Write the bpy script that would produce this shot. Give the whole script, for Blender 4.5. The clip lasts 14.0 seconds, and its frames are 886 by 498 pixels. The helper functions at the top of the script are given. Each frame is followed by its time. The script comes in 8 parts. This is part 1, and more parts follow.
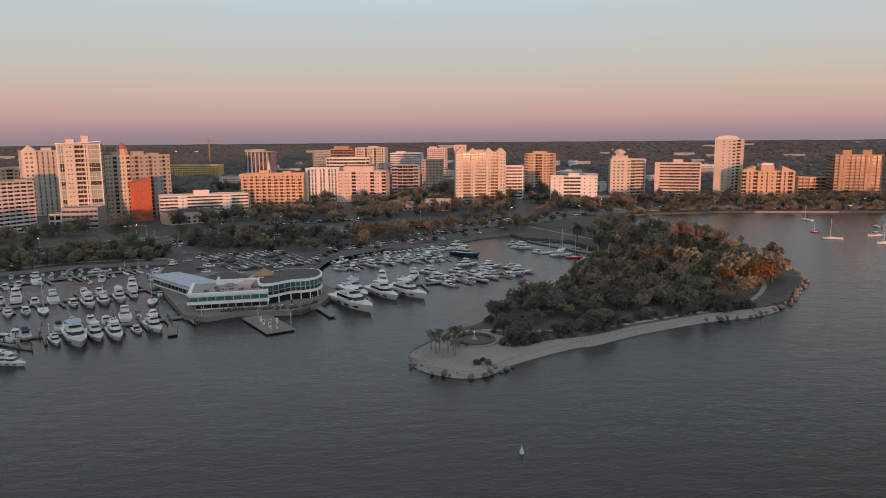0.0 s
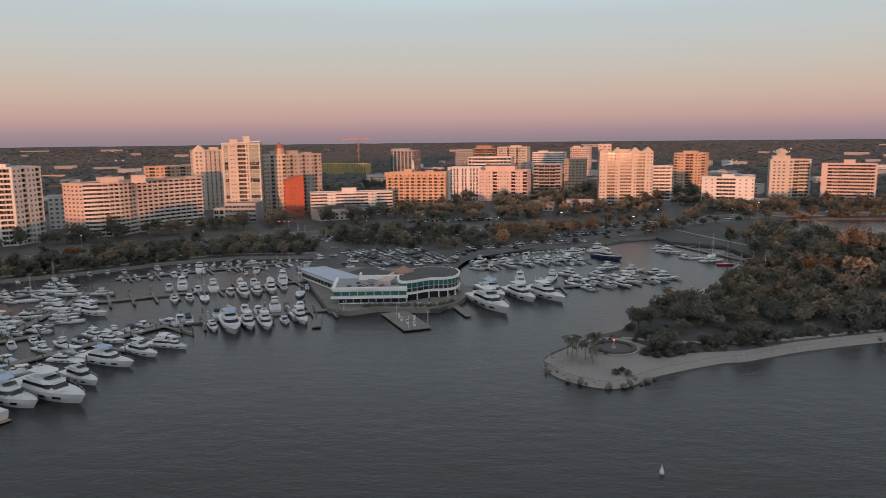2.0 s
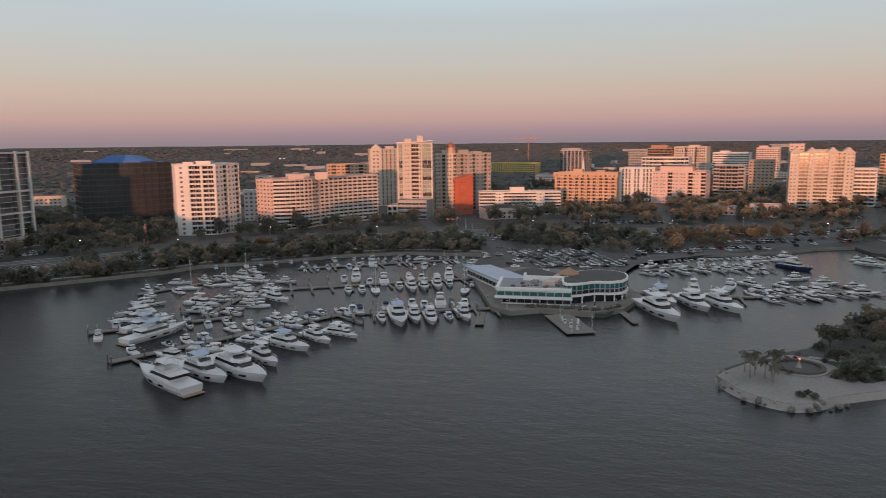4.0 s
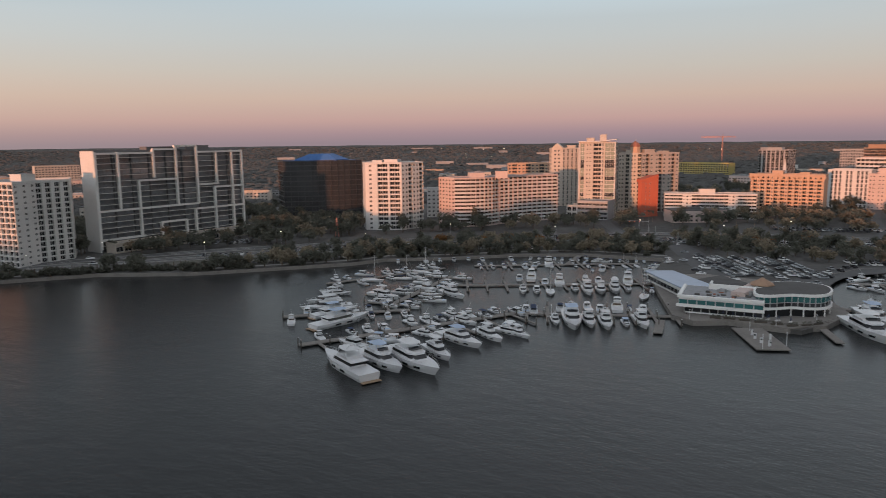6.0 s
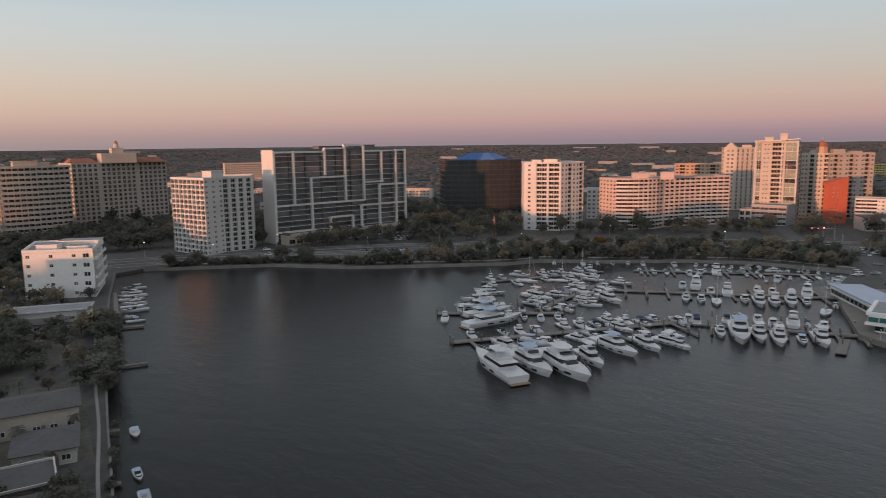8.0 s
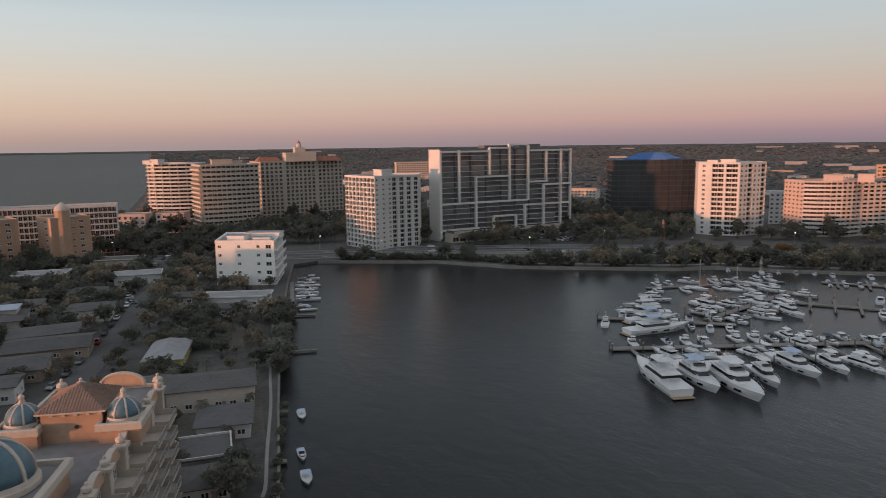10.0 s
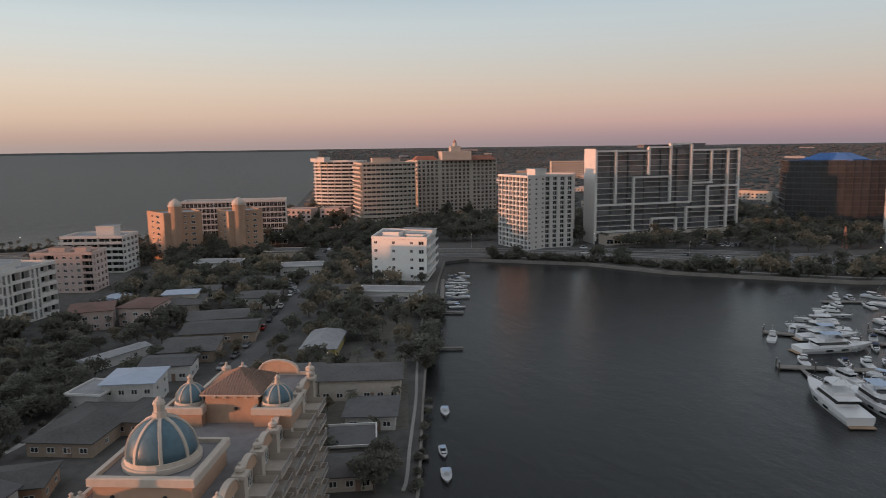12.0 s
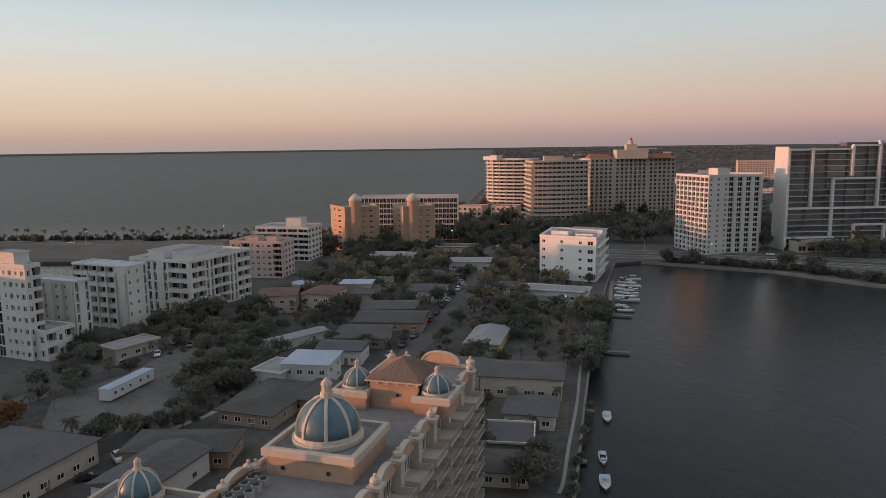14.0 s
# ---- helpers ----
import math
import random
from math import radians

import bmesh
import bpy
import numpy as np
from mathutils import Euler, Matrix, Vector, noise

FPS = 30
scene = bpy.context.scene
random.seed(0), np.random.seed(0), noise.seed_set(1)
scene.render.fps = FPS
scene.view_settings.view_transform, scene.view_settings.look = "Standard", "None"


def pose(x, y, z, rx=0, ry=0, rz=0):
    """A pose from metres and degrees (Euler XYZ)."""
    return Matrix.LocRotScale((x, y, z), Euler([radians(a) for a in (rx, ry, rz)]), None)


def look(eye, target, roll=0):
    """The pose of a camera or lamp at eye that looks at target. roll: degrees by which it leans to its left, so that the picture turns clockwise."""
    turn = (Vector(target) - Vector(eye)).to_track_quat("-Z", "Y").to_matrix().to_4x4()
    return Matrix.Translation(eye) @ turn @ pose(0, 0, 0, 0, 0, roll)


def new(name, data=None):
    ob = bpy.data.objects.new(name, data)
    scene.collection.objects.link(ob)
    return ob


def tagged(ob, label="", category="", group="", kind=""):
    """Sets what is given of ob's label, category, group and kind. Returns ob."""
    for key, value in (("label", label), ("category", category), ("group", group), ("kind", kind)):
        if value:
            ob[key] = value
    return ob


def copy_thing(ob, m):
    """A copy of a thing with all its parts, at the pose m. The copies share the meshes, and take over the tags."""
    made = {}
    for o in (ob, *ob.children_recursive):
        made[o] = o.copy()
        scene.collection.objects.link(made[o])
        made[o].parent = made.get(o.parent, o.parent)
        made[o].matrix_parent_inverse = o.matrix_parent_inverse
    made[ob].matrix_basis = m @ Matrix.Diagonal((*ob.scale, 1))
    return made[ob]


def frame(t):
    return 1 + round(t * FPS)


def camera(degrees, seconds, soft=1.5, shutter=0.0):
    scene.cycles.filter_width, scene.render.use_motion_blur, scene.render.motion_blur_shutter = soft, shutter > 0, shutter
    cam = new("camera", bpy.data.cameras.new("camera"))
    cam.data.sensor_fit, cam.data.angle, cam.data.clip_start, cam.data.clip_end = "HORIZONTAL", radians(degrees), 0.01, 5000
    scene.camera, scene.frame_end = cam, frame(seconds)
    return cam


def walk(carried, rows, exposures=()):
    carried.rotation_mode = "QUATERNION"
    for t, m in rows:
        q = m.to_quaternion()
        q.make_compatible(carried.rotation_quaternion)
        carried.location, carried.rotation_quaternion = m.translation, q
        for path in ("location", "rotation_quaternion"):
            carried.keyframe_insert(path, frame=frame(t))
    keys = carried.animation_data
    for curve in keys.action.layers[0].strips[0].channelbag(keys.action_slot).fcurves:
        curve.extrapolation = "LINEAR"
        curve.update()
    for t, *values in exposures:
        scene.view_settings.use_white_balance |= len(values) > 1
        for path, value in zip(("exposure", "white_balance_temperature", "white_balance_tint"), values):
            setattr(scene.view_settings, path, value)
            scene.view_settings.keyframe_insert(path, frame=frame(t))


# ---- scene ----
cam = camera(64.15, 14.0, soft=0.7, shutter=0.4)
# seconds, x, y, z, yaw, pitch, roll
ROWS = [
    (0.0, -0.00, 0.00, 63.00, -0.00, -8.80, 0.44),
    (0.5, -0.15, 0.75, 63.07, 1.98, -8.81, 0.55),
    (1.0, -0.02, 1.57, 63.12, 5.06, -8.79, 0.54),
    (1.5, 0.16, 2.38, 63.15, 8.26, -8.79, 0.49),
    (2.0, 0.31, 3.18, 63.17, 11.41, -8.77, 0.57),
    (4.5, 0.41, 4.80, 63.27, 28.91, -8.67, 0.53),
    (5.0, 0.50, 5.23, 63.32, 32.89, -8.65, 0.53),
    (5.5, 0.59, 5.65, 63.38, 36.27, -8.65, 0.58),
    (6.0, 0.63, 5.99, 63.44, 39.56, -8.63, 0.60),
    (6.5, 0.78, 6.28, 63.51, 42.66, -8.62, 0.60),
    (7.0, 0.75, 6.68, 63.57, 45.90, -8.62, 0.61),
    (7.5, 0.56, 7.42, 63.58, 49.11, -8.59, 0.60),
    (8.0, 0.10, 8.27, 63.55, 52.48, -8.55, 0.62),
    (10.5, -0.65, 10.62, 63.64, 69.02, -8.43, 0.73),
    (11.0, -1.15, 11.09, 63.72, 72.17, -8.42, 0.71),
    (11.5, -1.56, 11.54, 63.80, 75.41, -8.39, 0.70),
    (12.0, -1.84, 11.91, 63.87, 78.33, -8.39, 0.70),
    (12.5, -2.22, 12.17, 63.87, 81.85, -8.37, 0.68),
    (13.0, -2.36, 12.44, 63.77, 86.00, -8.36, 0.73),
    (13.5, -2.40, 12.78, 63.64, 90.37, -8.34, 0.74),
    (14.0, -2.40, 13.16, 63.48, 92.22, -8.34, 0.71),
]
walk(cam, [(t, pose(x, y, z, 90 + pitch, roll, yaw)) for t, x, y, z, yaw, pitch, roll in ROWS])

# ---- sky and sun ----
SUN_YAW, SUN_ELEV = 188.0, 1.4          # the sun stands low over the bay
SUN_DIR = Vector((-math.sin(radians(SUN_YAW)), math.cos(radians(SUN_YAW)), 0))
world = bpy.data.worlds.new("dusk_sky")
scene.world = world
world.use_nodes = True
wn, wl = world.node_tree.nodes, world.node_tree.links
wn.clear()


def ramp(nodes, stops):
    r = nodes.new("ShaderNodeValToRGB")
    el = r.color_ramp.elements
    while len(el) < len(stops):
        el.new(0.5)
    for e, (p, c) in zip(el, stops):
        e.position, e.color = p, (*c, 1)
    return r


tc = wn.new("ShaderNodeTexCoord")
sep = wn.new("ShaderNodeSeparateXYZ")
wl.new(tc.outputs["Generated"], sep.inputs[0])
cool = ramp(wn, [(0.0, (0.30, 0.225, 0.25)), (0.012, (0.385, 0.262, 0.278)), (0.03, (0.545, 0.345, 0.31)), (0.06, (0.605, 0.445, 0.36)),
                 (0.095, (0.575, 0.515, 0.445)), (0.135, (0.545, 0.555, 0.53)), (0.19, (0.50, 0.58, 0.61)), (0.27, (0.44, 0.49, 0.52)), (0.45, (0.35, 0.365, 0.39)), (0.7, (0.68, 0.70, 0.74)), (1.0, (0.92, 0.94, 1.0))])
warm = ramp(wn, [(0.0, (0.47, 0.36, 0.31)), (0.012, (0.55, 0.385, 0.30)), (0.04, (0.73, 0.54, 0.39)), (0.08, (0.79, 0.645, 0.50)),
                 (0.13, (0.70, 0.70, 0.645)), (0.19, (0.60, 0.68, 0.70)), (0.27, (0.44, 0.49, 0.53)), (0.45, (0.35, 0.37, 0.40)), (0.7, (0.68, 0.70, 0.74)), (1.0, (0.92, 0.94, 1.0))])
wl.new(sep.outputs["Z"], cool.inputs[0])
wl.new(sep.outputs["Z"], warm.inputs[0])
dot = wn.new("ShaderNodeVectorMath")
dot.operation = "DOT_PRODUCT"
wl.new(tc.outputs["Generated"], dot.inputs[0])
dot.inputs[1].default_value = SUN_DIR
near_sun = wn.new("ShaderNodeMapRange")
near_sun.interpolation_type = "SMOOTHSTEP"
near_sun.inputs["From Min"].default_value, near_sun.inputs["From Max"].default_value = -1.0, 0.62
wl.new(dot.outputs["Value"], near_sun.inputs["Value"])
mix = wn.new("ShaderNodeMix")
mix.data_type = "RGBA"
wl.new(near_sun.outputs[0], mix.inputs[0])
wl.new(cool.outputs[0], mix.inputs[6])
wl.new(warm.outputs[0], mix.inputs[7])
sky = wn.new("ShaderNodeTexSky")
sky.sky_type, sky.sun_disc = "NISHITA", False
sky.sun_elevation, sky.sun_rotation = radians(SUN_ELEV), math.atan2(SUN_DIR.x, SUN_DIR.y)
bg_air, bg_dusk = wn.new("ShaderNodeBackground"), wn.new("ShaderNodeBackground")
wl.new(sky.outputs[0], bg_air.inputs["Color"])
# the upper sky is darkest at right angles to the sun; round the sunset the whole sky glows
turn = wn.new("ShaderNodeMapRange")
turn.inputs["From Min"].default_value, turn.inputs["From Max"].default_value = -1.0, 1.0
wl.new(dot.outputs["Value"], turn.inputs["Value"])
upper = ramp(wn, [(p, (v, v, v)) for p, v in ((0.0, 1.75), (0.08, 1.3), (0.17, 0.9), (0.33, 0.55), (0.5, 0.40), (0.68, 0.6), (0.85, 1.3), (1.0, 2.0))])
glow_ramp = ramp(wn, [(p, (v, v, v)) for p, v in ((0.0, 1.0), (0.885, 1.0), (0.94, 1.5), (1.0, 2.1))])
wl.new(turn.outputs[0], upper.inputs[0])
wl.new(turn.outputs[0], glow_ramp.inputs[0])
lift, gain, less = wn.new("ShaderNodeMapRange"), wn.new("ShaderNodeMath"), wn.new("ShaderNodeMath")
lift.inputs["From Min"].default_value, lift.inputs["From Max"].default_value = 0.16, 0.34
wl.new(sep.outputs["Z"], lift.inputs["Value"])
less.operation = "SUBTRACT"
wl.new(upper.outputs[0], less.inputs[0])
less.inputs[1].default_value = 1.0
gain.operation = "MULTIPLY_ADD"
wl.new(less.outputs[0], gain.inputs[0])
wl.new(lift.outputs[0], gain.inputs[1])
gain.inputs[2].default_value = 1.0
glow_gain = wn.new("ShaderNodeMath")
glow_gain.operation = "MULTIPLY"
wl.new(gain.outputs[0], glow_gain.inputs[0])
wl.new(glow_ramp.outputs[0], glow_gain.inputs[1])
clear = wn.new("ShaderNodeVectorMath")
clear.operation = "SCALE"
balance = wn.new("ShaderNodeVectorMath")
balance.operation = "MULTIPLY"
balance.inputs[1].default_value = (0.98, 1.0, 1.035)
wl.new(mix.outputs[2], balance.inputs[0])
wl.new(balance.outputs[0], clear.inputs[0])
wl.new(glow_gain.outputs[0], clear.inputs["Scale"])
wl.new(clear.outputs[0], bg_dusk.inputs["Color"])
bg_air.inputs["Strength"].default_value, bg_dusk.inputs["Strength"].default_value = 0.003, 1.0
both, wout = wn.new("ShaderNodeAddShader"), wn.new("ShaderNodeOutputWorld")
wl.new(bg_air.outputs[0], both.inputs[0])
wl.new(bg_dusk.outputs[0], both.inputs[1])
wl.new(both.outputs[0], wout.inputs["Surface"])

sun_data = bpy.data.lights.new("sun", "SUN")
sun_data.energy, sun_data.angle, sun_data.color = 4.0, radians(0.6), (1.0, 0.39, 0.19)
sun = new("sun", sun_data)
sun.matrix_world = look(SUN_DIR * 900 + Vector((0, 0, 900 * math.tan(radians(SUN_ELEV)))), (0, 0, 0))
scene.view_settings.exposure = 0.0

# ---- materials ----
MATS = {}


def mat(name, color, rough=0.7, metal=0.0, var=0.18, fine=2.0, coarse=0.08, bump=0.0, spec=0.4, per=0.0, tint=None, bump_scale=None):
    """A painted or natural surface: base colour broken up at two scales, relief, and a shift from object to object."""
    if name in MATS:
        return MATS[name]
    m = MATS[name] = bpy.data.materials.new(name)
    m.use_nodes = True
    nt = m.node_tree
    n, l = nt.nodes, nt.links
    b = n["Principled BSDF"]
    b.inputs["Roughness"].default_value, b.inputs["Metallic"].default_value = rough, metal
    b.inputs["Specular IOR Level"].default_value = spec
    geo = n.new("ShaderNodeNewGeometry")
    values = []
    for scale in (fine, coarse):
        t = n.new("ShaderNodeTexNoise")
        t.inputs["Scale"].default_value, t.inputs["Detail"].default_value = scale, 4
        l.new(geo.outputs["Position"], t.inputs["Vector"])
        values.append(t)
    add = n.new("ShaderNodeMath")
    add.operation = "ADD"
    l.new(values[0].outputs[0], add.inputs[0])
    l.new(values[1].outputs[0], add.inputs[1])
    rng = n.new("ShaderNodeMapRange")
    rng.inputs["From Min"].default_value, rng.inputs["From Max"].default_value = 0.6, 1.4
    rng.inputs["To Min"].default_value, rng.inputs["To Max"].default_value = 0, 1
    l.new(add.outputs[0], rng.inputs["Value"])
    dark = [c * (1 - var) for c in color]
    light = list(tint) if tint else [min(1, c * (1 + var * 0.6)) for c in color]
    r = ramp(n, [(0, dark), (0.5, color), (1, light)])
    l.new(rng.outputs[0], r.inputs[0])
    last = r.outputs[0]
    if per:
        oi, hsv, k = n.new("ShaderNodeObjectInfo"), n.new("ShaderNodeHueSaturation"), n.new("ShaderNodeMapRange")
        k.inputs["To Min"].default_value, k.inputs["To Max"].default_value = 1 - per, 1 + per
        l.new(oi.outputs["Random"], k.inputs["Value"])
        l.new(k.outputs[0], hsv.inputs["Value"])
        l.new(last, hsv.inputs["Color"])
        last = hsv.outputs[0]
    l.new(last, b.inputs["Base Color"])
    if bump:
        bn = n.new("ShaderNodeBump")
        bn.inputs["Strength"].default_value, bn.inputs["Distance"].default_value = bump, 0.1
        bt = values[0]
        if bump_scale:
            bt = n.new("ShaderNodeTexNoise")
            bt.inputs["Scale"].default_value = bump_scale
            l.new(geo.outputs["Position"], bt.inputs["Vector"])
        l.new(bt.outputs[0], bn.inputs["Height"])
        l.new(bn.outputs[0], b.inputs["Normal"])
    return m


def lamp_mat(name, color, strength):
    if name in MATS:
        return MATS[name]
    m = MATS[name] = bpy.data.materials.new(name)
    m.use_nodes = True
    b = m.node_tree.nodes["Principled BSDF"]
    b.inputs["Base Color"].default_value = (*color, 1)
    b.inputs["Emission Color"].default_value, b.inputs["Emission Strength"].default_value = (*color, 1), strength
    return m


def water_mat():
    m = bpy.data.materials.new("bay_water")
    m.use_nodes = True
    n, l = m.node_tree.nodes, m.node_tree.links
    b = n["Principled BSDF"]
    b.inputs["Base Color"].default_value = (0.014, 0.016, 0.017, 1)
    b.inputs["IOR"].default_value = 1.33
    geo = n.new("ShaderNodeNewGeometry")
    mp = n.new("ShaderNodeMapping")
    mp.inputs["Rotation"].default_value, mp.inputs["Scale"].default_value = (0, 0, radians(-20)), (0.55, 1.0, 1.0)
    l.new(geo.outputs["Position"], mp.inputs["Vector"])
    last = None
    # the open bay in the west is ruffled by wind, the basin lies sheltered
    where, windy = n.new("ShaderNodeSeparateXYZ"), n.new("ShaderNodeMapRange")
    l.new(geo.outputs["Position"], where.inputs[0])
    windy.inputs["From Min"].default_value, windy.inputs["From Max"].default_value = -380, -620
    windy.inputs["To Min"].default_value, windy.inputs["To Max"].default_value = 1.0, 5.5
    l.new(where.outputs["X"], windy.inputs["Value"])
    rough = n.new("ShaderNodeMapRange")
    rough.inputs["From Min"].default_value, rough.inputs["From Max"].default_value = 1.0, 5.5
    rough.inputs["To Min"].default_value, rough.inputs["To Max"].default_value = 0.27, 0.39
    l.new(windy.outputs[0], rough.inputs["Value"])
    l.new(rough.outputs[0], b.inputs["Roughness"])
    for scale, dist, strength in ((0.05, 1.0, 0.3), (0.3, 0.34, 0.5), (1.2, 0.12, 0.5)):
        t, bn = n.new("ShaderNodeTexNoise"), n.new("ShaderNodeBump")
        t.inputs["Scale"].default_value, t.inputs["Detail"].default_value = scale, 3
        bn.inputs["Strength"].default_value, bn.inputs["Distance"].default_value = strength, dist
        gust = n.new("ShaderNodeMath")
        gust.operation = "MULTIPLY"
        gust.inputs[1].default_value = dist
        l.new(windy.outputs[0], gust.inputs[0])
        l.new(gust.outputs[0], bn.inputs["Distance"])
        l.new(mp.outputs[0], t.inputs["Vector"])
        l.new(t.outputs[0], bn.inputs["Height"])
        if last:
            l.new(last.outputs[0], bn.inputs["Normal"])
        last = bn
    l.new(last.outputs[0], b.inputs["Normal"])
    return m


WHITE = mat("white_stucco", (0.58, 0.57, 0.55), 0.75, fine=1.2, coarse=0.06, var=0.14)
CREAM = mat("cream_stucco", (0.47, 0.42, 0.365), 0.8, fine=1.0, coarse=0.07)
PEACH = mat("peach_stucco", (0.48, 0.33, 0.235), 0.8, fine=1.0, coarse=0.07)
ORANGE = mat("orange_stucco", (0.41, 0.275, 0.195), 0.8, fine=1.0, coarse=0.07)
PINK = mat("pink_stucco", (0.52, 0.42, 0.385), 0.8, fine=1.0, coarse=0.07)
TAN = mat("tan_concrete", (0.36, 0.28, 0.22), 0.8, fine=1.0, coarse=0.07)
PAINTED = mat("fresh_white_paint", (0.76, 0.76, 0.74), 0.55, fine=0.9, coarse=0.1, var=0.1)
ASH = mat("ash_cream_stucco", (0.37, 0.335, 0.305), 0.8, fine=1.0, coarse=0.07)
GREY = mat("grey_concrete", (0.32, 0.32, 0.32), 0.85, fine=0.8, coarse=0.05)
RED = mat("red_stucco", (0.46, 0.12, 0.07), 0.8, fine=0.9, coarse=0.06)
BROWN = mat("brown_brick", (0.34, 0.22, 0.15), 0.85, fine=1.4, coarse=0.06)
YELLOW = mat("yellow_stucco", (0.46, 0.38, 0.14), 0.8)
ROOF_GREY = mat("grey_roofing", (0.10, 0.10, 0.104), 0.9, fine=0.6, coarse=0.1, var=0.3)
ROOF_LIGHT = mat("pale_membrane_roof", (0.27, 0.275, 0.285), 0.8, fine=0.5, coarse=0.12, var=0.25)
ROOF_MID = mat("worn_membrane_roof", (0.18, 0.18, 0.186), 0.85, fine=0.6, coarse=0.12, var=0.3)
TILE_DULL = mat("dull_red_tile", (0.165, 0.10, 0.085), 0.85, fine=2.5, coarse=0.2, var=0.35)
ROOF_WHITE = mat("white_metal_roof", (0.38, 0.44, 0.54), 0.5, fine=0.5, coarse=0.12, var=0.12)
ROOF_BLUE = mat("blue_metal_roof", (0.05, 0.14, 0.36), 0.5, fine=0.5, var=0.2)
ROOF_DARK = mat("dark_shingle_roof", (0.085, 0.082, 0.08), 0.9, fine=1.5, coarse=0.15, var=0.35)
SHINGLE = mat("weathered_shingle_roof", (0.085, 0.083, 0.082), 0.9, fine=1.5, coarse=0.15, var=0.35, per=0.3)
TILE_RED = mat("red_clay_tile", (0.30, 0.125, 0.085), 0.8, fine=2.5, coarse=0.2, var=0.35)
TILE_BROWN = mat("brown_clay_tile", (0.24, 0.165, 0.13), 0.8, fine=2.5, coarse=0.2, var=0.35)
GLASS = mat("dark_window_glass", (0.036, 0.038, 0.041), 0.1, var=0.5, fine=0.25, coarse=0.05, spec=0.3, per=0.5)
GLASS_WARM = mat("bronze_window_glass", (0.042, 0.032, 0.026), 0.1, var=0.5, fine=0.25, spec=0.3, per=0.5)
GLASS_TEAL = mat("teal_window_glass", (0.02, 0.115, 0.115), 0.08, var=0.4, fine=0.25, spec=0.7)
GLASS_PALE = mat("pale_green_glass", (0.24, 0.27, 0.22), 0.12, var=0.3, fine=0.2, spec=0.7)
DOME_BLUE = mat("blue_dome_tile", (0.07, 0.135, 0.175), 0.35, var=0.3, fine=1.5, spec=0.5)
FRAME = mat("white_window_frame", (0.66, 0.66, 0.64), 0.5)
SLATE = mat("dark_slate_cladding", (0.055, 0.057, 0.06), 0.4, spec=0.5)
DARK_METAL = mat("dark_bronze_mullion", (0.13, 0.132, 0.138), 0.45)
# part of the sky's reflection is painted in as a pale grey base
GLASS_SKY = mat("grey_reflective_glass", (0.20, 0.215, 0.235), 0.08, var=0.45, fine=0.2, coarse=0.04, spec=1.0, per=0.4)
DIM_RAIL = mat("tinted_glass_balustrade", (0.21, 0.215, 0.225), 0.2, spec=0.5)
RAIL = mat("grey_railing", (0.42, 0.42, 0.42), 0.5, metal=0.3)
LAWN = mat("dry_winter_lawn", (0.105, 0.102, 0.086), 0.95, fine=0.9, coarse=0.03, var=0.5, bump=0.4)
SOIL = mat("town_ground", (0.082, 0.079, 0.075), 0.95, fine=0.35, coarse=0.02, var=0.55)
LOT_SAND = mat("grey_lot_sand", (0.135, 0.13, 0.125), 0.95, fine=0.9, coarse=0.12, var=0.4, bump=0.3)
SAND = mat("pale_beach_sand", (0.27, 0.255, 0.24), 0.95, fine=1.2, coarse=0.1, var=0.25, bump=0.3)
ASPHALT = mat("worn_asphalt", (0.095, 0.095, 0.096), 0.9, fine=1.5, coarse=0.05, var=0.35)
CONCRETE = mat("pale_concrete", (0.28, 0.275, 0.26), 0.9, fine=1.2, coarse=0.1, var=0.25)
DOCK = mat("weathered_dock_planks", (0.20, 0.185, 0.17), 0.9, fine=1.6, coarse=0.2, var=0.3)
PILE = mat("dark_timber_pile", (0.09, 0.078, 0.065), 0.9)
ROCK = mat("grey_riprap_rock", (0.15, 0.14, 0.13), 0.9, fine=2.0, coarse=0.3, var=0.45, per=0.25)
PAINT = mat("road_paint", (0.55, 0.55, 0.52), 0.8)
GEL = mat("white_gelcoat", (0.60, 0.605, 0.615), 0.25, var=0.08, fine=0.8, coarse=0.1, per=0.06)
GEL_BLUE = mat("navy_gelcoat", (0.03, 0.05, 0.11), 0.25, var=0.1)
GEL_RED = mat("red_hull_paint", (0.40, 0.05, 0.04), 0.35, var=0.1)
TEAK = mat("teak_deck", (0.30, 0.21, 0.14), 0.7, fine=3, var=0.25)
CANVAS_BLUE = mat("pale_blue_canvas", (0.38, 0.47, 0.60), 0.8, var=0.12)
CANVAS_DARK = mat("navy_canvas", (0.03, 0.045, 0.09), 0.85, var=0.2)
TINT = mat("tinted_boat_glass", (0.012, 0.014, 0.017), 0.08, var=0.2, spec=0.6)
STEEL = mat("stainless_steel", (0.62, 0.62, 0.62), 0.3, metal=0.9, var=0.05)
MAST = mat("aluminium_mast", (0.62, 0.62, 0.60), 0.4, metal=0.4, var=0.06)
BARK = mat("grey_bark", (0.12, 0.095, 0.075), 0.95, fine=3, coarse=0.5, var=0.35)
PALM_BARK = mat("palm_trunk", (0.20, 0.165, 0.13), 0.95, fine=4, coarse=0.5, var=0.35)
LEAF = mat("dark_green_foliage", (0.158, 0.160, 0.132), 0.75, fine=0.7, coarse=0.12, var=0.5, per=0.35, spec=0.2)
LEAF_DRY = mat("olive_brown_foliage", (0.215, 0.185, 0.138), 0.8, fine=0.7, coarse=0.12, var=0.5, per=0.3, spec=0.2)
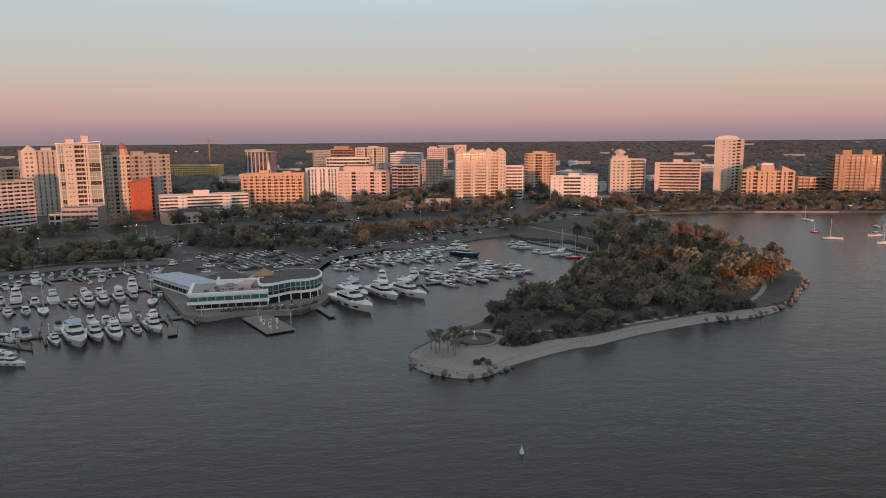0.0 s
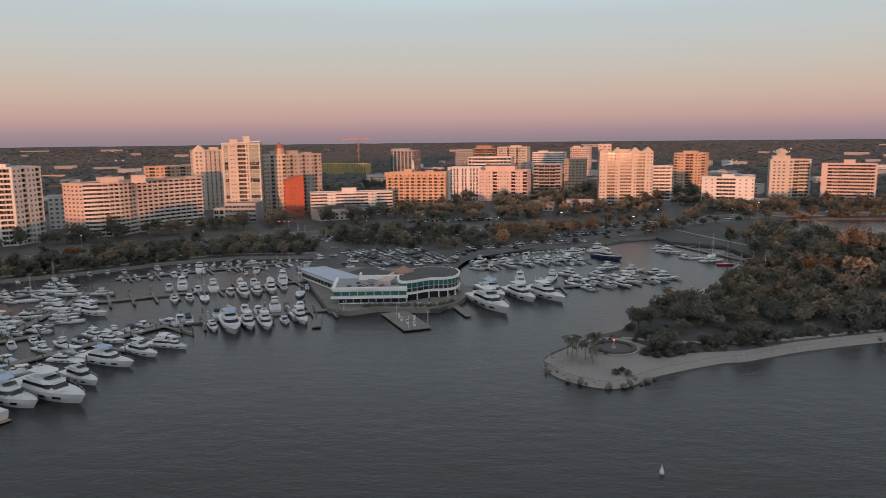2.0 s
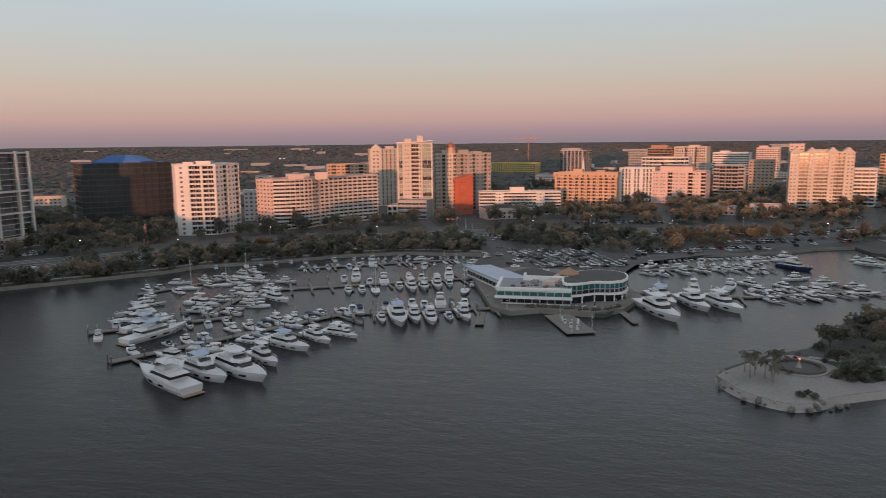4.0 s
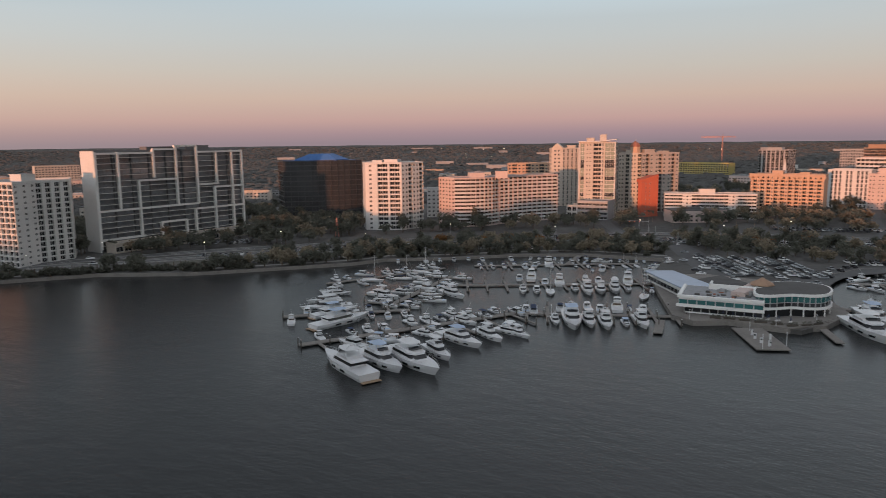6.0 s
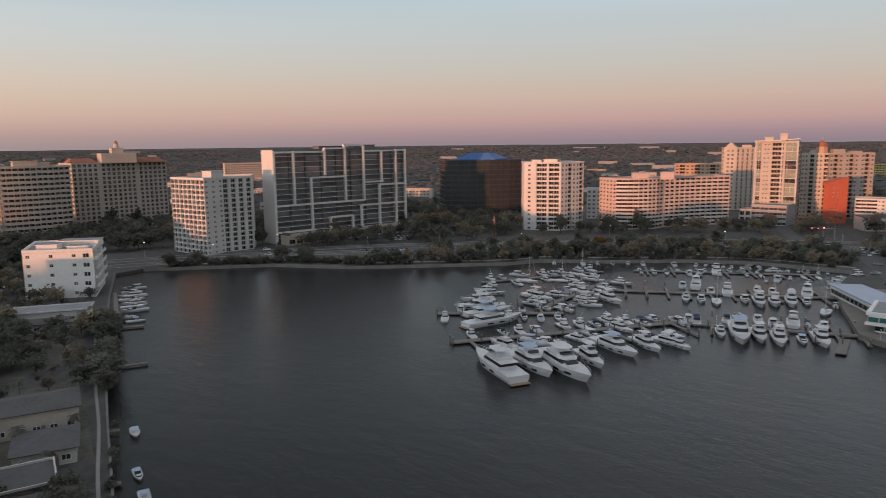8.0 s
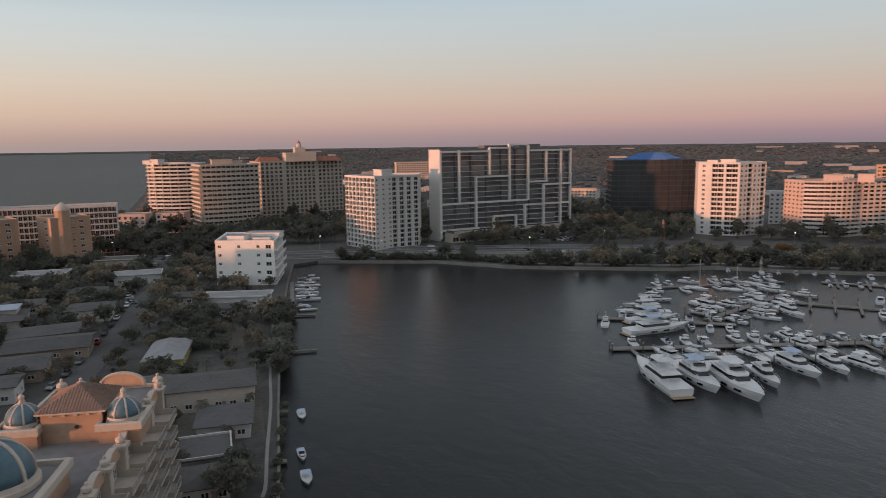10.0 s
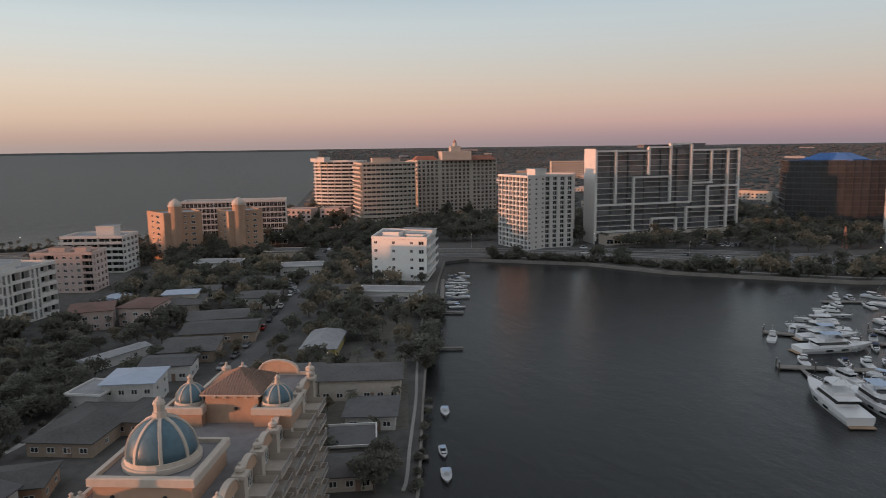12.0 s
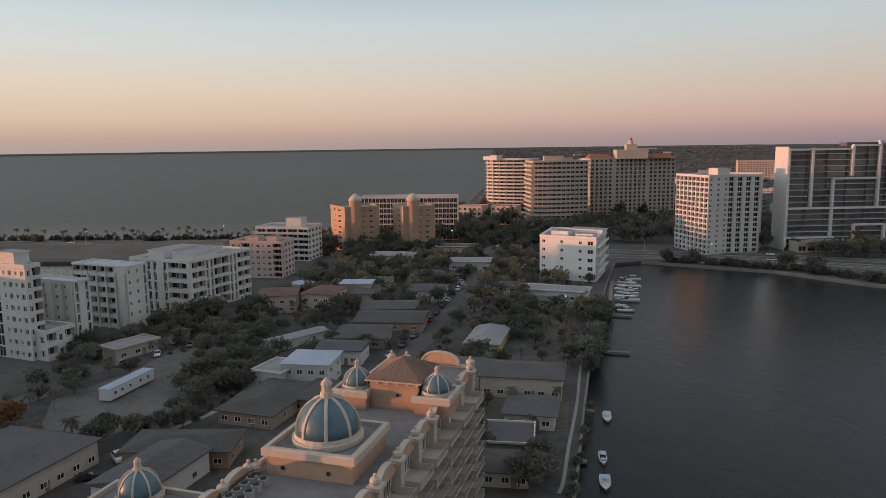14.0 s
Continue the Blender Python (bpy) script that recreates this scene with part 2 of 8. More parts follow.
# rust orange leaves: the low sun's warmth is put into the base colour
LEAF_SUNLIT = mat("rust_orange_foliage", (0.25, 0.13, 0.055), 0.8, fine=0.7, coarse=0.12, var=0.45, per=0.25, spec=0.2)
FROND = mat("palm_frond", (0.15, 0.148, 0.12), 0.7, fine=1.0, coarse=0.2, var=0.4, per=0.3, spec=0.2)
WOODS = mat("distant_woodland", (0.098, 0.096, 0.092), 0.95, fine=0.03, coarse=0.003, var=0.3, spec=0.1)
for leaf in (LEAF, LEAF_DRY, LEAF_SUNLIT, FROND):
    # leaves let part of the light through
    n, l = leaf.node_tree.nodes, leaf.node_tree.links
    thin, both_sides = n.new("ShaderNodeBsdfTranslucent"), n.new("ShaderNodeMixShader")
    both_sides.inputs[0].default_value = 0.42
    b = n["Principled BSDF"]
    l.new(b.inputs["Base Color"].links[0].from_socket, thin.inputs["Color"])
    l.new(b.outputs[0], both_sides.inputs[1])
    l.new(thin.outputs[0], both_sides.inputs[2])
    l.new(both_sides.outputs[0], n["Material Output"].inputs["Surface"])
RUBBER = mat("black_rubber", (0.02, 0.02, 0.02), 0.8)
CAR_WHITE = mat("white_car_paint", (0.70, 0.70, 0.70), 0.25, var=0.05)
CAR_GREY = mat("grey_car_paint", (0.20, 0.21, 0.22), 0.25, var=0.05, per=0.5)
CAR_DARK = mat("black_car_paint", (0.03, 0.03, 0.035), 0.2, var=0.05, per=0.4)
CAR_RED = mat("red_car_paint", (0.30, 0.03, 0.03), 0.25, var=0.05)
CRANE_RED = mat("crane_red_paint", (0.42, 0.19, 0.14), 0.5)
LIT = lamp_mat("street_lamp_glow", (1.0, 0.86, 0.62), 7)
LIT_RED = lamp_mat("red_signal_glow", (1.0, 0.06, 0.03), 10)
WATER = water_mat()

# ---- mesh tools ----
def part(name, bm, material, parent=None, label="", smooth=False, at=None):
    """One mesh object from a bmesh, under a thing or a part."""
    me = bpy.data.meshes.new(name)
    bm.to_mesh(me)
    bm.free()
    for m in material if isinstance(material, (list, tuple)) else [material]:
        me.materials.append(m)
    if smooth:
        me.polygons.foreach_set("use_smooth", [True] * len(me.polygons))
    return share(name, me, parent, label, at)


def share(name, me, parent=None, label="", at=None):
    ob = new(name, me)
    if at is not None:
        ob.matrix_basis = at
    if parent is not None:
        ob.parent = parent
    return tagged(ob, label)


def thing(name, label, category, at=(0, 0, 0), rot=0.0, group="", kind=""):
    ob = new(name)
    ob.empty_display_size = 0.5
    ob.matrix_basis = pose(*at, 0, 0, rot)
    return tagged(ob, label, category, group, kind)


def box(bm, x0, x1, y0, y1, z0, z1, mi=0, taper=0.0):
    k = taper
    v = [bm.verts.new(p) for p in ((x0, y0, z0), (x1, y0, z0), (x1, y1, z0), (x0, y1, z0),
                                   (x0 + k, y0 + k, z1), (x1 - k, y0 + k, z1), (x1 - k, y1 - k, z1), (x0 + k, y1 - k, z1))]
    for f in ((3, 2, 1, 0), (4, 5, 6, 7), (0, 1, 5, 4), (1, 2, 6, 5), (2, 3, 7, 6), (3, 0, 4, 7)):
        bm.faces.new([v[i] for i in f]).material_index = mi
    return v


def cyl(bm, x, y, z0, z1, r0, r1=None, n=8, mi=0, dx=0.0, dy=0.0):
    r1 = r0 if r1 is None else r1
    a = [bm.verts.new((x + r0 * math.cos(6.2832 * i / n), y + r0 * math.sin(6.2832 * i / n), z0)) for i in range(n)]
    b = [bm.verts.new((x + dx + r1 * math.cos(6.2832 * i / n), y + dy + r1 * math.sin(6.2832 * i / n), z1)) for i in range(n)]
    for i in range(n):
        bm.faces.new((a[i], a[(i + 1) % n], b[(i + 1) % n], b[i])).material_index = mi
    bm.faces.new(b).material_index = mi
    bm.faces.new(a[::-1]).material_index = mi


def bar(bm, p, q, r=0.1, mi=0, n=4):
    """A round-ish bar between two points."""
    p, q = Vector(p), Vector(q)
    m = (q - p).to_track_quat("Z", "Y").to_matrix()
    ring = [m @ Vector((r * math.cos(6.2832 * (i + 0.5) / n), r * math.sin(6.2832 * (i + 0.5) / n), 0)) for i in range(n)]
    a, b = [bm.verts.new(p + v) for v in ring], [bm.verts.new(q + v) for v in ring]
    for i in range(n):
        bm.faces.new((a[i], a[(i + 1) % n], b[(i + 1) % n], b[i])).material_index = mi
    bm.faces.new(b).material_index = mi
    bm.faces.new(a[::-1]).material_index = mi


def loft(bm, rings, mi=0, cap=True, close=True):
    """Skin over rings of equal length."""
    vs = [[bm.verts.new(p) for p in ring] for ring in rings]
    n = len(vs[0])
    for a, b in zip(vs, vs[1:]):
        for i in range(n if close else n - 1):
            j = (i + 1) % n
            bm.faces.new((a[i], a[j], b[j], b[i])).material_index = mi
    if cap:
        bm.faces.new(vs[0][::-1]).material_index = mi
        bm.faces.new(vs[-1]).material_index = mi
    return vs


def prism(bm, poly, z0, z1, mi=0, top_mi=None, bottom=False):
    """An upright prism over a simple polygon (counter-clockwise)."""
    from mathutils.geometry import tessellate_polygon
    a, b = [bm.verts.new((x, y, z0)) for x, y in poly], [bm.verts.new((x, y, z1)) for x, y in poly]
    n = len(poly)
    for i in range(n):
        bm.faces.new((a[i], a[(i + 1) % n], b[(i + 1) % n], b[i])).material_index = mi
    for tri in tessellate_polygon([[Vector((x, y, 0)) for x, y in poly]]):
        t = [b[i] for i in tri]
        p = [v.co for v in t]
        if (p[1] - p[0]).cross(p[2] - p[0]).z < 0:
            t.reverse()
        bm.faces.new(t).material_index = mi if top_mi is None else top_mi


def smooth_line(pts, steps=4, closed=False):
    """A Catmull-Rom curve through points of the plan."""
    out, n = [], len(pts)
    for i in range(n if closed else n - 1):
        p = [Vector(pts[(i + k) % n] if closed else pts[min(max(i + k, 0), n - 1)]) for k in (-1, 0, 1, 2)]
        for s in range(steps):
            t = s / steps
            out.append(tuple(0.5 * (2 * p[1] + (p[2] - p[0]) * t + (2 * p[0] - 5 * p[1] + 4 * p[2] - p[3]) * t * t + (3 * p[1] - p[0] - 3 * p[2] + p[3]) * t ** 3)))
    return out if closed else out + [tuple(pts[-1])]


def ribbon(bm, line, width, z, mi=0, thick=0.25, off=0.0):
    """A strip of road, path or wall along a line of the plan."""
    rings = []
    for i, p in enumerate(line):
        a, b = Vector(line[max(i - 1, 0)]), Vector(line[min(i + 1, len(line) - 1)])
        d = (b - a).normalized()
        nrm = Vector((d.y, -d.x))
        l, r = Vector(p) + nrm * (off - width / 2), Vector(p) + nrm * (off + width / 2)
        rings.append([(l.x, l.y, z - thick), (r.x, r.y, z - thick), (r.x, r.y, z), (l.x, l.y, z)])
    loft(bm, rings, mi)


def inside(x, y, poly):
    hit = False
    for (x0, y0), (x1, y1) in zip(poly, poly[1:] + poly[:1]):
        if (y0 > y) != (y1 > y) and x < (x1 - x0) * (y - y0) / (y1 - y0) + x0:
            hit = not hit
    return hit


def line_distance(x, y, line):
    best, p = 1e9, Vector((x, y))
    for a, b in zip(line, line[1:]):
        a, b = Vector(a), Vector(b)
        k = max(0, min(1, (p - a).dot(b - a) / max((b - a).length_squared, 1e-6)))
        best = min(best, (p - a - (b - a) * k).length)
    return best


def rect(cx, cy, w, d, ang):
    """Corners of a block, counter-clockwise, its front edge first. ang: the way that the front edge runs, seen from outside."""
    u = Vector((math.cos(radians(ang)), math.sin(radians(ang))))
    v = Vector((-u.y, u.x))
    c = Vector((cx, cy))
    return [tuple(c + u * a + v * b) for a, b in ((-w / 2, 0), (w / 2, 0), (w / 2, d), (-w / 2, d))]

# ---- water, land and shore ----
LAND_Z = 1.5
# the town's shore, walked with the land on the left: park shore, island, marina, bayfront, the point, causeway, north shore
SHORE = [(2900, 640), (1200, 600), (700, 570), (368, 585), (291, 591), (250, 594), (196, 589), (144, 572), (121, 549), (129, 512),
         (165, 450), (176, 395), (168, 345), (157, 304), (132, 266), (109, 246), (91, 240), (63, 225), (46, 213), (37, 209),
         (18, 195), (11, 185), (5, 183), (-3, 187), (-8, 195), (-9, 204), (1, 221), (12, 233), (24, 260), (40, 285),
         (54, 303), (74, 350), (90, 375), (78, 428), (50, 442), (44, 462), (24, 449), (5, 426), (-58, 387), (-66, 362),
         (-52, 300), (-47, 268), (-52, 252), (-75, 250), (-91, 246), (-110, 277), (-130, 313), (-143, 361), (-185, 352), (-212, 331),
         (-240, 296), (-262, 275), (-268, 254), (-297, 209), (-312, 187), (-345, 160), (-368, 125), (-376, 103), (-370, 88), (-326, 76),
         (-260, 60), (-205, 48), (-166, 40), (-135, 34), (-116, 30), (-88, 14), (-60, -20), (-30, -70), (40, -105), (85, -140), (80, -190), (0, -240), (-90, -290), (-150, -300),
         (-230, -260), (-280, -190), (-330, -122), (-384, -112), (-386, -160), (-384, -250), (-372, -420), (-330, -900), (-250, -2200),
         (-330, -2220), (-410, -900), (-455, -420), (-470, -300), (-487, -160), (-486, -100), (-540, -40), (-640, -5), (-760, 10), (-1100, 36),
         (-1700, 70), (-2900, 110), (-2700, 1500), (-1900, 2500), (0, 3100), (1900, 2500)]
ROAD = smooth_line([(-466, -420), (-470, -240), (-462, -110), (-425, 20), (-398, 110), (-385, 165), (-352, 240), (-312, 305), (-250, 385), (-175, 452),
                    (-110, 482), (-30, 505), (40, 520), (100, 575), (180, 618), (300, 628), (500, 612), (900, 612)], 5)
POINT_ROAD = smooth_line([(-452, 40), (-400, 26), (-322, 15), (-255, 4), (-231, 0), (-200, -8), (-176, -14), (-150, -18), (-130, -22)], 5)
WEST_ROAD = smooth_line([(-446, -62), (-360, -64), (-300, -70), (-256, -75), (-225, -85), (-180, -97), (-120, -106)], 5)
LOT_ROAD = smooth_line([(-190, 440), (-152, 405), (-118, 352), (-92, 318), (-70, 330), (-62, 372), (-10, 438), (40, 492)], 4)
ISLAND_PATH = smooth_line([(60, 500), (88, 440), (112, 400), (140, 350), (138, 300), (112, 258), (80, 240), (52, 226), (30, 222), (12, 224)], 4)
CROSS_STREETS = [[(-330, 330), (-420, 420), (-560, 560)], [(-205, 440), (-260, 520), (-400, 760)], [(-60, 500), (-90, 640), (-120, 900)], [(60, 540), (75, 700), (95, 1000)],
                 [(-420, 215), (-520, 240), (-700, 270)], [(-470, 30), (-560, 60), (-760, 110)]]


def flat(name, label, category, bm, material):
    return tagged(part(name, bm, material), label, category, kind="structure")


bm = bmesh.new()
rings = []
for r, z in ((0.5, 0.0), (300, 0.0), (900, 0.0), (2000, 0.0), (2700, 0.0), (4700, 36.0)):
    rings.append([(r * math.cos(6.2832 * i / 72), r * math.sin(6.2832 * i / 72), z) for i in range(72)])
loft(bm, rings, cap=False)
flat("water", "calm grey bay water with fine ripples reflecting the dusk sky", "water", bm, WATER)

bm = bmesh.new()
prism(bm, SHORE, -1.0, LAND_Z, 0)
flat("ground", "flat dark ground of a coastal town with seawall edges", "ground", bm, SOIL)

# far country: the land swells towards the horizon
bm = bmesh.new()
rings = []
for r, z in ((2380, 1.0), (2900, 9.0), (3600, 22.0), (4300, 36.0), (4700, 45.0), (4720, 30.0)):
    ring = []
    for i in range(181):
        a = radians(-30 + 207 * i / 180)
        taper = min(1, (181 - i) / 12)
        k = z + (noise.noise(Vector((r * 0.004 * math.cos(a) * 3, r * 0.004 * math.sin(a) * 3, 0))) * 2.5 if z > 5 else 0)
        ring.append((r * math.cos(a), r * math.sin(a), k if r < 4700 else k * (0.93 + 0.07 * taper)))
    rings.append(ring)
loft(bm, rings, close=False, cap=False)
flat("backdrop_far_land", "dark wooded flat land running to the horizon", "land", bm, WOODS)

# forest floor inland of the town
bm = bmesh.new()
prism(bm, [(1300, 760), (1900, 2480), (0, 3060), (-1880, 2480), (-2680, 1500), (-2860, 130), (-1700, 90), (-1100, 56), (-760, 60), (-640, 420), (-480, 760), (-60, 960), (400, 800)], 0.5, LAND_Z + 0.035)
flat("forest_floor", "dark leaf-strewn ground under the inland woods", "ground", bm, WOODS)

# far shore across the bay
bm = bmesh.new()
rings = [[(r * math.cos(radians(168 + 62 * i / 60)), r * math.sin(radians(168 + 62 * i / 60)), z + (1.6 * noise.noise(Vector((i * 0.7, 3, 0))) if z > 39 else 0)) for i in range(61)] for r, z in ((4500, 31.0), (4560, 43.5), (4650, 44.0), (4690, 20.0))]
loft(bm, rings, close=False, cap=False)
flat("backdrop_far_shore", "thin dark strip of land across the bay", "land", bm, WOODS)

bm = bmesh.new()
for off in (-9.5, 9.5):
    ribbon(bm, ROAD, 9.0, LAND_Z + 0.06, off=off)
for street in CROSS_STREETS:
    ribbon(bm, smooth_line(street, 4), 9.0, LAND_Z + 0.05)
ribbon(bm, POINT_ROAD, 7.0, LAND_Z + 0.065)
ribbon(bm, WEST_ROAD, 7.0, LAND_Z + 0.07)
ribbon(bm, LOT_ROAD, 15.0, LAND_Z + 0.08)
flat("road", "worn grey asphalt roads and marina parking", "road", bm, ASPHALT)

DRIVE = smooth_line([(-396, 142), (-366, 186), (-337, 228), (-301, 274), (-262, 320), (-222, 362), (-186, 386)], 5)
bm = bmesh.new()
ribbon(bm, DRIVE, 7.0, LAND_Z + 0.055)
flat("park_drive", "grey asphalt park drive along the bayfront", "road", bm, ASPHALT)
bm = bmesh.new()
for off in (-4.0, 4.0):
    ribbon(bm, DRIVE, 0.7, LAND_Z + 0.18, off=off)
for off in (-14.6, -4.4, 4.4, 14.6):
    ribbon(bm, ROAD, 0.5, LAND_Z + 0.2, off=off)
flat("kerb", "pale concrete kerbs along the bayfront road", "kerb", bm, CONCRETE)
bm = bmesh.new()
for off in (-9.5, 9.5):
    for a, b in list(zip(ROAD, ROAD[1:]))[::2]:
        ribbon(bm, [a, b], 0.25, LAND_Z + 0.075, off=off, thick=0.02)
flat("road_marking", "faded white lane dashes on the bayfront road", "road marking", bm, PAINT)
bm = bmesh.new()
walkway = smooth_line([(-378, 118), (-352, 170), (-318, 197), (-303, 217), (-274, 262), (-268, 284), (-246, 304), (-217, 340), (-187, 362), (-146, 371)], 4)
ribbon(bm, walkway, 3.0, LAND_Z + 0.09)
ribbon(bm, ISLAND_PATH, 1.9, LAND_Z + 0.09)
ribbon(bm, smooth_line([(-122, 28.5), (-127, 30), (-142, 33), (-168, 38.6), (-195, 43.5), (-242, 53), (-268, 58.5)], 4), 0.7, LAND_Z + 0.10)
ribbon(bm, smooth_line([(-150, -54), (-164, -47), (-190, -44)], 4), 1.6, LAND_Z + 0.10)
flat("pavement", "pale concrete walkways along the waterfront", "pavement", bm, CONCRETE)
bm = bmesh.new()
for line in ([(-376, 103), (-345, 160), (-312, 187), (-297, 209), (-268, 254), (-262, 275), (-240, 296), (-212, 331), (-185, 352), (-143, 361)],
             [(-116, 30), (-135, 34), (-166, 40), (-205, 48), (-260, 60), (-326, 76), (-370, 88)],
             [(-66, 362), (-58, 387), (5, 426), (24, 449), (44, 462)], [(262, 593), (291, 591), (330, 588)]):
    ribbon(bm, line, 0.5, LAND_Z + 0.2, thick=2.6)
flat("seawall", "low weathered concrete seawall", "seawall", bm, DOCK)
bm = bmesh.new()
prism(bm, smooth_line([(-9.5, 200), (-8.5, 194), (-3, 186.5), (5, 182.5), (11, 184.5), (19, 194), (37, 208), (46, 212), (63, 224), (91, 239), (109, 245), (122, 254),
                       (108, 248.5), (92, 243), (64, 228), (46, 216), (31, 211), (24, 205), (20, 214), (14, 222), (4, 222)], 3, True), -0.6, LAND_Z + 0.03)
edge = smooth_line([(-9.5, 200), (-8.5, 194), (-3, 186.5), (5, 182.5), (11, 184.5), (19, 194), (37, 208), (46, 212), (63, 224), (91, 239), (109, 245), (122, 254)], 4)
slope = []
for k, p in enumerate(edge):
    q, r = edge[max(0, k - 1)], edge[min(len(edge) - 1, k + 1)]
    d = Vector((r[1] - q[1], q[0] - r[0])).normalized()
    slope.append([(p[0] - d.x * 0.8, p[1] - d.y * 0.8, LAND_Z + 0.05), (p[0] + d.x * 0.2, p[1] + d.y * 0.2, LAND_Z - 0.2), (p[0] + d.x * 1.2, p[1] + d.y * 1.2, 0.3), (p[0] + d.x * 2.4, p[1] + d.y * 2.4, -0.5)])
loft(bm, slope, close=False, cap=False)
flat("beach", "pale sand beach along the island's edge", "beach", bm, SAND)
bm = bmesh.new()
LOT = [(-150, -84), (-146, -66), (-164, -58), (-190, -63), (-204, -70), (-216, -72), (-216, -79), (-190, -83), (-168, -92)]
prism(bm, LOT, 0.5, LAND_Z + 0.04)
flat("sand_lot", "bare sandy building lot with tyre marks", "lot", bm, LOT_SAND)
bm = bmesh.new()
for poly in ([(60, 300), (88, 268), (118, 275), (140, 310), (132, 360), (96, 350)], [(-148, 6), (-205, 22), (-206, 42), (-150, 34)], [(-220, 30), (-250, 34), (-262, 54), (-222, 46)],
             [(-470, -290), (-395, -270), (-395, -130), (-478, -130)], [(-300, 240), (-345, 190), (-352, 205), (-312, 285)], [(-230, 335), (-262, 300), (-300, 320), (-236, 385)]):
    prism(bm, poly, 0.5, LAND_Z + 0.03)
flat("lawn", "dry winter grass lawns", "lawn", bm, LAWN)

# ---- buildings ----
WINDOWS = {}
FOOTPRINTS = []
HOUSE_SPOTS = []


def window_mesh(w, h, frame, glass, bars):
    """A frame with its reveal and panes, in one piece."""
    key = (round(w, 2), round(h, 2), frame.name, glass.name, bars)
    if key not in WINDOWS:
        bm = bmesh.new()
        t = min(0.14, w * 0.08)
        xs = [-w / 2]
        for k in range(bars + 1):
            x0, x1 = -w / 2 + w * k / (bars + 1), -w / 2 + w * (k + 1) / (bars + 1)
            xs += [x0 + (t if k == 0 else t / 2), x1 - (t if k == bars else t / 2)]
        xs.append(w / 2)
        zs = [0, t, h - t, h]
        grid = [[bm.verts.new((x, -0.07, z)) for x in xs] for z in zs]
        for a in range(3):
            for b in range(len(xs) - 1):
                q = [grid[a][b], grid[a][b + 1], grid[a + 1][b + 1], grid[a + 1][b]]
                if a == 1 and b % 2:
                    d = [bm.verts.new((v.co.x, 0.0, v.co.z)) for v in q]
                    for k in range(4):
                        bm.faces.new((q[k], q[(k + 1) % 4], d[(k + 1) % 4], d[k]))
                    bm.faces.new(d).material_index = 1
                else:
                    bm.faces.new(q)
        me = bpy.data.meshes.new("window")
        bm.to_mesh(me)
        bm.free()
        me.materials.append(frame)
        me.materials.append(glass)
        WINDOWS[key] = me
    return WINDOWS[key]


def balcony_mesh(w, d, wall, rail, solid):
    key = ("balcony", round(w, 2), d, wall.name, rail.name, solid)
    if key not in WINDOWS:
        bm = bmesh.new()
        box(bm, -w / 2, w / 2, -d, 0, -0.3, 0, 0)
        if solid:
            box(bm, -w / 2, w / 2, -d, -d + 0.15, 0, 1.0, 0)
        else:
            box(bm, -w / 2, w / 2, -d, -d + 0.08, 0.98, 1.08, 1)
            n = max(2, int(w / 1.6))
            for i in range(n + 1):
                x = -w / 2 + 0.05 + (w - 0.1) * i / n
                box(bm, x - 0.05, x + 0.05, -d, -d + 0.08, 0, 1.0, 1)
        me = bpy.data.meshes.new("balcony")
        bm.to_mesh(me)
        bm.free()
        me.materials.append(wall)
        me.materials.append(rail)
        WINDOWS[key] = me
    return WINDOWS[key]


# bay kinds: weight, opening's share of width and height, sill, depth, balustrade
BAYS = {"w": (1.0, 0.46, 0.48, 0.26, 0.25, 0), "p": (0.45, 0, 0, 0, 0, 0), "b": (1.25, 0.94, 0.87, 0.05, 2.3, 1), "g": (1.0, 0.95, 0.93, 0.03, 0.2, 0), "r": (1.0, 0.86, 0.80, 0.06, 1.1, 0), "t": (0.8, 0.55, 0.7, 0.12, 0.4, 0),
        "k": (1.2, 0.95, 0.60, 0.37, 1.6, 0), "c": (1.2, 0.86, 0.50, 0.40, 1.5, 0), "s": (0.7, 0.40, 0.36, 0.34, 0.2, 0), "G": (0.9, 0.97, 0.95, 0.02, 0.12, 0), "v": (0.7, 0.5, 0.86, 0.07, 0.35, 0)}


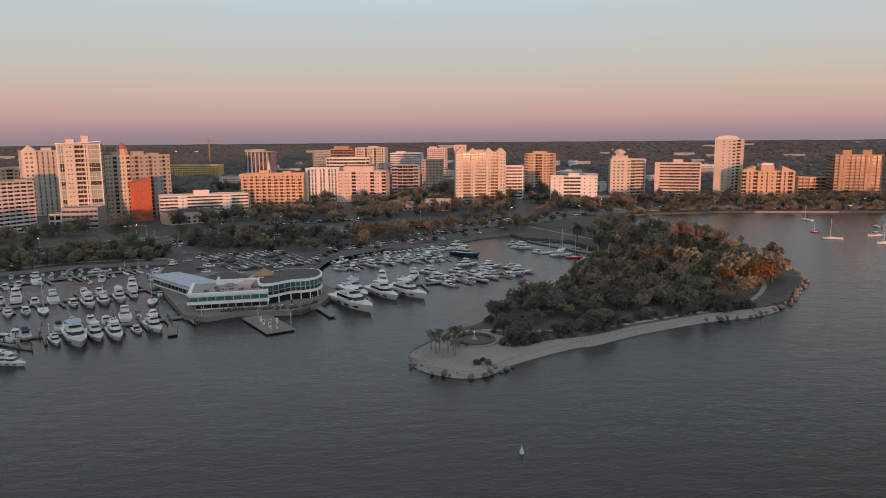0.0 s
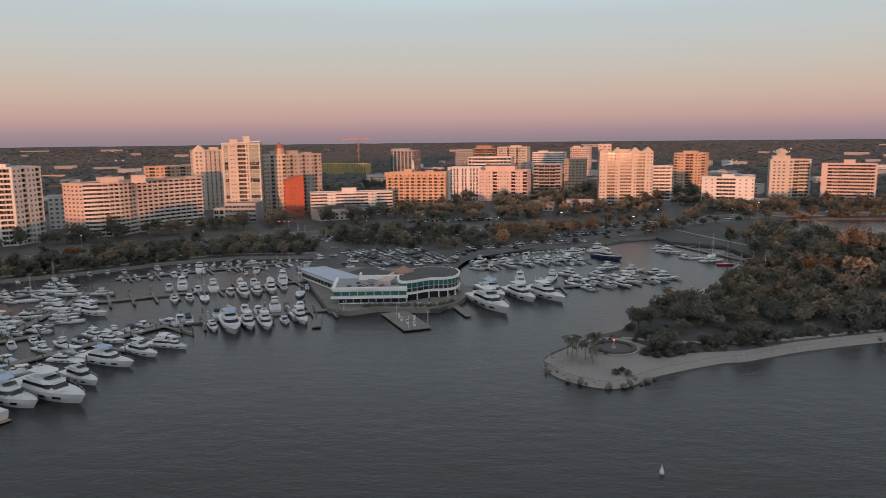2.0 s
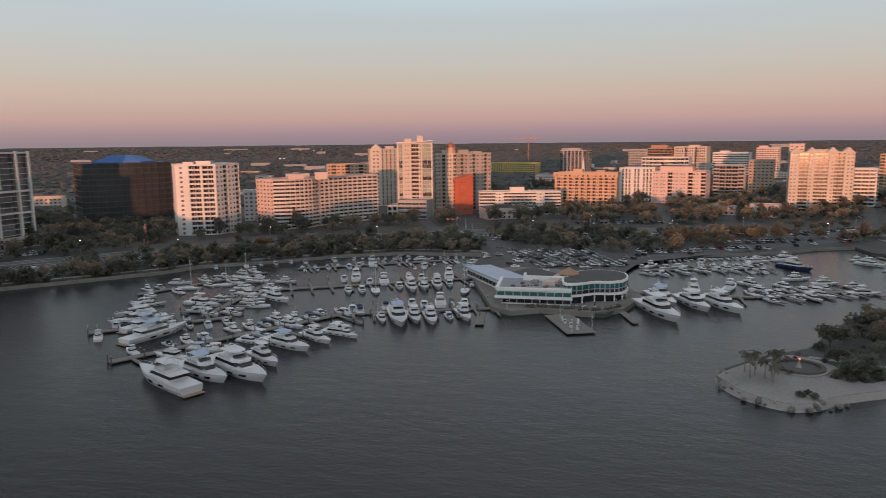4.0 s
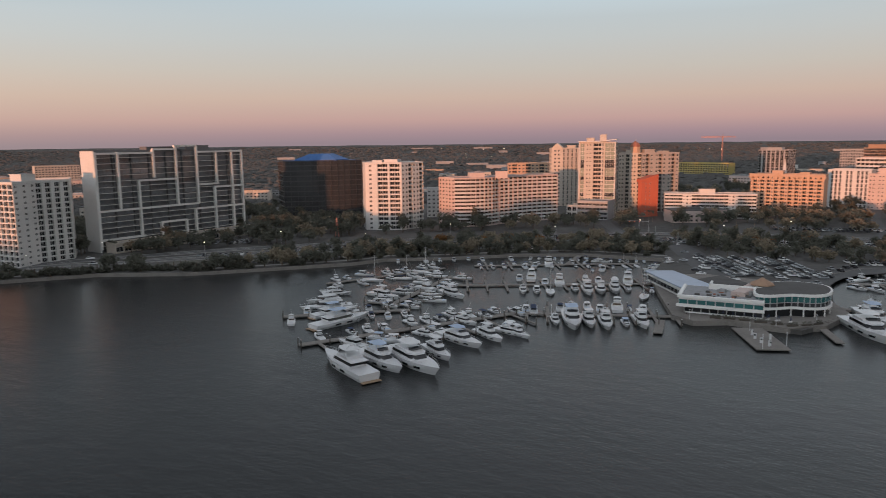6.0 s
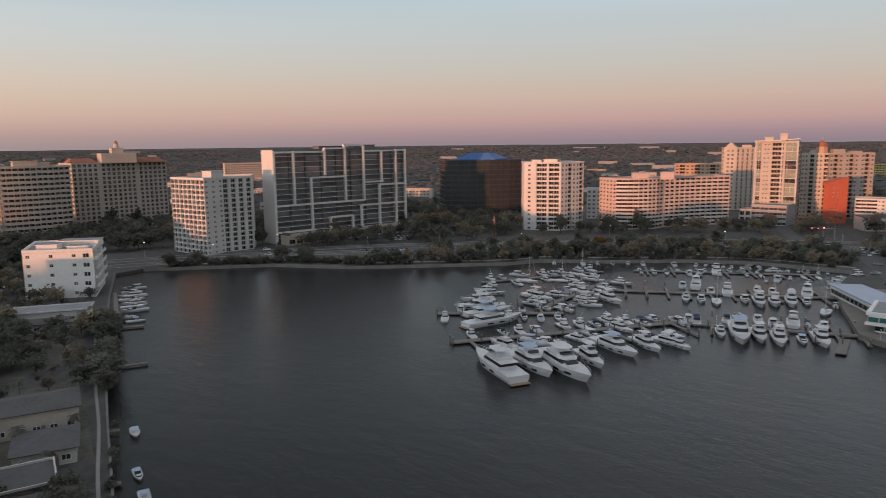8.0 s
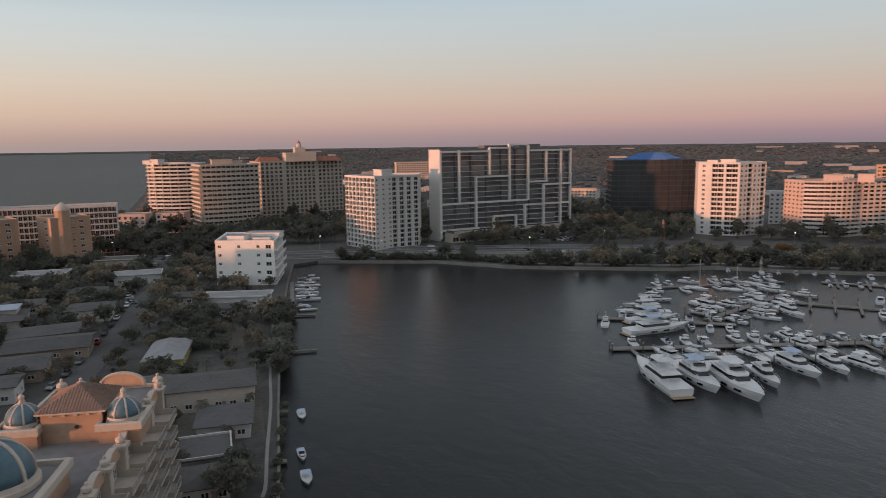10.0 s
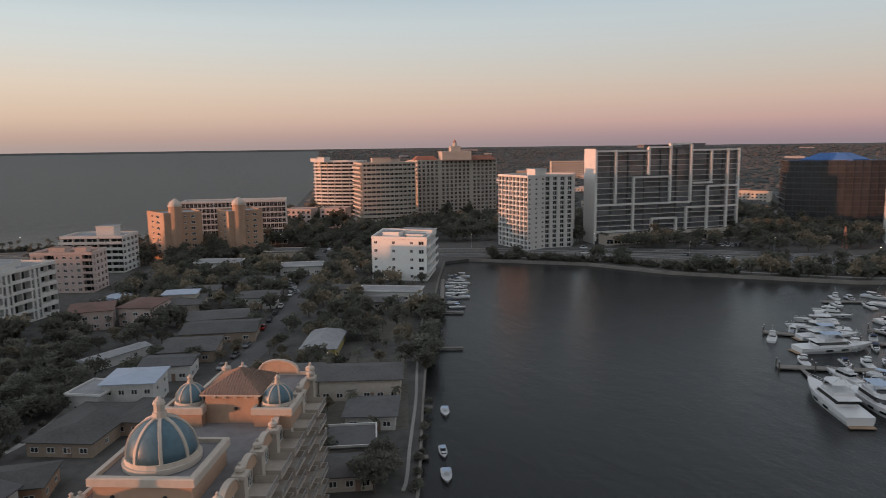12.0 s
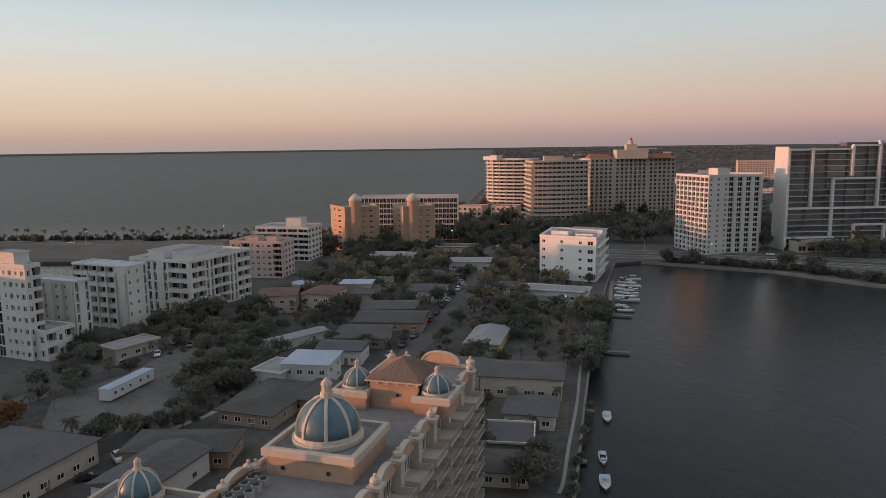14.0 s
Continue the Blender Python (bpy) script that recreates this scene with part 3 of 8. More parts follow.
def facade(bm, a, b, z0, floors, fh, bays, wf, hf, sill, deep, dark=()):
    """A wall face with real openings; returns for each opening the middle of its foot, its height and width."""
    a, b = Vector(a), Vector(b)
    u, length = (b - a).normalized(), (b - a).length
    nrm = Vector((u.y, -u.x))
    if isinstance(bays, str):
        total = sum(BAYS[c][0] for c in bays)
        cells = [(length * BAYS[c][0] / total,) + BAYS[c][1:] + (c == "G",) for c in bays]
    else:
        cells = [(length / bays, min(0.94, wf * 1.2), min(0.84, hf * 1.14), sill, deep, 0, False)] * bays

    def p(s, z, k=0.0):
        q = a + u * s - nrm * k
        return bm.verts.new((q.x, q.y, z))

    spots = []
    for j in range(floors):
        z, s0 = z0 + j * fh, 0.0
        for cw, ws, hs, low, dp, rail, pale in cells:
            s1, zz1 = s0 + cw, z + fh
            outer = [p(s0, z), p(s1, z), p(s1, zz1), p(s0, zz1)]
            if not ws:
                bm.faces.new(outer)
                s0 = s1
                continue
            o0, o1 = s0 + cw * (1 - ws) / 2, s0 + cw * (1 + ws) / 2
            y0 = z + fh * low
            y1 = min(y0 + fh * hs, zz1 - 0.05)
            inner = [p(o0, y0), p(o1, y0), p(o1, y1), p(o0, y1)]
            back = [p(o0, y0, dp), p(o1, y0, dp), p(o1, y1, dp), p(o0, y1, dp)]
            for k in range(4):
                m = (k + 1) % 4
                bm.faces.new((outer[k], outer[m], inner[m], inner[k]))
                bm.faces.new((inner[k], inner[m], back[m], back[k]))
            if rail:
                e = [[p(o0, y0, k), p(o1, y0, k), p(o1, y0 + 0.8, k), p(o0, y0 + 0.8, k)] for k in (-0.12, 0.06)]
                bm.faces.new(e[0]).material_index = 1
                bm.faces.new(e[1][::-1]).material_index = 1
                bm.faces.new((e[0][3], e[0][2], e[1][2], e[1][3])).material_index = 1
            c = a + u * (s0 + cw / 2) - nrm * (dp - 0.03)
            spots.append((c.x, c.y, y0, y1 - y0, cw * ws, pale and j not in dark))
            s0 = s1
    return spots, math.degrees(math.atan2(u.y, u.x))


def tower(name, label, foot, h, floors, edges, wall, roof=None, glass=None, frame=None, z0=LAND_Z, category="building", singly=True, parapet=1.0,
          rail=None, solid=True, boxes=(), group="", bars=1, sill=0.16, band=None, dark=(), fronts=None):
    """A block of storeys over a footprint. edges: for each side None, or (bays, width share, height share, balcony depth)."""
    roof, glass, frame, rail, band = roof or ROOF_LIGHT, glass or GLASS, frame or FRAME, rail or RAIL, band or wall
    FOOTPRINTS.append(list(foot))
    singly = singly and math.hypot(*foot[0]) < 470
    fronts = fronts or (6 if len(foot) > 6 else 1)
    cx, cy = sum(p[0] for p in foot) / len(foot), sum(p[1] for p in foot) / len(foot)
    top = thing(name, label, category, (cx, cy, z0), group=group)
    foot = [(x - cx, y - cy) for x, y in foot]
    n, fh = len(foot), h / floors
    bm, joined = bmesh.new(), None
    for i in range(n):
        a, b = foot[i], foot[(i + 1) % n]
        spec = edges[i] if i < len(edges) else None
        if not spec:
            bm.faces.new([bm.verts.new(q) for q in ((*a, 0), (*b, 0), (*b, h), (*a, h))])
            continue
        nx, wf, hf, balc = spec
        spots, ang = facade(bm, a, b, 0, floors, fh, nx, wf, hf, sill, 0.45 if not balc else 1.4, dark)
        for x, y, z, oh, ow, pale in spots:
            if singly and i < fronts:
                share("window", window_mesh(ow, oh, frame, glass, bars), top, at=pose(x, y, z, 0, 0, ang))
            else:
                joined = joined or bmesh.new()
                m = pose(x, y, z, 0, 0, ang)
                q = [joined.verts.new(m @ Vector(c)) for c in ((-ow / 2, 0, 0), (ow / 2, 0, 0), (ow / 2, 0, oh), (-ow / 2, 0, oh))]
                joined.faces.new(q).material_index = 2 if pale else 1
                for x0, x1, zz0, zz1 in ((-ow / 2, ow / 2, 0, 0.12), (-0.06, 0.06, 0.12, oh)):
                    joined.faces.new([joined.verts.new(m @ Vector(c)) for c in ((x0, -0.06, zz0), (x1, -0.06, zz0), (x1, -0.06, zz1), (x0, -0.06, zz1))])
        if balc:
            length = (Vector(b) - Vector(a)).length
            me = balcony_mesh(length * 0.985, balc, band, rail, solid)
            mid = (Vector(a) + Vector(b)) / 2
            for j in range(1, floors):
                share("balcony", me, top, at=pose(mid.x, mid.y, j * fh + fh * 0.06, 0, 0, ang))
    bmesh.ops.remove_doubles(bm, verts=bm.verts, dist=0.002)
    part("wall", bm, [wall, band], top)
    if joined:
        tagged(part("glazing", joined, [frame, glass, GLASS_PALE], top), kind="stuff")
    bm = bmesh.new()
    prism(bm, foot, h - 0.3, h, 0)
    for i in range(n):
        a, b = Vector(foot[i]), Vector(foot[(i + 1) % n])
        u = (b - a).normalized()
        v = Vector((-u.y, u.x))
        q = [a - v * 0.15, b - v * 0.15, b + v * 0.3, a + v * 0.3]
        prism(bm, [tuple(c) for c in q], h - 0.2, h + parapet, 1)
    part("roof", bm, [roof, wall], top)
    u0 = (Vector(foot[1]) - Vector(foot[0])).normalized()
    v0 = Vector((-u0.y, u0.x))
    mid = (Vector(foot[0]) + Vector(foot[1])) / 2
    for s, k, w, d, hh in boxes:
        bm = bmesh.new()
        c = mid + u0 * s + v0 * k
        q = [c + u0 * e * w / 2 + v0 * f * d / 2 for e, f in ((-1, -1), (1, -1), (1, 1), (-1, 1))]
        prism(bm, [tuple(x) for x in q], h, h + hh, 0, 1)
        q = [c + u0 * e * (w / 2 + 0.3) + v0 * f * (d / 2 + 0.3) for e, f in ((-1, -1), (1, -1), (1, 1), (-1, 1))]
        prism(bm, [tuple(x) for x in q], h + hh, h + hh + 0.35, 0, 1)
        part("penthouse", bm, [wall, roof], top)
    return top


def arc_front(p, q, bulge, depth, steps=6):
    """A footprint with a curved front from p to q."""
    p, q = Vector(p), Vector(q)
    u = (q - p).normalized()
    v = Vector((-u.y, u.x))
    front = [tuple(p + (q - p) * i / steps - v * bulge * (1 - (2 * i / steps - 1) ** 2)) for i in range(steps + 1)]
    return front + [tuple(q + v * depth), tuple(p + v * depth)]


# downtown, from the causeway eastwards
CURVE = [q for q in arc_front((-321, 408), (-305, 441), 6, 0, 5)[:6]] + [q for q in arc_front((-304.4, 442), (-285, 493), -2.5, 0, 4)[:5]]
tower("curved_apartment_block", "long curved cream apartment block with continuous balconies on the bayfront", CURVE + [(-304, 502), (-326, 449), (-341, 414)], 35, 13,
      [("kk", 0, 0, 0.4)] * 5 + [None] + [("kkk", 0, 0, 0.4)] * 4 + [(5, 0.5, 0.5, 0), None, None, ("wwwww", 0, 0, 0)], PINK, boxes=[(30, 9, 9, 7, 5), (12, 9, 11, 8, 4)], glass=GLASS_WARM, fronts=10, band=WHITE)
slab_tower = tower("white_bay_tower", "tall cream apartment tower with pale green glass bays and oversailing roof", [(-282, 520.5), (-255.2, 532), (-264, 553), (-291, 541)], 59.5, 18,
                   [("pGpsspbbpGGG", 0, 0, 0), ("GGGG", 0, 0, 0.3), None, (5, 0.5, 0.6, 0)], CREAM, boxes=[(-6, 8, 6, 6, 4), (4, 8, 5, 5, 6.5)], dark=(0, 1, 5, 9, 12, 13))
bm = bmesh.new()
m = pose(*(Vector((-282, 520.5, 0)) - Vector((*slab_tower.location[:2], 0))), 0, 0, math.degrees(math.atan2(11.5, 26.8)))
loft(bm, [[m @ Vector(q) for q in ((x, -1.6, z), (x, 20, z), (x, 20, z + 0.7), (x, -1.6, z + 0.7))] for x, z in ((-0.6, 60.4), (15, 60.7), (29.9, 61.9))])
for x in (0.2, 18.2, 28.6):
    box_bm = bmesh.new()
    box(box_bm, x - 0.35, x + 0.35, -0.8, 0.3, 0, 60.6)
    box_bm.transform(m)
    part("pier", box_bm, WHITE, slab_tower, "white full-height pier")
part("roof_blade", bm, WHITE, slab_tower, "white oversailing roof blade rising to one corner")
tower("white_tower_podium", "pale podium at the foot of the white tower", rect(-272, 517, 34, 14, 10), 9, 2, [(8, 0.6, 0.6, 0)], WHITE)
tower("arched_top_tower", "white tower with gabled corner bay and blue-grey glass front", [(-351.5, 594), (-341.8, 598), (-327, 616), (-346, 632), (-366, 614)], 54, 15,
      [("pwwp", 0, 0, 0), ("vpvpvpvpvpv", 0, 0, 0), None, None, (4, 0.5, 0.5, 0)], CREAM, boxes=[(12, 14, 8, 8, 3)], fronts=2)
hotel = tower("domed_hotel_tower", "peach hotel tower with a red-domed corner turret", [(-271.5, 571), (-254, 577.5), (-258, 600), (-278, 592)], 50, 15,
              [("wwpbpwwpb", 0, 0, 0), (6, 0.5, 0.55, 0), None, (5, 0.5, 0.55, 0)], CREAM, boxes=[(2, 12, 12, 12, 3)])
tower("stepped_grey_tower", "grey stepped hotel wing behind the red block", [(-254, 579), (-233, 607), (-250, 622), (-272, 600)], 50, 15,
      [("wbwpwbwpwbw", 0, 0, 0), ("wbwwb", 0, 0, 0), None, None], ASH, boxes=[(-8, 8, 9, 8, 3.5), (6, 8, 8, 8, 2)])
bm = bmesh.new()
cyl(bm, 4, -4, 49, 56, 4.2, 4.2, 8, 0)
for k, (r0, r1, z) in enumerate(((4.7, 4.2, 56), (4.2, 3.0, 57.5), (3.0, 1.2, 59), (1.2, 0.15, 60))):
    cyl(bm, 4, -4, z, z + (1.5 if k < 2 else 1.2), r0, r1, 8, 1)
cyl(bm, 4, -4, 60.5, 63.5, 0.15, 0.05, 5, 0)
part("turret", bm, [PEACH, TILE_RED], hotel, "corner turret with a red tiled dome")
red = tower("red_block", "plain dark red stucco block with a slanting top beside the hotel", [(-243.5, 549.5), (-239.6, 547.9), (-231, 560), (-246, 568)], 28, 9, [None, ("ppspsppppp", 0, 0, 0), None, None], RED, parapet=0.4)
bm = bmesh.new()
o = Vector((*red.location[:2], 0))
loft(bm, [[Vector((x, y, z)) - o for x, y, z in ((-239.6, 547.9, 28), (-231, 560, 28), (-231, 560, 34), (-239.6, 547.9, 30))], [Vector((x, y, z)) - o for x, y, z in ((-246, 552, 28), (-243, 566, 28), (-243, 566, 33), (-246, 552, 30))]])
part("slanting_top", bm, RED, red)
tower("white_slab_apartments", "long low white apartment slab with stacked balconies", rect(-191, 566, 68, 18, 24), 18.5, 7,
      [("kkkkswskkkkkkkkswskkkk", 0, 0, 0), None, None, (5, 0.35, 0.4, 0)], WHITE, boxes=[(-2, 9, 12, 7, 4)], singly=False, roof=TILE_BROWN)
tower("ochre_hotel", "ochre hotel block with an arched cornice and rooftop box", rect(-150, 622, 54, 22, 4), 31.5, 11,
      [("sbwbsbwbsbwbsbwbsbwbs", 0, 0, 0), None, None, None], PEACH, boxes=[(-8, 10, 8, 7, 4), (12, 10, 7, 6, 3)], parapet=1.6)
tower("white_office", "white office block with tall dark windows", rect(-122, 716, 34, 25, 0), 33, 9, [("pvvvpvvpvvvp", 0, 0, 0), None, None, (4, 0.3, 0.4, 0)], WHITE)
tower("pink_apartments", "pale pink apartment block with a red-roofed upper storey", rect(-82, 712, 49, 26, -4), 30, 9,
      [("sspsspbsspsspbsspb", 0, 0, 0), (5, 0.3, 0.4, 0), None, None], PINK, boxes=[(-4, 14, 30, 12, 5)], roof=TILE_RED)
tower("striped_round_office", "white office with banded upper storeys", arc_front((-140, 850), (-88, 850), 8, 24), 40, 10, [("kk", 0, 0, 0)] * 6, WHITE, singly=False)
tower("dark_glass_tower", "dark glass office tower with vertical fins", rect(-299, 1146, 43, 30, -6), 44, 12, [("gpgpgpgpgpgpg", 0, 0, 0)] * 2, GREY, singly=False, boxes=[(0, 12, 20, 12, 4)])
tower("grey_office", "pale grey office block", rect(-191, 1131, 33, 26, -6), 45, 12, [("tttttttttt", 0, 0, 0)], GREY, singly=False)
tower("black_glass_office", "black glass office block with a pale penthouse", rect(-160, 1127, 36, 26, -6), 47, 12, [(8, 0.94, 0.92, 0), (5, 0.9, 0.9, 0)], BROWN, singly=False, boxes=[(-2, 12, 24, 14, 5)])
tower("cream_office_tower", "cream office tower with ribbon windows", rect(-115, 1121, 47, 30, -6), 49, 13, [("pttttpgtttpgttttp", 0, 0, 0)], CREAM, singly=False, boxes=[(4, 12, 16, 10, 3)])
tower("white_office_low", "white stepped office block", rect(-66, 1258, 56, 30, -6), 38, 10, [(14, 0.7, 0.45, 0)], WHITE, singly=False, boxes=[(-10, 12, 16, 12, 3)])
tower("pink_office_tower", "small pinkish tower block", rect(-12, 1358, 37, 24, -6), 44, 12, [(9, 0.55, 0.5, 0)], PINK, singly=False, boxes=[(-8, 10, 14, 10, 4)])
tower("concrete_frame_building", "open concrete frame office with deep shaded floors", rect(-43, 800, 30, 20, -4), 33, 9, [("kbbbk", 0, 0, 0), (4, 0.8, 0.75, 0), None, None], GREY, solid=False)
tower("tan_office", "plain tan office block", rect(-14, 900, 26, 22, -4), 36, 10, [(6, 0.4, 0.4, 0)], TAN, singly=False)
tower("twin_gable_tower", "tall cream apartment tower with gabled corner bays", rect(35, 664, 47, 22, 3), 49, 17,
      [("wwpbbwpkkkpwbbpww", 0, 0, 0), (5, 0.45, 0.5, 0), None, (5, 0.45, 0.5, 0)], CREAM, boxes=[(0, 11, 18, 10, 2.5)], glass=GLASS_WARM)
tower("slim_pale_tower", "slim pale tower behind the gabled block", rect(21, 880, 15, 15, -4), 54, 16, [(3, 0.3, 0.4, 0)], PINK, singly=False)
tower("balconied_side_block", "white block with stacked round balconies", rect(74, 735, 18, 18, 0), 33, 10, [("kkk", 0, 0, 0), (3, 0.7, 0.6, 1.4), None, None], WHITE)
tower("tan_apartment_tower", "tan apartment tower lit by the low sun", rect(117, 872, 35, 24, -18), 43, 13, [("kwwpbbpwwk", 0, 0, 0), (5, 0.5, 0.5, 0), None, (5, 0.5, 0.5, 0)], PEACH, boxes=[(0, 10, 16, 10, 3)])
tower("short_white_apartments", "white eight-storey apartment block near the park", rect(122, 662, 43, 18, -8), 26, 8, [("pspspkkkpspsps", 0, 0, 0), None, None, (4, 0.3, 0.4, 0)], WHITE, boxes=[(0, 9, 10, 8, 3)])
tower("gold_apartment_tower", "golden apartment tower with a stepped crown", rect(193, 742, 36, 22, -8), 39, 12, [("pwwwpwbkk", 0, 0, 0), ("kkk", 0, 0, 0), None, None], CREAM, boxes=[(-8, 10, 16, 12, 4), (-8, 10, 8, 7, 7)])
tower("pink_balcony_slab", "pinkish apartment slab with white balcony bands", rect(233, 706, 44, 18, -18), 36, 12, [("pppkckkkkkkk", 0, 0, 0), ("kk", 0, 0, 0), None, (3, 0.3, 0.4, 0)], PINK, boxes=[(0, 9, 9, 7, 4)])
tower("tall_white_tower", "tall slim white tower with a curved roof", rect(293, 732, 27, 26, -25), 59, 18, [("pppspswk", 0, 0, 0), ("bbb", 0, 0, 0), None, None], CREAM, boxes=[(-6, 10, 9, 16, 2.5)])
tower("long_tan_condominium", "tan condominium with tall bay columns and a pitched cap", rect(316, 690, 48, 24, -14), 28, 8, [("bpvpbpwpvpwpbpvpbp", 0, 0, 0), (5, 0.5, 0.6, 0), None, None], PEACH, boxes=[(0, 10, 12, 9, 5)], glass=GLASS_WARM)
tower("low_tan_wing", "lower tan wing beside the condominium", rect(376, 722, 27, 16, -10), 20, 6, [("bbbbb", 0, 0, 0)], PEACH, singly=False)
tower("brown_banded_tower", "brown tower with pale balcony bands and twin roof boxes", rect(404, 692, 42, 26, -12), 43, 14, [("kpvpkkkkpvpkk", 0, 0, 0), None, None, (4, 0.8, 0.5, 0)], BROWN, band=PINK, boxes=[(-9, 10, 8, 8, 5), (9, 10, 8, 8, 5)], glass=GLASS_WARM)
tower("small_pavilion", "low pink pavilion with a flat roof beside the park", rect(-6, 613, 21, 14, -10), 9, 2, [(5, 0.3, 0.4, 0)], PINK)
tower("yellow_warehouse", "long low yellow apartment building far inland", rect(-450, 1276, 95, 25, -6), 19, 5, [(20, 0.6, 0.6, 0)], YELLOW, singly=False)
tower("low_garage", "pale parking garage with open decks", rect(-262, 507, 24, 20, 12), 14, 4, [(4, 0.9, 0.45, 0)], GREY)
tower("low_white_office", "low white office behind the bayfront", rect(-372, 456, 26, 20, 40), 23, 7, [("wwwwwww", 0, 0, 0)], WHITE)
tower("orange_roof_block", "ochre block behind the curved apartments", rect(-420, 660, 44, 24, 36), 37, 11, [("wbwwbwwbw", 0, 0, 0)], PEACH, singly=False)

# the white bayfront block and its neighbours
tower("white_bayfront_block", "white apartment block with pink-lit balcony columns", [(-363, 359), (-355.9, 362.3), (-340.7, 372.9), (-339.2, 394.4), (-362, 404), (-381, 374)], 47, 15,
      [("pwp", 0, 0, 0), ("pbbpbbp", 0, 0, 0), ("wwbwwb", 0, 0, 0), None, None, None], WHITE, boxes=[(12, 14, 10, 8, 2.5), (2, 12, 7, 6, 2)], fronts=3)
blue = tower("blue_roof_office", "dark curved glass office with a bright blue roof", arc_front((-449, 354), (-418, 409), 5, 28), 48, 12,
             [(2, 0.96, 0.9, 0)] * 6 + [None, None, (4, 0.9, 0.9, 0)], SLATE, roof=ROOF_BLUE, parapet=0.4, frame=SLATE)
bm = bmesh.new()
loft(bm, [[(-11 * k, -19 * k, z), (13 * k, 3 * k, z), (8 * k, 21 * k, z), (-16 * k, 8 * k, z)] for k, z in ((1.0, 48.2), (1.0, 49.0), (0.45, 53.5))])
part("penthouse", bm, ROOF_BLUE, blue, "bright blue metal penthouse roof")

# the large glass condominium with its white frames
P0, P1 = Vector((-413, 192.6)), Vector((-424, 299))
U = (P1 - P0).normalized()
V = Vector((-U.y, U.x))
L = (P1 - P0).length
vue = tower("glass_condominium", "wide glass condominium with a white frame lattice on the waterfront", [tuple(P0), tuple(P1), tuple(P1 + V * 12), tuple(P0 + V * 12)], 58, 17,
            [(9, 0.98, 0.86, 1.4), (4, 0.9, 0.8, 1.2), None, (5, 0.2, 0.3, 0)], DARK_METAL, band=WHITE, solid=False, frame=DARK_METAL, rail=DIM_RAIL, glass=GLASS_SKY, boxes=[(-6, 7, 22, 7, 2.5), (20, 7, 18, 7, 3.0)])
centre = Vector(vue.location[:2])
ang = math.degrees(math.atan2(U.y, U.x))
VERTS = [(0.0, 1.0, 0.03), (0.13, 1.0, 0.40), (0.25, 0.70, 0.11), (0.35, 1.02, 0.72), (0.50, 1.06, 0.41), (0.645, 1.05, 0.41), (0.79, 0.98, 0.62),
         (0.77, 0.58, 0.03), (0.62, 0.35, 0.03), (0.91, 1.0, 0.03), (0.99, 1.0, 0.03), (0.38, 0.24, 0.03), (0.55, 0.24, 0.03), (0.16, 0.10, 0.03)]
HORIZ = [(0.41, 0.0, 0.645), (0.70, 0.25, 0.50), (0.62, 0.66, 0.80), (0.58, 0.77, 0.99), (0.12, 0.0, 0.27), (0.24, 0.38, 0.55), (0.35, 0.62, 0.99),
         (1.02, 0.35, 0.50), (1.055, 0.49, 0.645), (0.985, 0.645, 0.99), (0.985, 0.0, 0.35)]
bm = bmesh.new()
c = P0 - U * 0.5 + V * 6 - centre
box(bm, -0.4, 0.4, -7.4, 6.2, 0, 58.6)
bm.transform(pose(c.x, c.y, 0, 0, 0, ang))
part("end_wall", bm, WHITE, vue, "white end wall")
for s, hi, lo in VERTS:
    bm = bmesh.new()
    c = P0 + U * (s * L) - V * 1.0 - centre
    m = pose(c.x, c.y, 0, 0, 0, ang)
    box(bm, -0.65, 0.65, -0.9, 1.0, 58 * lo, 58 * hi)
    bm.transform(m)
    part("frame_post", bm, FRAME, vue, "white lattice post")
for z, s0, s1 in HORIZ:
    bm = bmesh.new()
    c = P0 + U * ((s0 + s1) / 2 * L) - V * 1.0 - centre
    box(bm, -(s1 - s0) * L / 2, (s1 - s0) * L / 2, -0.85, 1.0, 58 * z - 0.55, 58 * z + 0.55)
    bm.transform(pose(c.x, c.y, 0, 0, 0, ang))
    part("frame_beam", bm, FRAME, vue, "white lattice beam")
tower("podium", "pale low podium in front of the glass condominium", [tuple(P0 - V * 12 + U * 2), tuple(P1 - V * 12), tuple(P1 - V * 2.4), tuple(P0 - V * 2.4 + U * 2)], 5, 1,
      [(20, 0.7, 0.5, 0)], CREAM, roof=CONCRETE)

# the white apartment pair left of it
tower("lattice_apartment_tower", "white apartment tower with a fine lattice of balconies", [(-427, 134.5), (-395, 143), (-402.5, 156.5), (-404.3, 174.5), (-424, 184), (-438, 158)], 43, 15,
      [("rrrrrrrr", 0, 0, 0), ("wpwpw", 0, 0, 0), ("rprprpr", 0, 0, 0), None, None, None], WHITE, solid=False, boxes=[(2, 16, 9, 8, 4)], fronts=3)

# hotel on the north-west shore
ritz = tower("grand_hotel", "large cream hotel with red tile roofs and a central tower", [(-557, 105.6), (-571, 174.6), (-596, 170), (-583, 102)], 50, 16,
             [("tttttptttttttptttttt", 0, 0, 0), None, None, (6, 0.4, 0.5, 0)], CREAM, roof=TILE_RED, glass=GLASS_WARM, parapet=0.5, singly=False)
bm = bmesh.new()
box(bm, 4, 18, -12, 12, 50, 57, 0)
box(bm, 7, 15, -4, 4, 57, 61, 0)
cyl(bm, 11, 0, 61, 64, 2.2, 1.6, 8, 0)
cyl(bm, 11, 0, 64, 66.5, 1.6, 0.2, 8, 1)
part("tower", bm, [CREAM, TILE_RED], ritz, "stepped cream central tower with a red cupola")
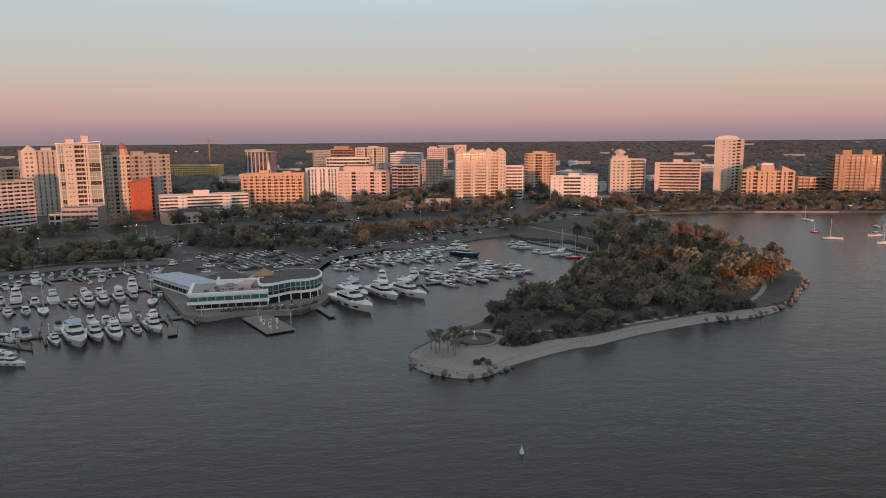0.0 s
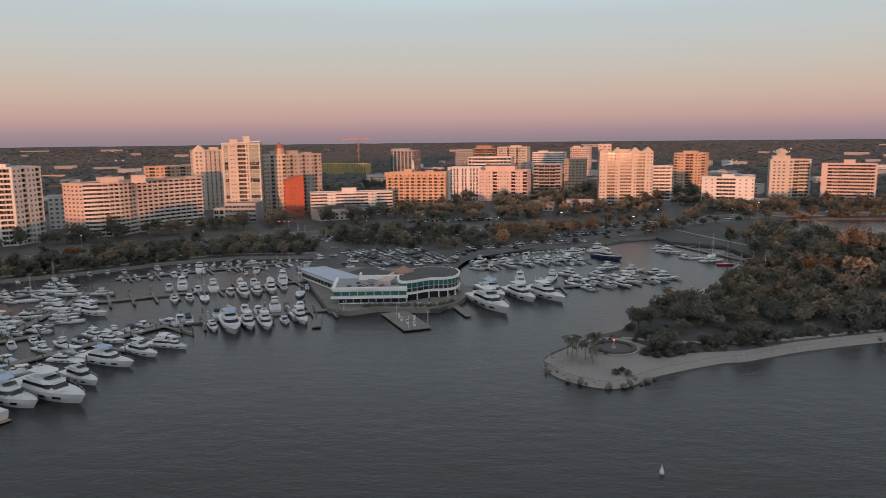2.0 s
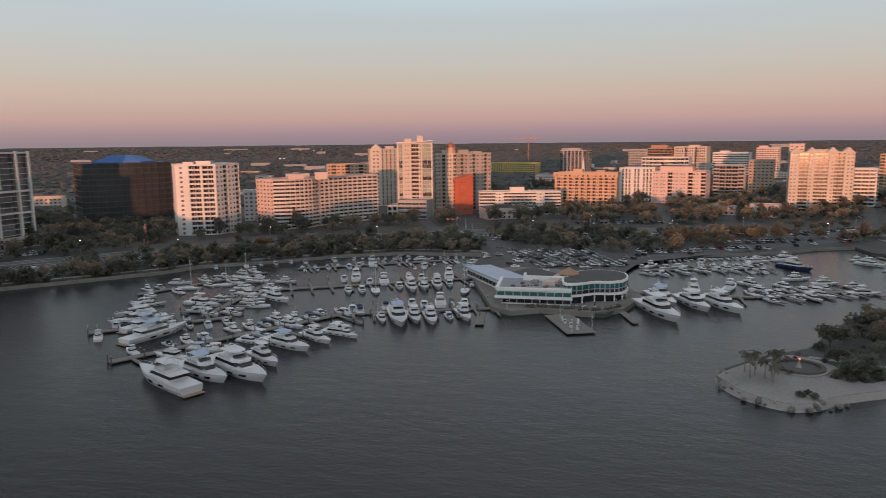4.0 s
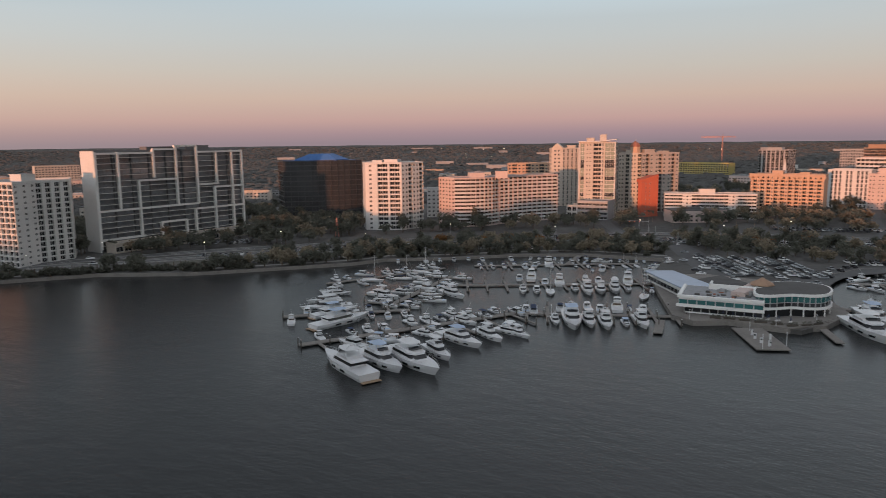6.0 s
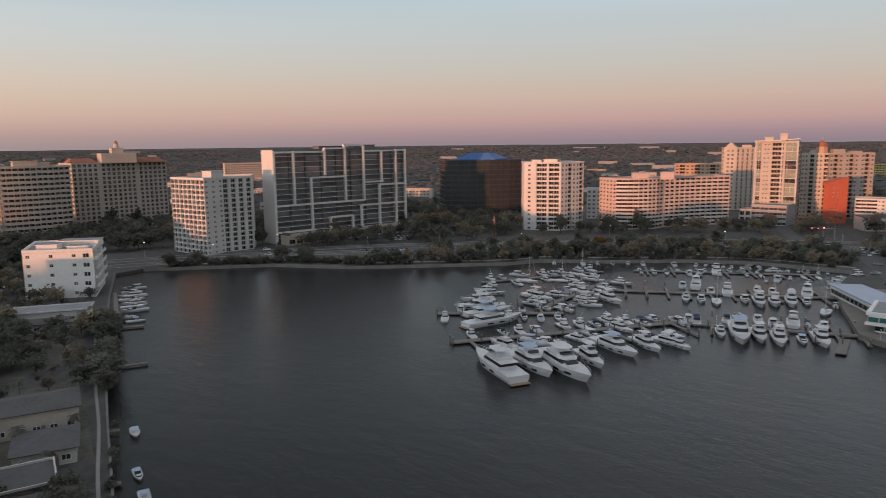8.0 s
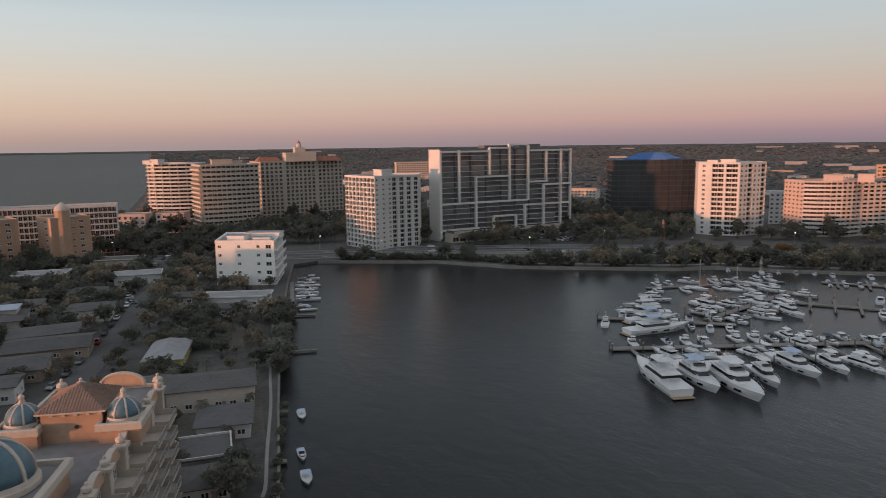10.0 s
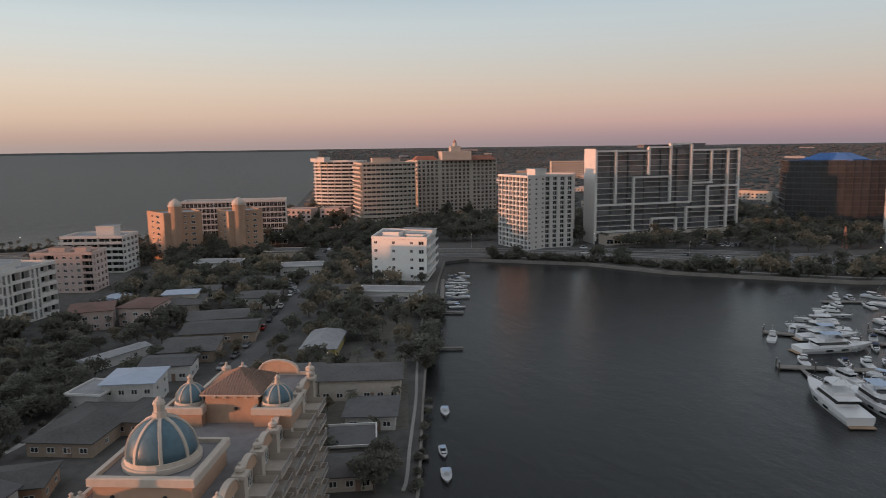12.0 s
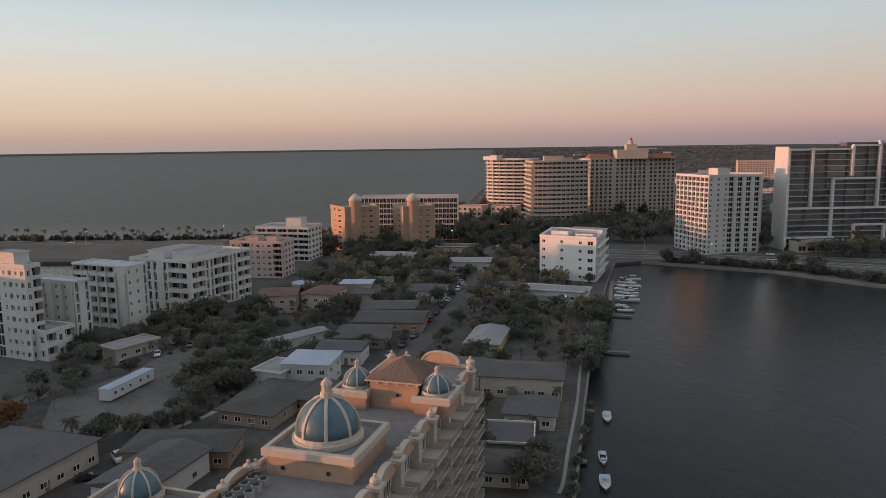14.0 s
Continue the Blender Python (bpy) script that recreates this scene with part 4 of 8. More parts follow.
for y0, y1 in ((-34, -14), (14, 34)):
    bm = bmesh.new()
    box(bm, -2, 14, y0, y1, 50, 53.5, 0, 3.4)
    part("roof_wing", bm, TILE_RED, ritz, "red tiled hip roof")
tower("cream_condominium", "broad ash-cream condominium with balcony bands and a red roof edge", arc_front((-523, 58.6), (-529, 99.6), 2, 26), 49, 15,
      [("cc", 0, 0, 0)] * 6 + [(5, 0.4, 0.5, 0), None, (5, 0.6, 0.6, 1.3)], CREAM, roof=TILE_RED, boxes=[(12, 12, 14, 10, 4), (22, 12, 8, 8, 3)])
tower("white_round_tower", "white tower with sweeping balcony bands by the open bay", arc_front((-668, 28), (-650, 66), 4, 26), 48, 15,
      [("k", 0, 0, 0.8)] * 6 + [("kkk", 0, 0, 0), None, (4, 0.8, 0.6, 1.4)], WHITE, boxes=[(8, 0, 8, 8, 4), (-4, 4, 8, 8, 3)])
for foot in ([(-434, -73.4), (-411.6, -60.6), (-418.5, -41.5), (-441, -50)], [(-431, -34.5), (-412.5, -26.5), (-419.8, -8.3), (-441, -16)]):
    t = tower("orange_domed_block", "orange apartment block with a small domed roof turret", foot, 26, 8,
              [("pswp", 0, 0, 0), ("ppwswp", 0, 0, 0), None, None], ORANGE, group="pair of orange apartment blocks", fronts=2)
    x, y = 0.7 * foot[1][0] + 0.3 * foot[2][0] - t.location.x - 1.4, 0.7 * foot[1][1] + 0.3 * foot[2][1] - t.location.y
    bm = bmesh.new()
    cyl(bm, x, y, 0, 31, 3.6, 3.6, 14, 0)
    cyl(bm, x, y, 30.4, 31, 4.0, 4.0, 14, 1)
    for i in range(5):
        cyl(bm, x, y, 31 + 0.75 * i, 31.75 + 0.75 * i, 3.7 * math.cos(0.3 * i), max(0.2, 3.7 * math.cos(0.3 * (i + 1))), 14, 1)
    part("turret", bm, [ORANGE, CREAM], t, "round stair turret with a pale dome")
tower("white_grid_apartments", "long white apartment block with a dark window grid", rect(-468, -28, 64, 18, 88), 28, 8, [("r" * 26, 0, 0, 0), (4, 0.3, 0.4, 0), None, None], WHITE, singly=False)
for x, y in ((-556, 12), (-552, 38)):
    tower("pink_villa_block", "small pink villa block with a flat roof", rect(x, y, 20, 16, 70), 14, 4, [(5, 0.4, 0.5, 0), None, None, (3, 0.4, 0.5, 0)], PINK, group="pink villa blocks")
wh = tower("white_waterfront_condominium", "plain white five-storey condominium at the water's edge", [(-330, 45), (-318, 69), (-348, 79), (-360, 54)], 19.5, 5,
           [("sppsppsw", 0, 0, 0), (7, 0.6, 0.6, 1.4), None, None], PAINTED, boxes=[(-6, 10, 8, 8, 2), (4, 18, 16, 8, 2.4), (6, 8, 8, 5, 1.2)])
tower("white_stepped_condominium", "white condominium with ribbon balconies and a roof tower", rect(-384, -91, 31, 20, 80), 18, 6, [(5, 0.8, 0.6, 1.2), (4, 0.5, 0.5, 0), None, (4, 0.7, 0.5, 1.2)], WHITE, boxes=[(5, 9, 9, 8, 5)])
tower("peach_condominium", "pale pinkish condominium with small balconies", rect(-333, -90, 26, 16, 82), 17, 6, [("wsbswswb", 0, 0, 0), (4, 0.4, 0.5, 0), None, (4, 0.4, 0.5, 0)], PINK, boxes=[(-4, 8, 7, 6, 2), (6, 8, 5, 5, 2)], roof=TILE_BROWN)
# condominiums along the western canal
def street_block(corner, deep, wide):
    """A footprint whose near end is deep and whose street front is wide, from the corner between the two."""
    c, u, v = Vector(corner), Vector((-0.93, 0.35)), Vector((-0.35, -0.93))
    return [tuple(q) for q in (c + v * deep, c, c + u * wide, c + u * wide + v * deep)]


tower("tall_white_canal_condominium", "white canal condominium with a dark central glass bay", street_block((-200.5, -117), 38, 5), 28, 8,
      [("wswswswpggpswsw", 0, 0, 0), ("wb", 0, 0, 0), None, None], WHITE, boxes=[(10, 3, 8, 5, 4), (-8, 3, 9, 5, 3)], fronts=2)
tower("canal_condominium_porch", "low white front wing of the canal condominium", street_block((-200, -112), 40, 9.5), 8.5, 2, [("wwswwswwsww", 0, 0, 0), ("kwk", 0, 0, 0), None, None], WHITE, fronts=2)
tower("pale_ribbed_condominium", "pale ribbed condominium with a white flat roof", street_block((-217, -112.5), 20, 6), 20.5, 6,
      [("pspsppspspp", 0, 0, 0), ("vpv", 0, 0, 0), None, None], WHITE, roof=ROOF_WHITE, parapet=0.5, fronts=2)
tower("grey_loggia_condominium", "grey condominium with a deep loggia and white roof", street_block((-236, -104.7), 26, 9), 22, 6,
      [("kkkkkpppp", 0, 0, 0), ("spspv", 0, 0, 0), None, None], WHITE, roof=ROOF_WHITE, parapet=0.5, fronts=2, band=WHITE)
tower("broad_white_condominium", "broad white condominium with roof terraces and dark windows", street_block((-259.5, -92.5), 30, 36), 19.5, 5,
      [("pvsvvpvkk", 0, 0, 0), ("kkvvbbvvkk", 0, 0, 0), None, None], WHITE, roof=ROOF_LIGHT, boxes=[(-6, 14, 8, 18, 3), (7, 12, 10, 14, 2.5), (2, 26, 8, 6, 2)], fronts=2)
for x0, c in (((-217, -112.5), 0), ((-236, -104.7), 1)):
    tail = bpy.data.objects[("pale_ribbed_condominium", "grey_loggia_condominium")[c]]
    corner = Vector(x0) - Vector(tail.location[:2])
    v = Vector((-0.35, -0.93))
    for k in range(5):
        q = corner + v * (1.0 + 4.4 * k) + Vector((0.93, -0.35)) * 0.25
        bm = bmesh.new()
        box(bm, q.x - 0.3, q.x + 0.3, q.y - 0.3, q.y + 0.3, 0, 20)
        part("rib", bm, WHITE, tail, "pale full-height rib")
# unseen condominium blocks added behind the camera to shade the point and marina
for x, y, h, w in ((-236, -205, 30, 50), (-188, -228, 31, 54), (-140, -228, 31, 54), (-92, -214, 31, 54), (-45, -188, 30, 54), (2, -168, 29, 54)):
    tower("point_condominium", "white condominium block at the end of the point", rect(x, y, w, 18, 12), h - 5, int(h / 3.4) - 2, [(7, 0.5, 0.5, 1.0), None, (7, 0.5, 0.5, 1.0), None], WHITE, group="condominiums of the point", singly=False)
tower("far_white_slab", "pale slab block on the wooded north shore", rect(-1153, 471, 62, 20, 78), 31, 9, [(14, 0.5, 0.5, 0)], CREAM, singly=False)


def on_roof(building, name, label, bm, mats):
    """A roof piece given in the front's own run: u along the front, v back from it."""
    part(name, bm, mats, bpy.data.objects[building], label)


def front_frame(cx, cy, w, d, ang, h):
    """Matrix from (along, back, up from the roof) to the building's own axes."""
    f = rect(cx, cy, w, d, ang)
    mx, my = sum(p[0] for p in f) / 4, sum(p[1] for p in f) / 4
    return pose(cx - mx, cy - my, h, 0, 0, ang)


def gable(bm, x0, x1, y0, y1, rise, m):
    c = (x0 + x1) / 2
    loft(bm, [[m @ Vector(q) for q in ((x0, y, 0), (x1, y, 0), (c, y, rise))] for y in (y0, y1)])


bm = bmesh.new()
m = front_frame(35, 664, 47, 22, 3, 49.6)
for x0, x1 in ((-23.5, -14), (-12, -3), (3, 12), (14, 23.5)):
    gable(bm, x0, x1, -0.3, 9, 4.2, m)
on_roof("twin_gable_tower", "gable", "cream gabled roof caps", bm, CREAM)
bm = bmesh.new()
o = bpy.data.objects["arched_top_tower"].location
m = pose(-346.6 - o.x, 596 - o.y, 54.6, 0, 0, math.degrees(math.atan2(4, 9.7)))
gable(bm, -5.6, 5.6, -0.4, 10, 5, m)
on_roof("arched_top_tower", "gable", "white gabled cap", bm, CREAM)
bm = bmesh.new()
m = front_frame(293, 732, 27, 26, -25, 59)
loft(bm, [[m @ Vector((11 * math.cos(math.pi * i / 8) - 2, y, 0.6 + 4.0 * math.sin(math.pi * i / 8))) for i in range(9)] for y in (-0.2, 22)])
on_roof("tall_white_tower", "roof_vault", "curved white roof vault", bm, WHITE)
bm = bmesh.new()
m = front_frame(316, 690, 48, 24, -14, 28.5)
for x0, x1, a0, a1 in ((-24, -12, 0.4, 5.5), (12, 24, 5.5, 0.4)):
    loft(bm, [[m @ Vector(q) for q in ((x0, y, 0), (x1, y, 0), (x1, y, a1), (x0, y, a0))] for y in (0, 14)])
on_roof("long_tan_condominium", "roof_slope", "sloping tan roof ends", bm, PEACH)
bm = bmesh.new()
m = front_frame(193, 742, 36, 22, -8, 46)
loft(bm, [[m @ Vector((-8 + r * math.cos(6.2832 * i / 10), 10 + r * math.sin(6.2832 * i / 10), z)) for i in range(10)] for r, z in ((6.5, 0), (5.6, 1.8), (3.4, 3.4), (0.4, 4.4))])
on_roof("gold_apartment_tower", "dome", "small golden crown dome", bm, CREAM)
bm = bmesh.new()
m = front_frame(-150, 622, 54, 22, 4, 29.2)
for k in range(15):
    x = -27 + 54 * k / 14.0
    loft(bm, [[m @ Vector(q) for q in ((x - 0.45, -1.2, 0), (x + 0.45, -1.2, 0), (x + 0.45, 0, 0), (x - 0.45, 0, 0))], [m @ Vector(q) for q in ((x - 1.5, -1.2, 2.2), (x + 1.5, -1.2, 2.2), (x + 1.5, 0, 2.2), (x - 1.5, 0, 2.2))]])
loft(bm, [[m @ Vector(q) for q in ((-28, -1.5, z), (28, -1.5, z), (28, 0.5, z), (-28, 0.5, z))] for z in (2.2, 4.2)])
on_roof("ochre_hotel", "cornice", "projecting arched cornice", bm, PEACH)
bm = bmesh.new()
m = front_frame(-82, 712, 49, 26, -4, 36)
loft(bm, [[m @ Vector((-4 + sx * 15.6, y, z)) for sx, y, z in ((-1, 7.4, 0), (1, 7.4, 0), (0.8, 14, 2.2), (-0.8, 14, 2.2))], [m @ Vector((-4 + sx * 15.6, y, z)) for sx, y, z in ((-1, 20.6, 0), (1, 20.6, 0), (0.8, 14, 2.2), (-0.8, 14, 2.2))]], cap=False)
on_roof("pink_apartments", "upper_roof", "low red tiled hip roof", bm, TILE_RED)
church = thing("church_spire", "slender white church spire inland", "spire", (-196, 800, LAND_Z))
bm = bmesh.new()
box(bm, -3, 3, -3, 3, 0, 22)
part("tower", bm, WHITE, church)
bm = bmesh.new()
cyl(bm, 0, 0, 22, 27, 2.4, 2.2, 8)
cyl(bm, 0, 0, 27, 41, 2.2, 0.1, 8)
part("spire", bm, WHITE, church)

# ---- the domed apartment house on the point ----
riv = thing("domed_apartment_house", "peach Mediterranean apartment house with blue ribbed domes and tile roofs", "apartment house", (-85, -4, LAND_Z), 165.5)
TOPZ = 21.5


def rblock(name, u0, u1, v0, v1, z0, z1, wall=PEACH, label="", cap=0.0, capmat=CREAM, roof=ROOF_MID):
    """A block of the house: u runs away from the water, v towards the balconies."""
    bm = bmesh.new()
    box(bm, u0, u1, -v1, -v0, z0, z1)
    wall_part = part(name, bm, wall, riv, label)
    if cap:
        bm = bmesh.new()
        rings = [[(u0 + k, -v1 + k, z), (u1 - k, -v1 + k, z), (u1 - k, -v0 - k, z), (u0 + k, -v0 - k, z)] for k, z in ((0.02, z1 - 0.5), (-cap, z1 - 0.35), (-cap, z1 + 0.55), (-cap + 0.15, z1 + 0.7), (0.3, z1 + 0.7), (0.3, z1 + 0.06))]
        loft(bm, rings, cap=False)
        part("cornice", bm, capmat, riv, "pale moulded cornice")
        bm = bmesh.new()
        box(bm, u0 + 0.3, u1 - 0.3, -v1 + 0.3, -v0 - 0.3, z1, z1 + 0.12)
        part("roof_surface", bm, roof, riv, "flat grey roof surface")
    return wall_part


def dome(u, v, z, r, drum=1.0, ribs=8):
    """A ribbed dome on a drum with a finial."""
    bm = bmesh.new()
    cyl(bm, u, -v, z, z + drum * 0.55, r * 1.13, r * 1.13, 24)
    cyl(bm, u, -v, z + drum * 0.55, z + drum, r * 1.06, r * 1.04, 24)
    d = part("drum", bm, CREAM, riv, "pale moulded dome drum", smooth=False)
    bm = bmesh.new()
    rings = []
    for i in range(9):
        a = 1.5 * i / 8
        rings.append([(u + r * math.cos(a) * math.cos(6.2832 * k / 24), -v + r * math.cos(a) * math.sin(6.2832 * k / 24), z + drum + r * 1.08 * math.sin(a)) for k in range(24)])
    loft(bm, rings)
    dm = part("dome", bm, DOME_BLUE, riv, "blue tiled dome shell", smooth=True)
    for k in range(ribs):
        bm = bmesh.new()
        t = 6.2832 * (k + 0.5) / ribs
        ring = []
        w = r * 0.055
        for i in range(8):
            a = 1.5 * i / 7
            c, s = math.cos(t), math.sin(t)
            row = []
            for dr, dw in ((-0.05, -w), (0.035 * r, -w * 0.8), (0.035 * r, w * 0.8), (-0.05, w)):
                rr = (r + dr) * math.cos(a)
                row.append((rr * c - dw * s, rr * s + dw * c, z + drum + (r + dr) * 1.08 * math.sin(a)))
            ring.append(row)
        loft(bm, ring)
        bm.transform(Matrix.Translation((u, -v, 0)))
        part("rib", bm, CREAM, dm)
    bm = bmesh.new()
    zt = z + drum + r * 1.05
    for z0, z1, r0, r1 in ((0, 0.18 * r, 0.22 * r, 0.20 * r), (0.18 * r, 0.42 * r, 0.16 * r, 0.16 * r), (0.42 * r, 0.52 * r, 0.19 * r, 0.15 * r), (0.52 * r, 0.64 * r, 0.13 * r, 0.03 * r)):
        cyl(bm, u, -v, zt + z0, zt + z1, r0, r1, 10)
    part("finial", bm, CREAM, dm, "pale stone finial")


def hip_roof(u0, u1, v0, v1, z, h, over=0.6, material=TILE_BROWN):
    bm = bmesh.new()
    a, b, c, d = u0 - over, u1 + over, -v1 - over, -v0 + over
    box(bm, a, b, c, d, z - 0.25, z, 1)
    k = min(b - a, d - c) / 2
    lo = [bm.verts.new(p) for p in ((a, c, z), (b, c, z), (b, d, z), (a, d, z))]
    if b - a > d - c:
        hi = [bm.verts.new((a + k, (c + d) / 2, z + h)), bm.verts.new((b - k, (c + d) / 2, z + h))]
        faces = ((lo[0], lo[1], hi[1], hi[0]), (lo[1], lo[2], hi[1]), (lo[2], lo[3], hi[0], hi[1]), (lo[3], lo[0], hi[0]))
    else:
        hi = [bm.verts.new(((a + b) / 2, c + k, z + h)), bm.verts.new(((a + b) / 2, d - k, z + h))]
        faces = ((lo[0], lo[1], hi[0]), (lo[1], lo[2], hi[1], hi[0]), (lo[2], lo[3], hi[1]), (lo[3], lo[0], hi[0], hi[1]))
    for f in faces:
        bm.faces.new(f)
    # rows of barrel tiles run down each slope
    tiles = bmesh.new()
    for f in list(bm.faces):
        f.normal_update()
        if 0.3 < f.normal.z < 0.98:
            n = f.normal
            down = Vector((n.x, n.y, 0)).normalized()
            side = Vector((-down.y, down.x, 0))
            ps = [v.co for v in f.verts]
            s0, s1 = min(p.dot(side) for p in ps), max(p.dot(side) for p in ps)
            low = min(ps, key=lambda p: p.z)
            s = s0 + 0.25
            while s < s1 - 0.1:
                base = low + side * (s - low.dot(side))
                # climb until the slope's edge
                e = 1e9
                for p, q in zip(ps, ps[1:] + ps[:1]):
                    ds = q.dot(side) - p.dot(side)
                    if abs(ds) > 1e-4 and abs(p.z - q.z) > 1e-3:
                        t = (s - p.dot(side)) / ds
                        if 0 <= t <= 1:
                            e = min(e, (p + (q - p) * t).z)
                topz = e if e < 1e8 else z + h
                run = (topz - z) / max(1e-3, h) * k
                if run > 0.3:
                    q = base - down * run
                    q.z = topz
                    bar(tiles, base + n * 0.02, q + n * 0.02, 0.10, 0, 5)
                s += 0.42
    ob = part("tile_roof", bm, [material, CREAM], riv, "brown clay barrel-tile hip roof")
    if len(tiles.verts):
        tagged(part("roof_tiling", tiles, material, ob), kind="stuff")
    else:
        tiles.free()


def urn(u, v, z, s=1.0):
    bm = bmesh.new()
    for z0, z1, r0, r1 in ((0, 0.25, 0.75, 0.75), (0.25, 0.5, 0.45, 0.6), (0.5, 1.0, 0.85, 0.8), (1.0, 1.3, 0.8, 0.35), (1.3, 1.7, 0.25, 0.22), (1.7, 1.95, 0.3, 0.05)):
        cyl(bm, u, -v, z + z0 * s, z + z1 * s, r0 * s, r1 * s, 10)
    part("urn", bm, CREAM, riv, "pale stone urn finial")


def arch_parapet(u, v, z, w, h, along):
    """A curved parapet gable with a moulded edge."""
    bm = bmesh.new()
    n, out = 14, []
    for i in range(n + 1):
        a = math.pi * i / n
        out.append((-math.cos(a) * w / 2, h * math.sin(a) ** 0.8))
    for sgn, t, rr, mi in ((0, 0.3, 1.0, 0), (0, 0.45, 1.0, 1)):
        pts = [(x * rr, zz * rr) for x, zz in out]
        if mi == 0:
            ring = lambda k: [bm.verts.new((x, k, zz)) for x, zz in pts]
            a, b = ring(-t), ring(t)
            bm.faces.new(a)
            bm.faces.new(b[::-1])
            for i in range(len(a) - 1):
                bm.faces.new((a[i], b[i], b[i + 1], a[i + 1]))
        else:
            # the moulding follows the curve in one run
            loft(bm, [[(x * k, y, zz * k) for k, y in ((0.97, -0.42), (1.07, -0.42), (1.07, 0.42), (0.97, 0.42))] for x, zz in pts], 1)
    bm.transform(pose(u, -v, z, 0, 0, 0 if along else 90))
    part("arched_gable", bm, [PEACH, CREAM], riv, "curved peach parapet gable")


# the body, its set-back upper works and the wing by the street
rblock("wall", -22, 45, -10.5, 6.2, 0, TOPZ, PEACH, cap=0.35)
rblock("street_wing", -22, -8, -26, -10.5, 0, TOPZ - 1.0, PEACH, cap=0.35)
rblock("dome_base", -2.2, 8.8, -8.3, 3.4, TOPZ, TOPZ + 3.0, ORANGE, "orange stucco dome base with pale cornice", cap=0.45)
dome(3.3, -2.4, TOPZ + 3.2, 4.1, 1.2, 8)
rblock("stair_tower", 22.5, 31.5, -4.6, 3.4, TOPZ, TOPZ + 4.6, ORANGE, "orange stucco stair tower")
hip_roof(22.5, 31.5, -4.6, 3.4, TOPZ + 4.7, 2.5)
for s in range(5):
    bm = bmesh.new()
    box(bm, 22.3, 22.5, 3.0 - 1.6 * s - 0.0, 3.5 - 1.6 * s, TOPZ + 4.0, TOPZ + 4.45)
    part("eave_bracket", bm, CREAM, riv)
for v in (-7.3, 6.0):
    rblock("turret_base", 21.0, 27.0, v - 2.9, v + 2.6, TOPZ, TOPZ + 2.4, ORANGE, "orange stucco turret base", cap=0.3)
    dome(23.9, v, TOPZ + 2.5, 2.25, 0.9, 8)
dome(-10.5, -20.5, TOPZ - 0.6, 2.5, 0.9, 8)
hip_roof(-20.5, -12.5, -17, -11, TOPZ - 0.6, 2.4)
arch_parapet(45, 0, TOPZ + 0.4, 7, 2.4, False)
for v in (-6.5, -9.5, 5.8):
    urn(44.8, v, TOPZ + 0.6, 1.0)
for u in (-15, -8.5, -3):
    urn(u, -10.4, TOPZ + 0.4, 0.9)
for u in (-11.7, -5.7, 11):
    arch_parapet(u, -10.5, TOPZ + 0.2, 5.2, 1.5, True)
for u in (-2.6, 9.2):
    urn(u, -9.6, TOPZ + 0.6, 0.8)

# the water side: pilasters, arched heads, windows and balconies
bays = (-18, -10.5, -3.5, 4, 11, 18, 25.5, 33, 40.5)
for i, u in enumerate(bays):
    bm = bmesh.new()
    box(bm, u - 0.7, u + 0.7, -7.5, -6.2, 0, TOPZ + 0.8)
    box(bm, u - 1.0, u + 1.0, -7.8, -6.0, TOPZ + 0.8, TOPZ + 1.3)
    box(bm, u - 0.85, u + 0.85, -7.6, -6.1, TOPZ - 4.2, TOPZ - 3.7)
    part("pilaster", bm, CREAM, riv, "pale full-height pilaster")
    urn(u, 6.8, TOPZ + 1.3, 0.75)
for a, b in zip(bays, bays[1:]):
    m, w = (a + b) / 2, (b - a)
    arch_parapet(m, 6.6, TOPZ - 0.2, w - 1.8, 2.0, True)
    for j in range(7):
        z = 0.4 + j * 3.0
        bm = bmesh.new()
        box(bm, a + 0.7, b - 0.7, -9.6, -6.2, z - 0.3, z, 0)
        for x in (a + 0.75, b - 0.85):
            box(bm, x, x + 0.1, -9.6, -6.4, z, z + 1.0, 0)
        box(bm, a + 0.7, b - 0.7, -9.6, -9.5, z + 0.95, z + 1.05, 1)
        k = a + 0.9
        while k < b - 0.8:
            box(bm, k, k + 0.05, -9.58, -9.52, z, z + 0.95, 1)
            k += 0.45
        part("balcony", bm, [CREAM, RAIL], riv)
        for x in (m - w * 0.2, m + w * 0.2):
            share("window", window_mesh(w * 0.28, 2.3, FRAME, GLASS, 2), riv, at=pose(x, -6.25, z + 0.1))
# street side and the end wall by the camera
for j in range(7):
    for u in (-19, -15.5, -12, -6, -1, 4, 9, 14, 19, 25, 30, 35, 40):
        if u > -10 or j < 6:
            share("window", window_mesh(1.6, 1.9, FRAME, GLASS, 1), riv, at=pose(u, 10.55 if u > -9 else 26.05, 1.0 + 3.0 * j, 0, 0, 180))
    for v in (-6, -1.5, 3):
        share("window", window_mesh(1.7, 1.9, FRAME, GLASS, 1), riv, at=pose(-22.05, -v, 1.0 + 3.0 * j, 0, 0, 270))
# small vents in the upper works
for u, v, z in ((-2.25, -6, 1.2), (-2.25, 0.2, 1.2), (22.45, 0, 2.4)):
    bm = bmesh.new()
    cyl(bm, 0, 0, 0, 0.12, 0.28, 0.28, 10)
    bm.transform(pose(u, -v, TOPZ + z, 0, -90, 0))
    part("vent", bm, GLASS, riv, "small dark round vent")
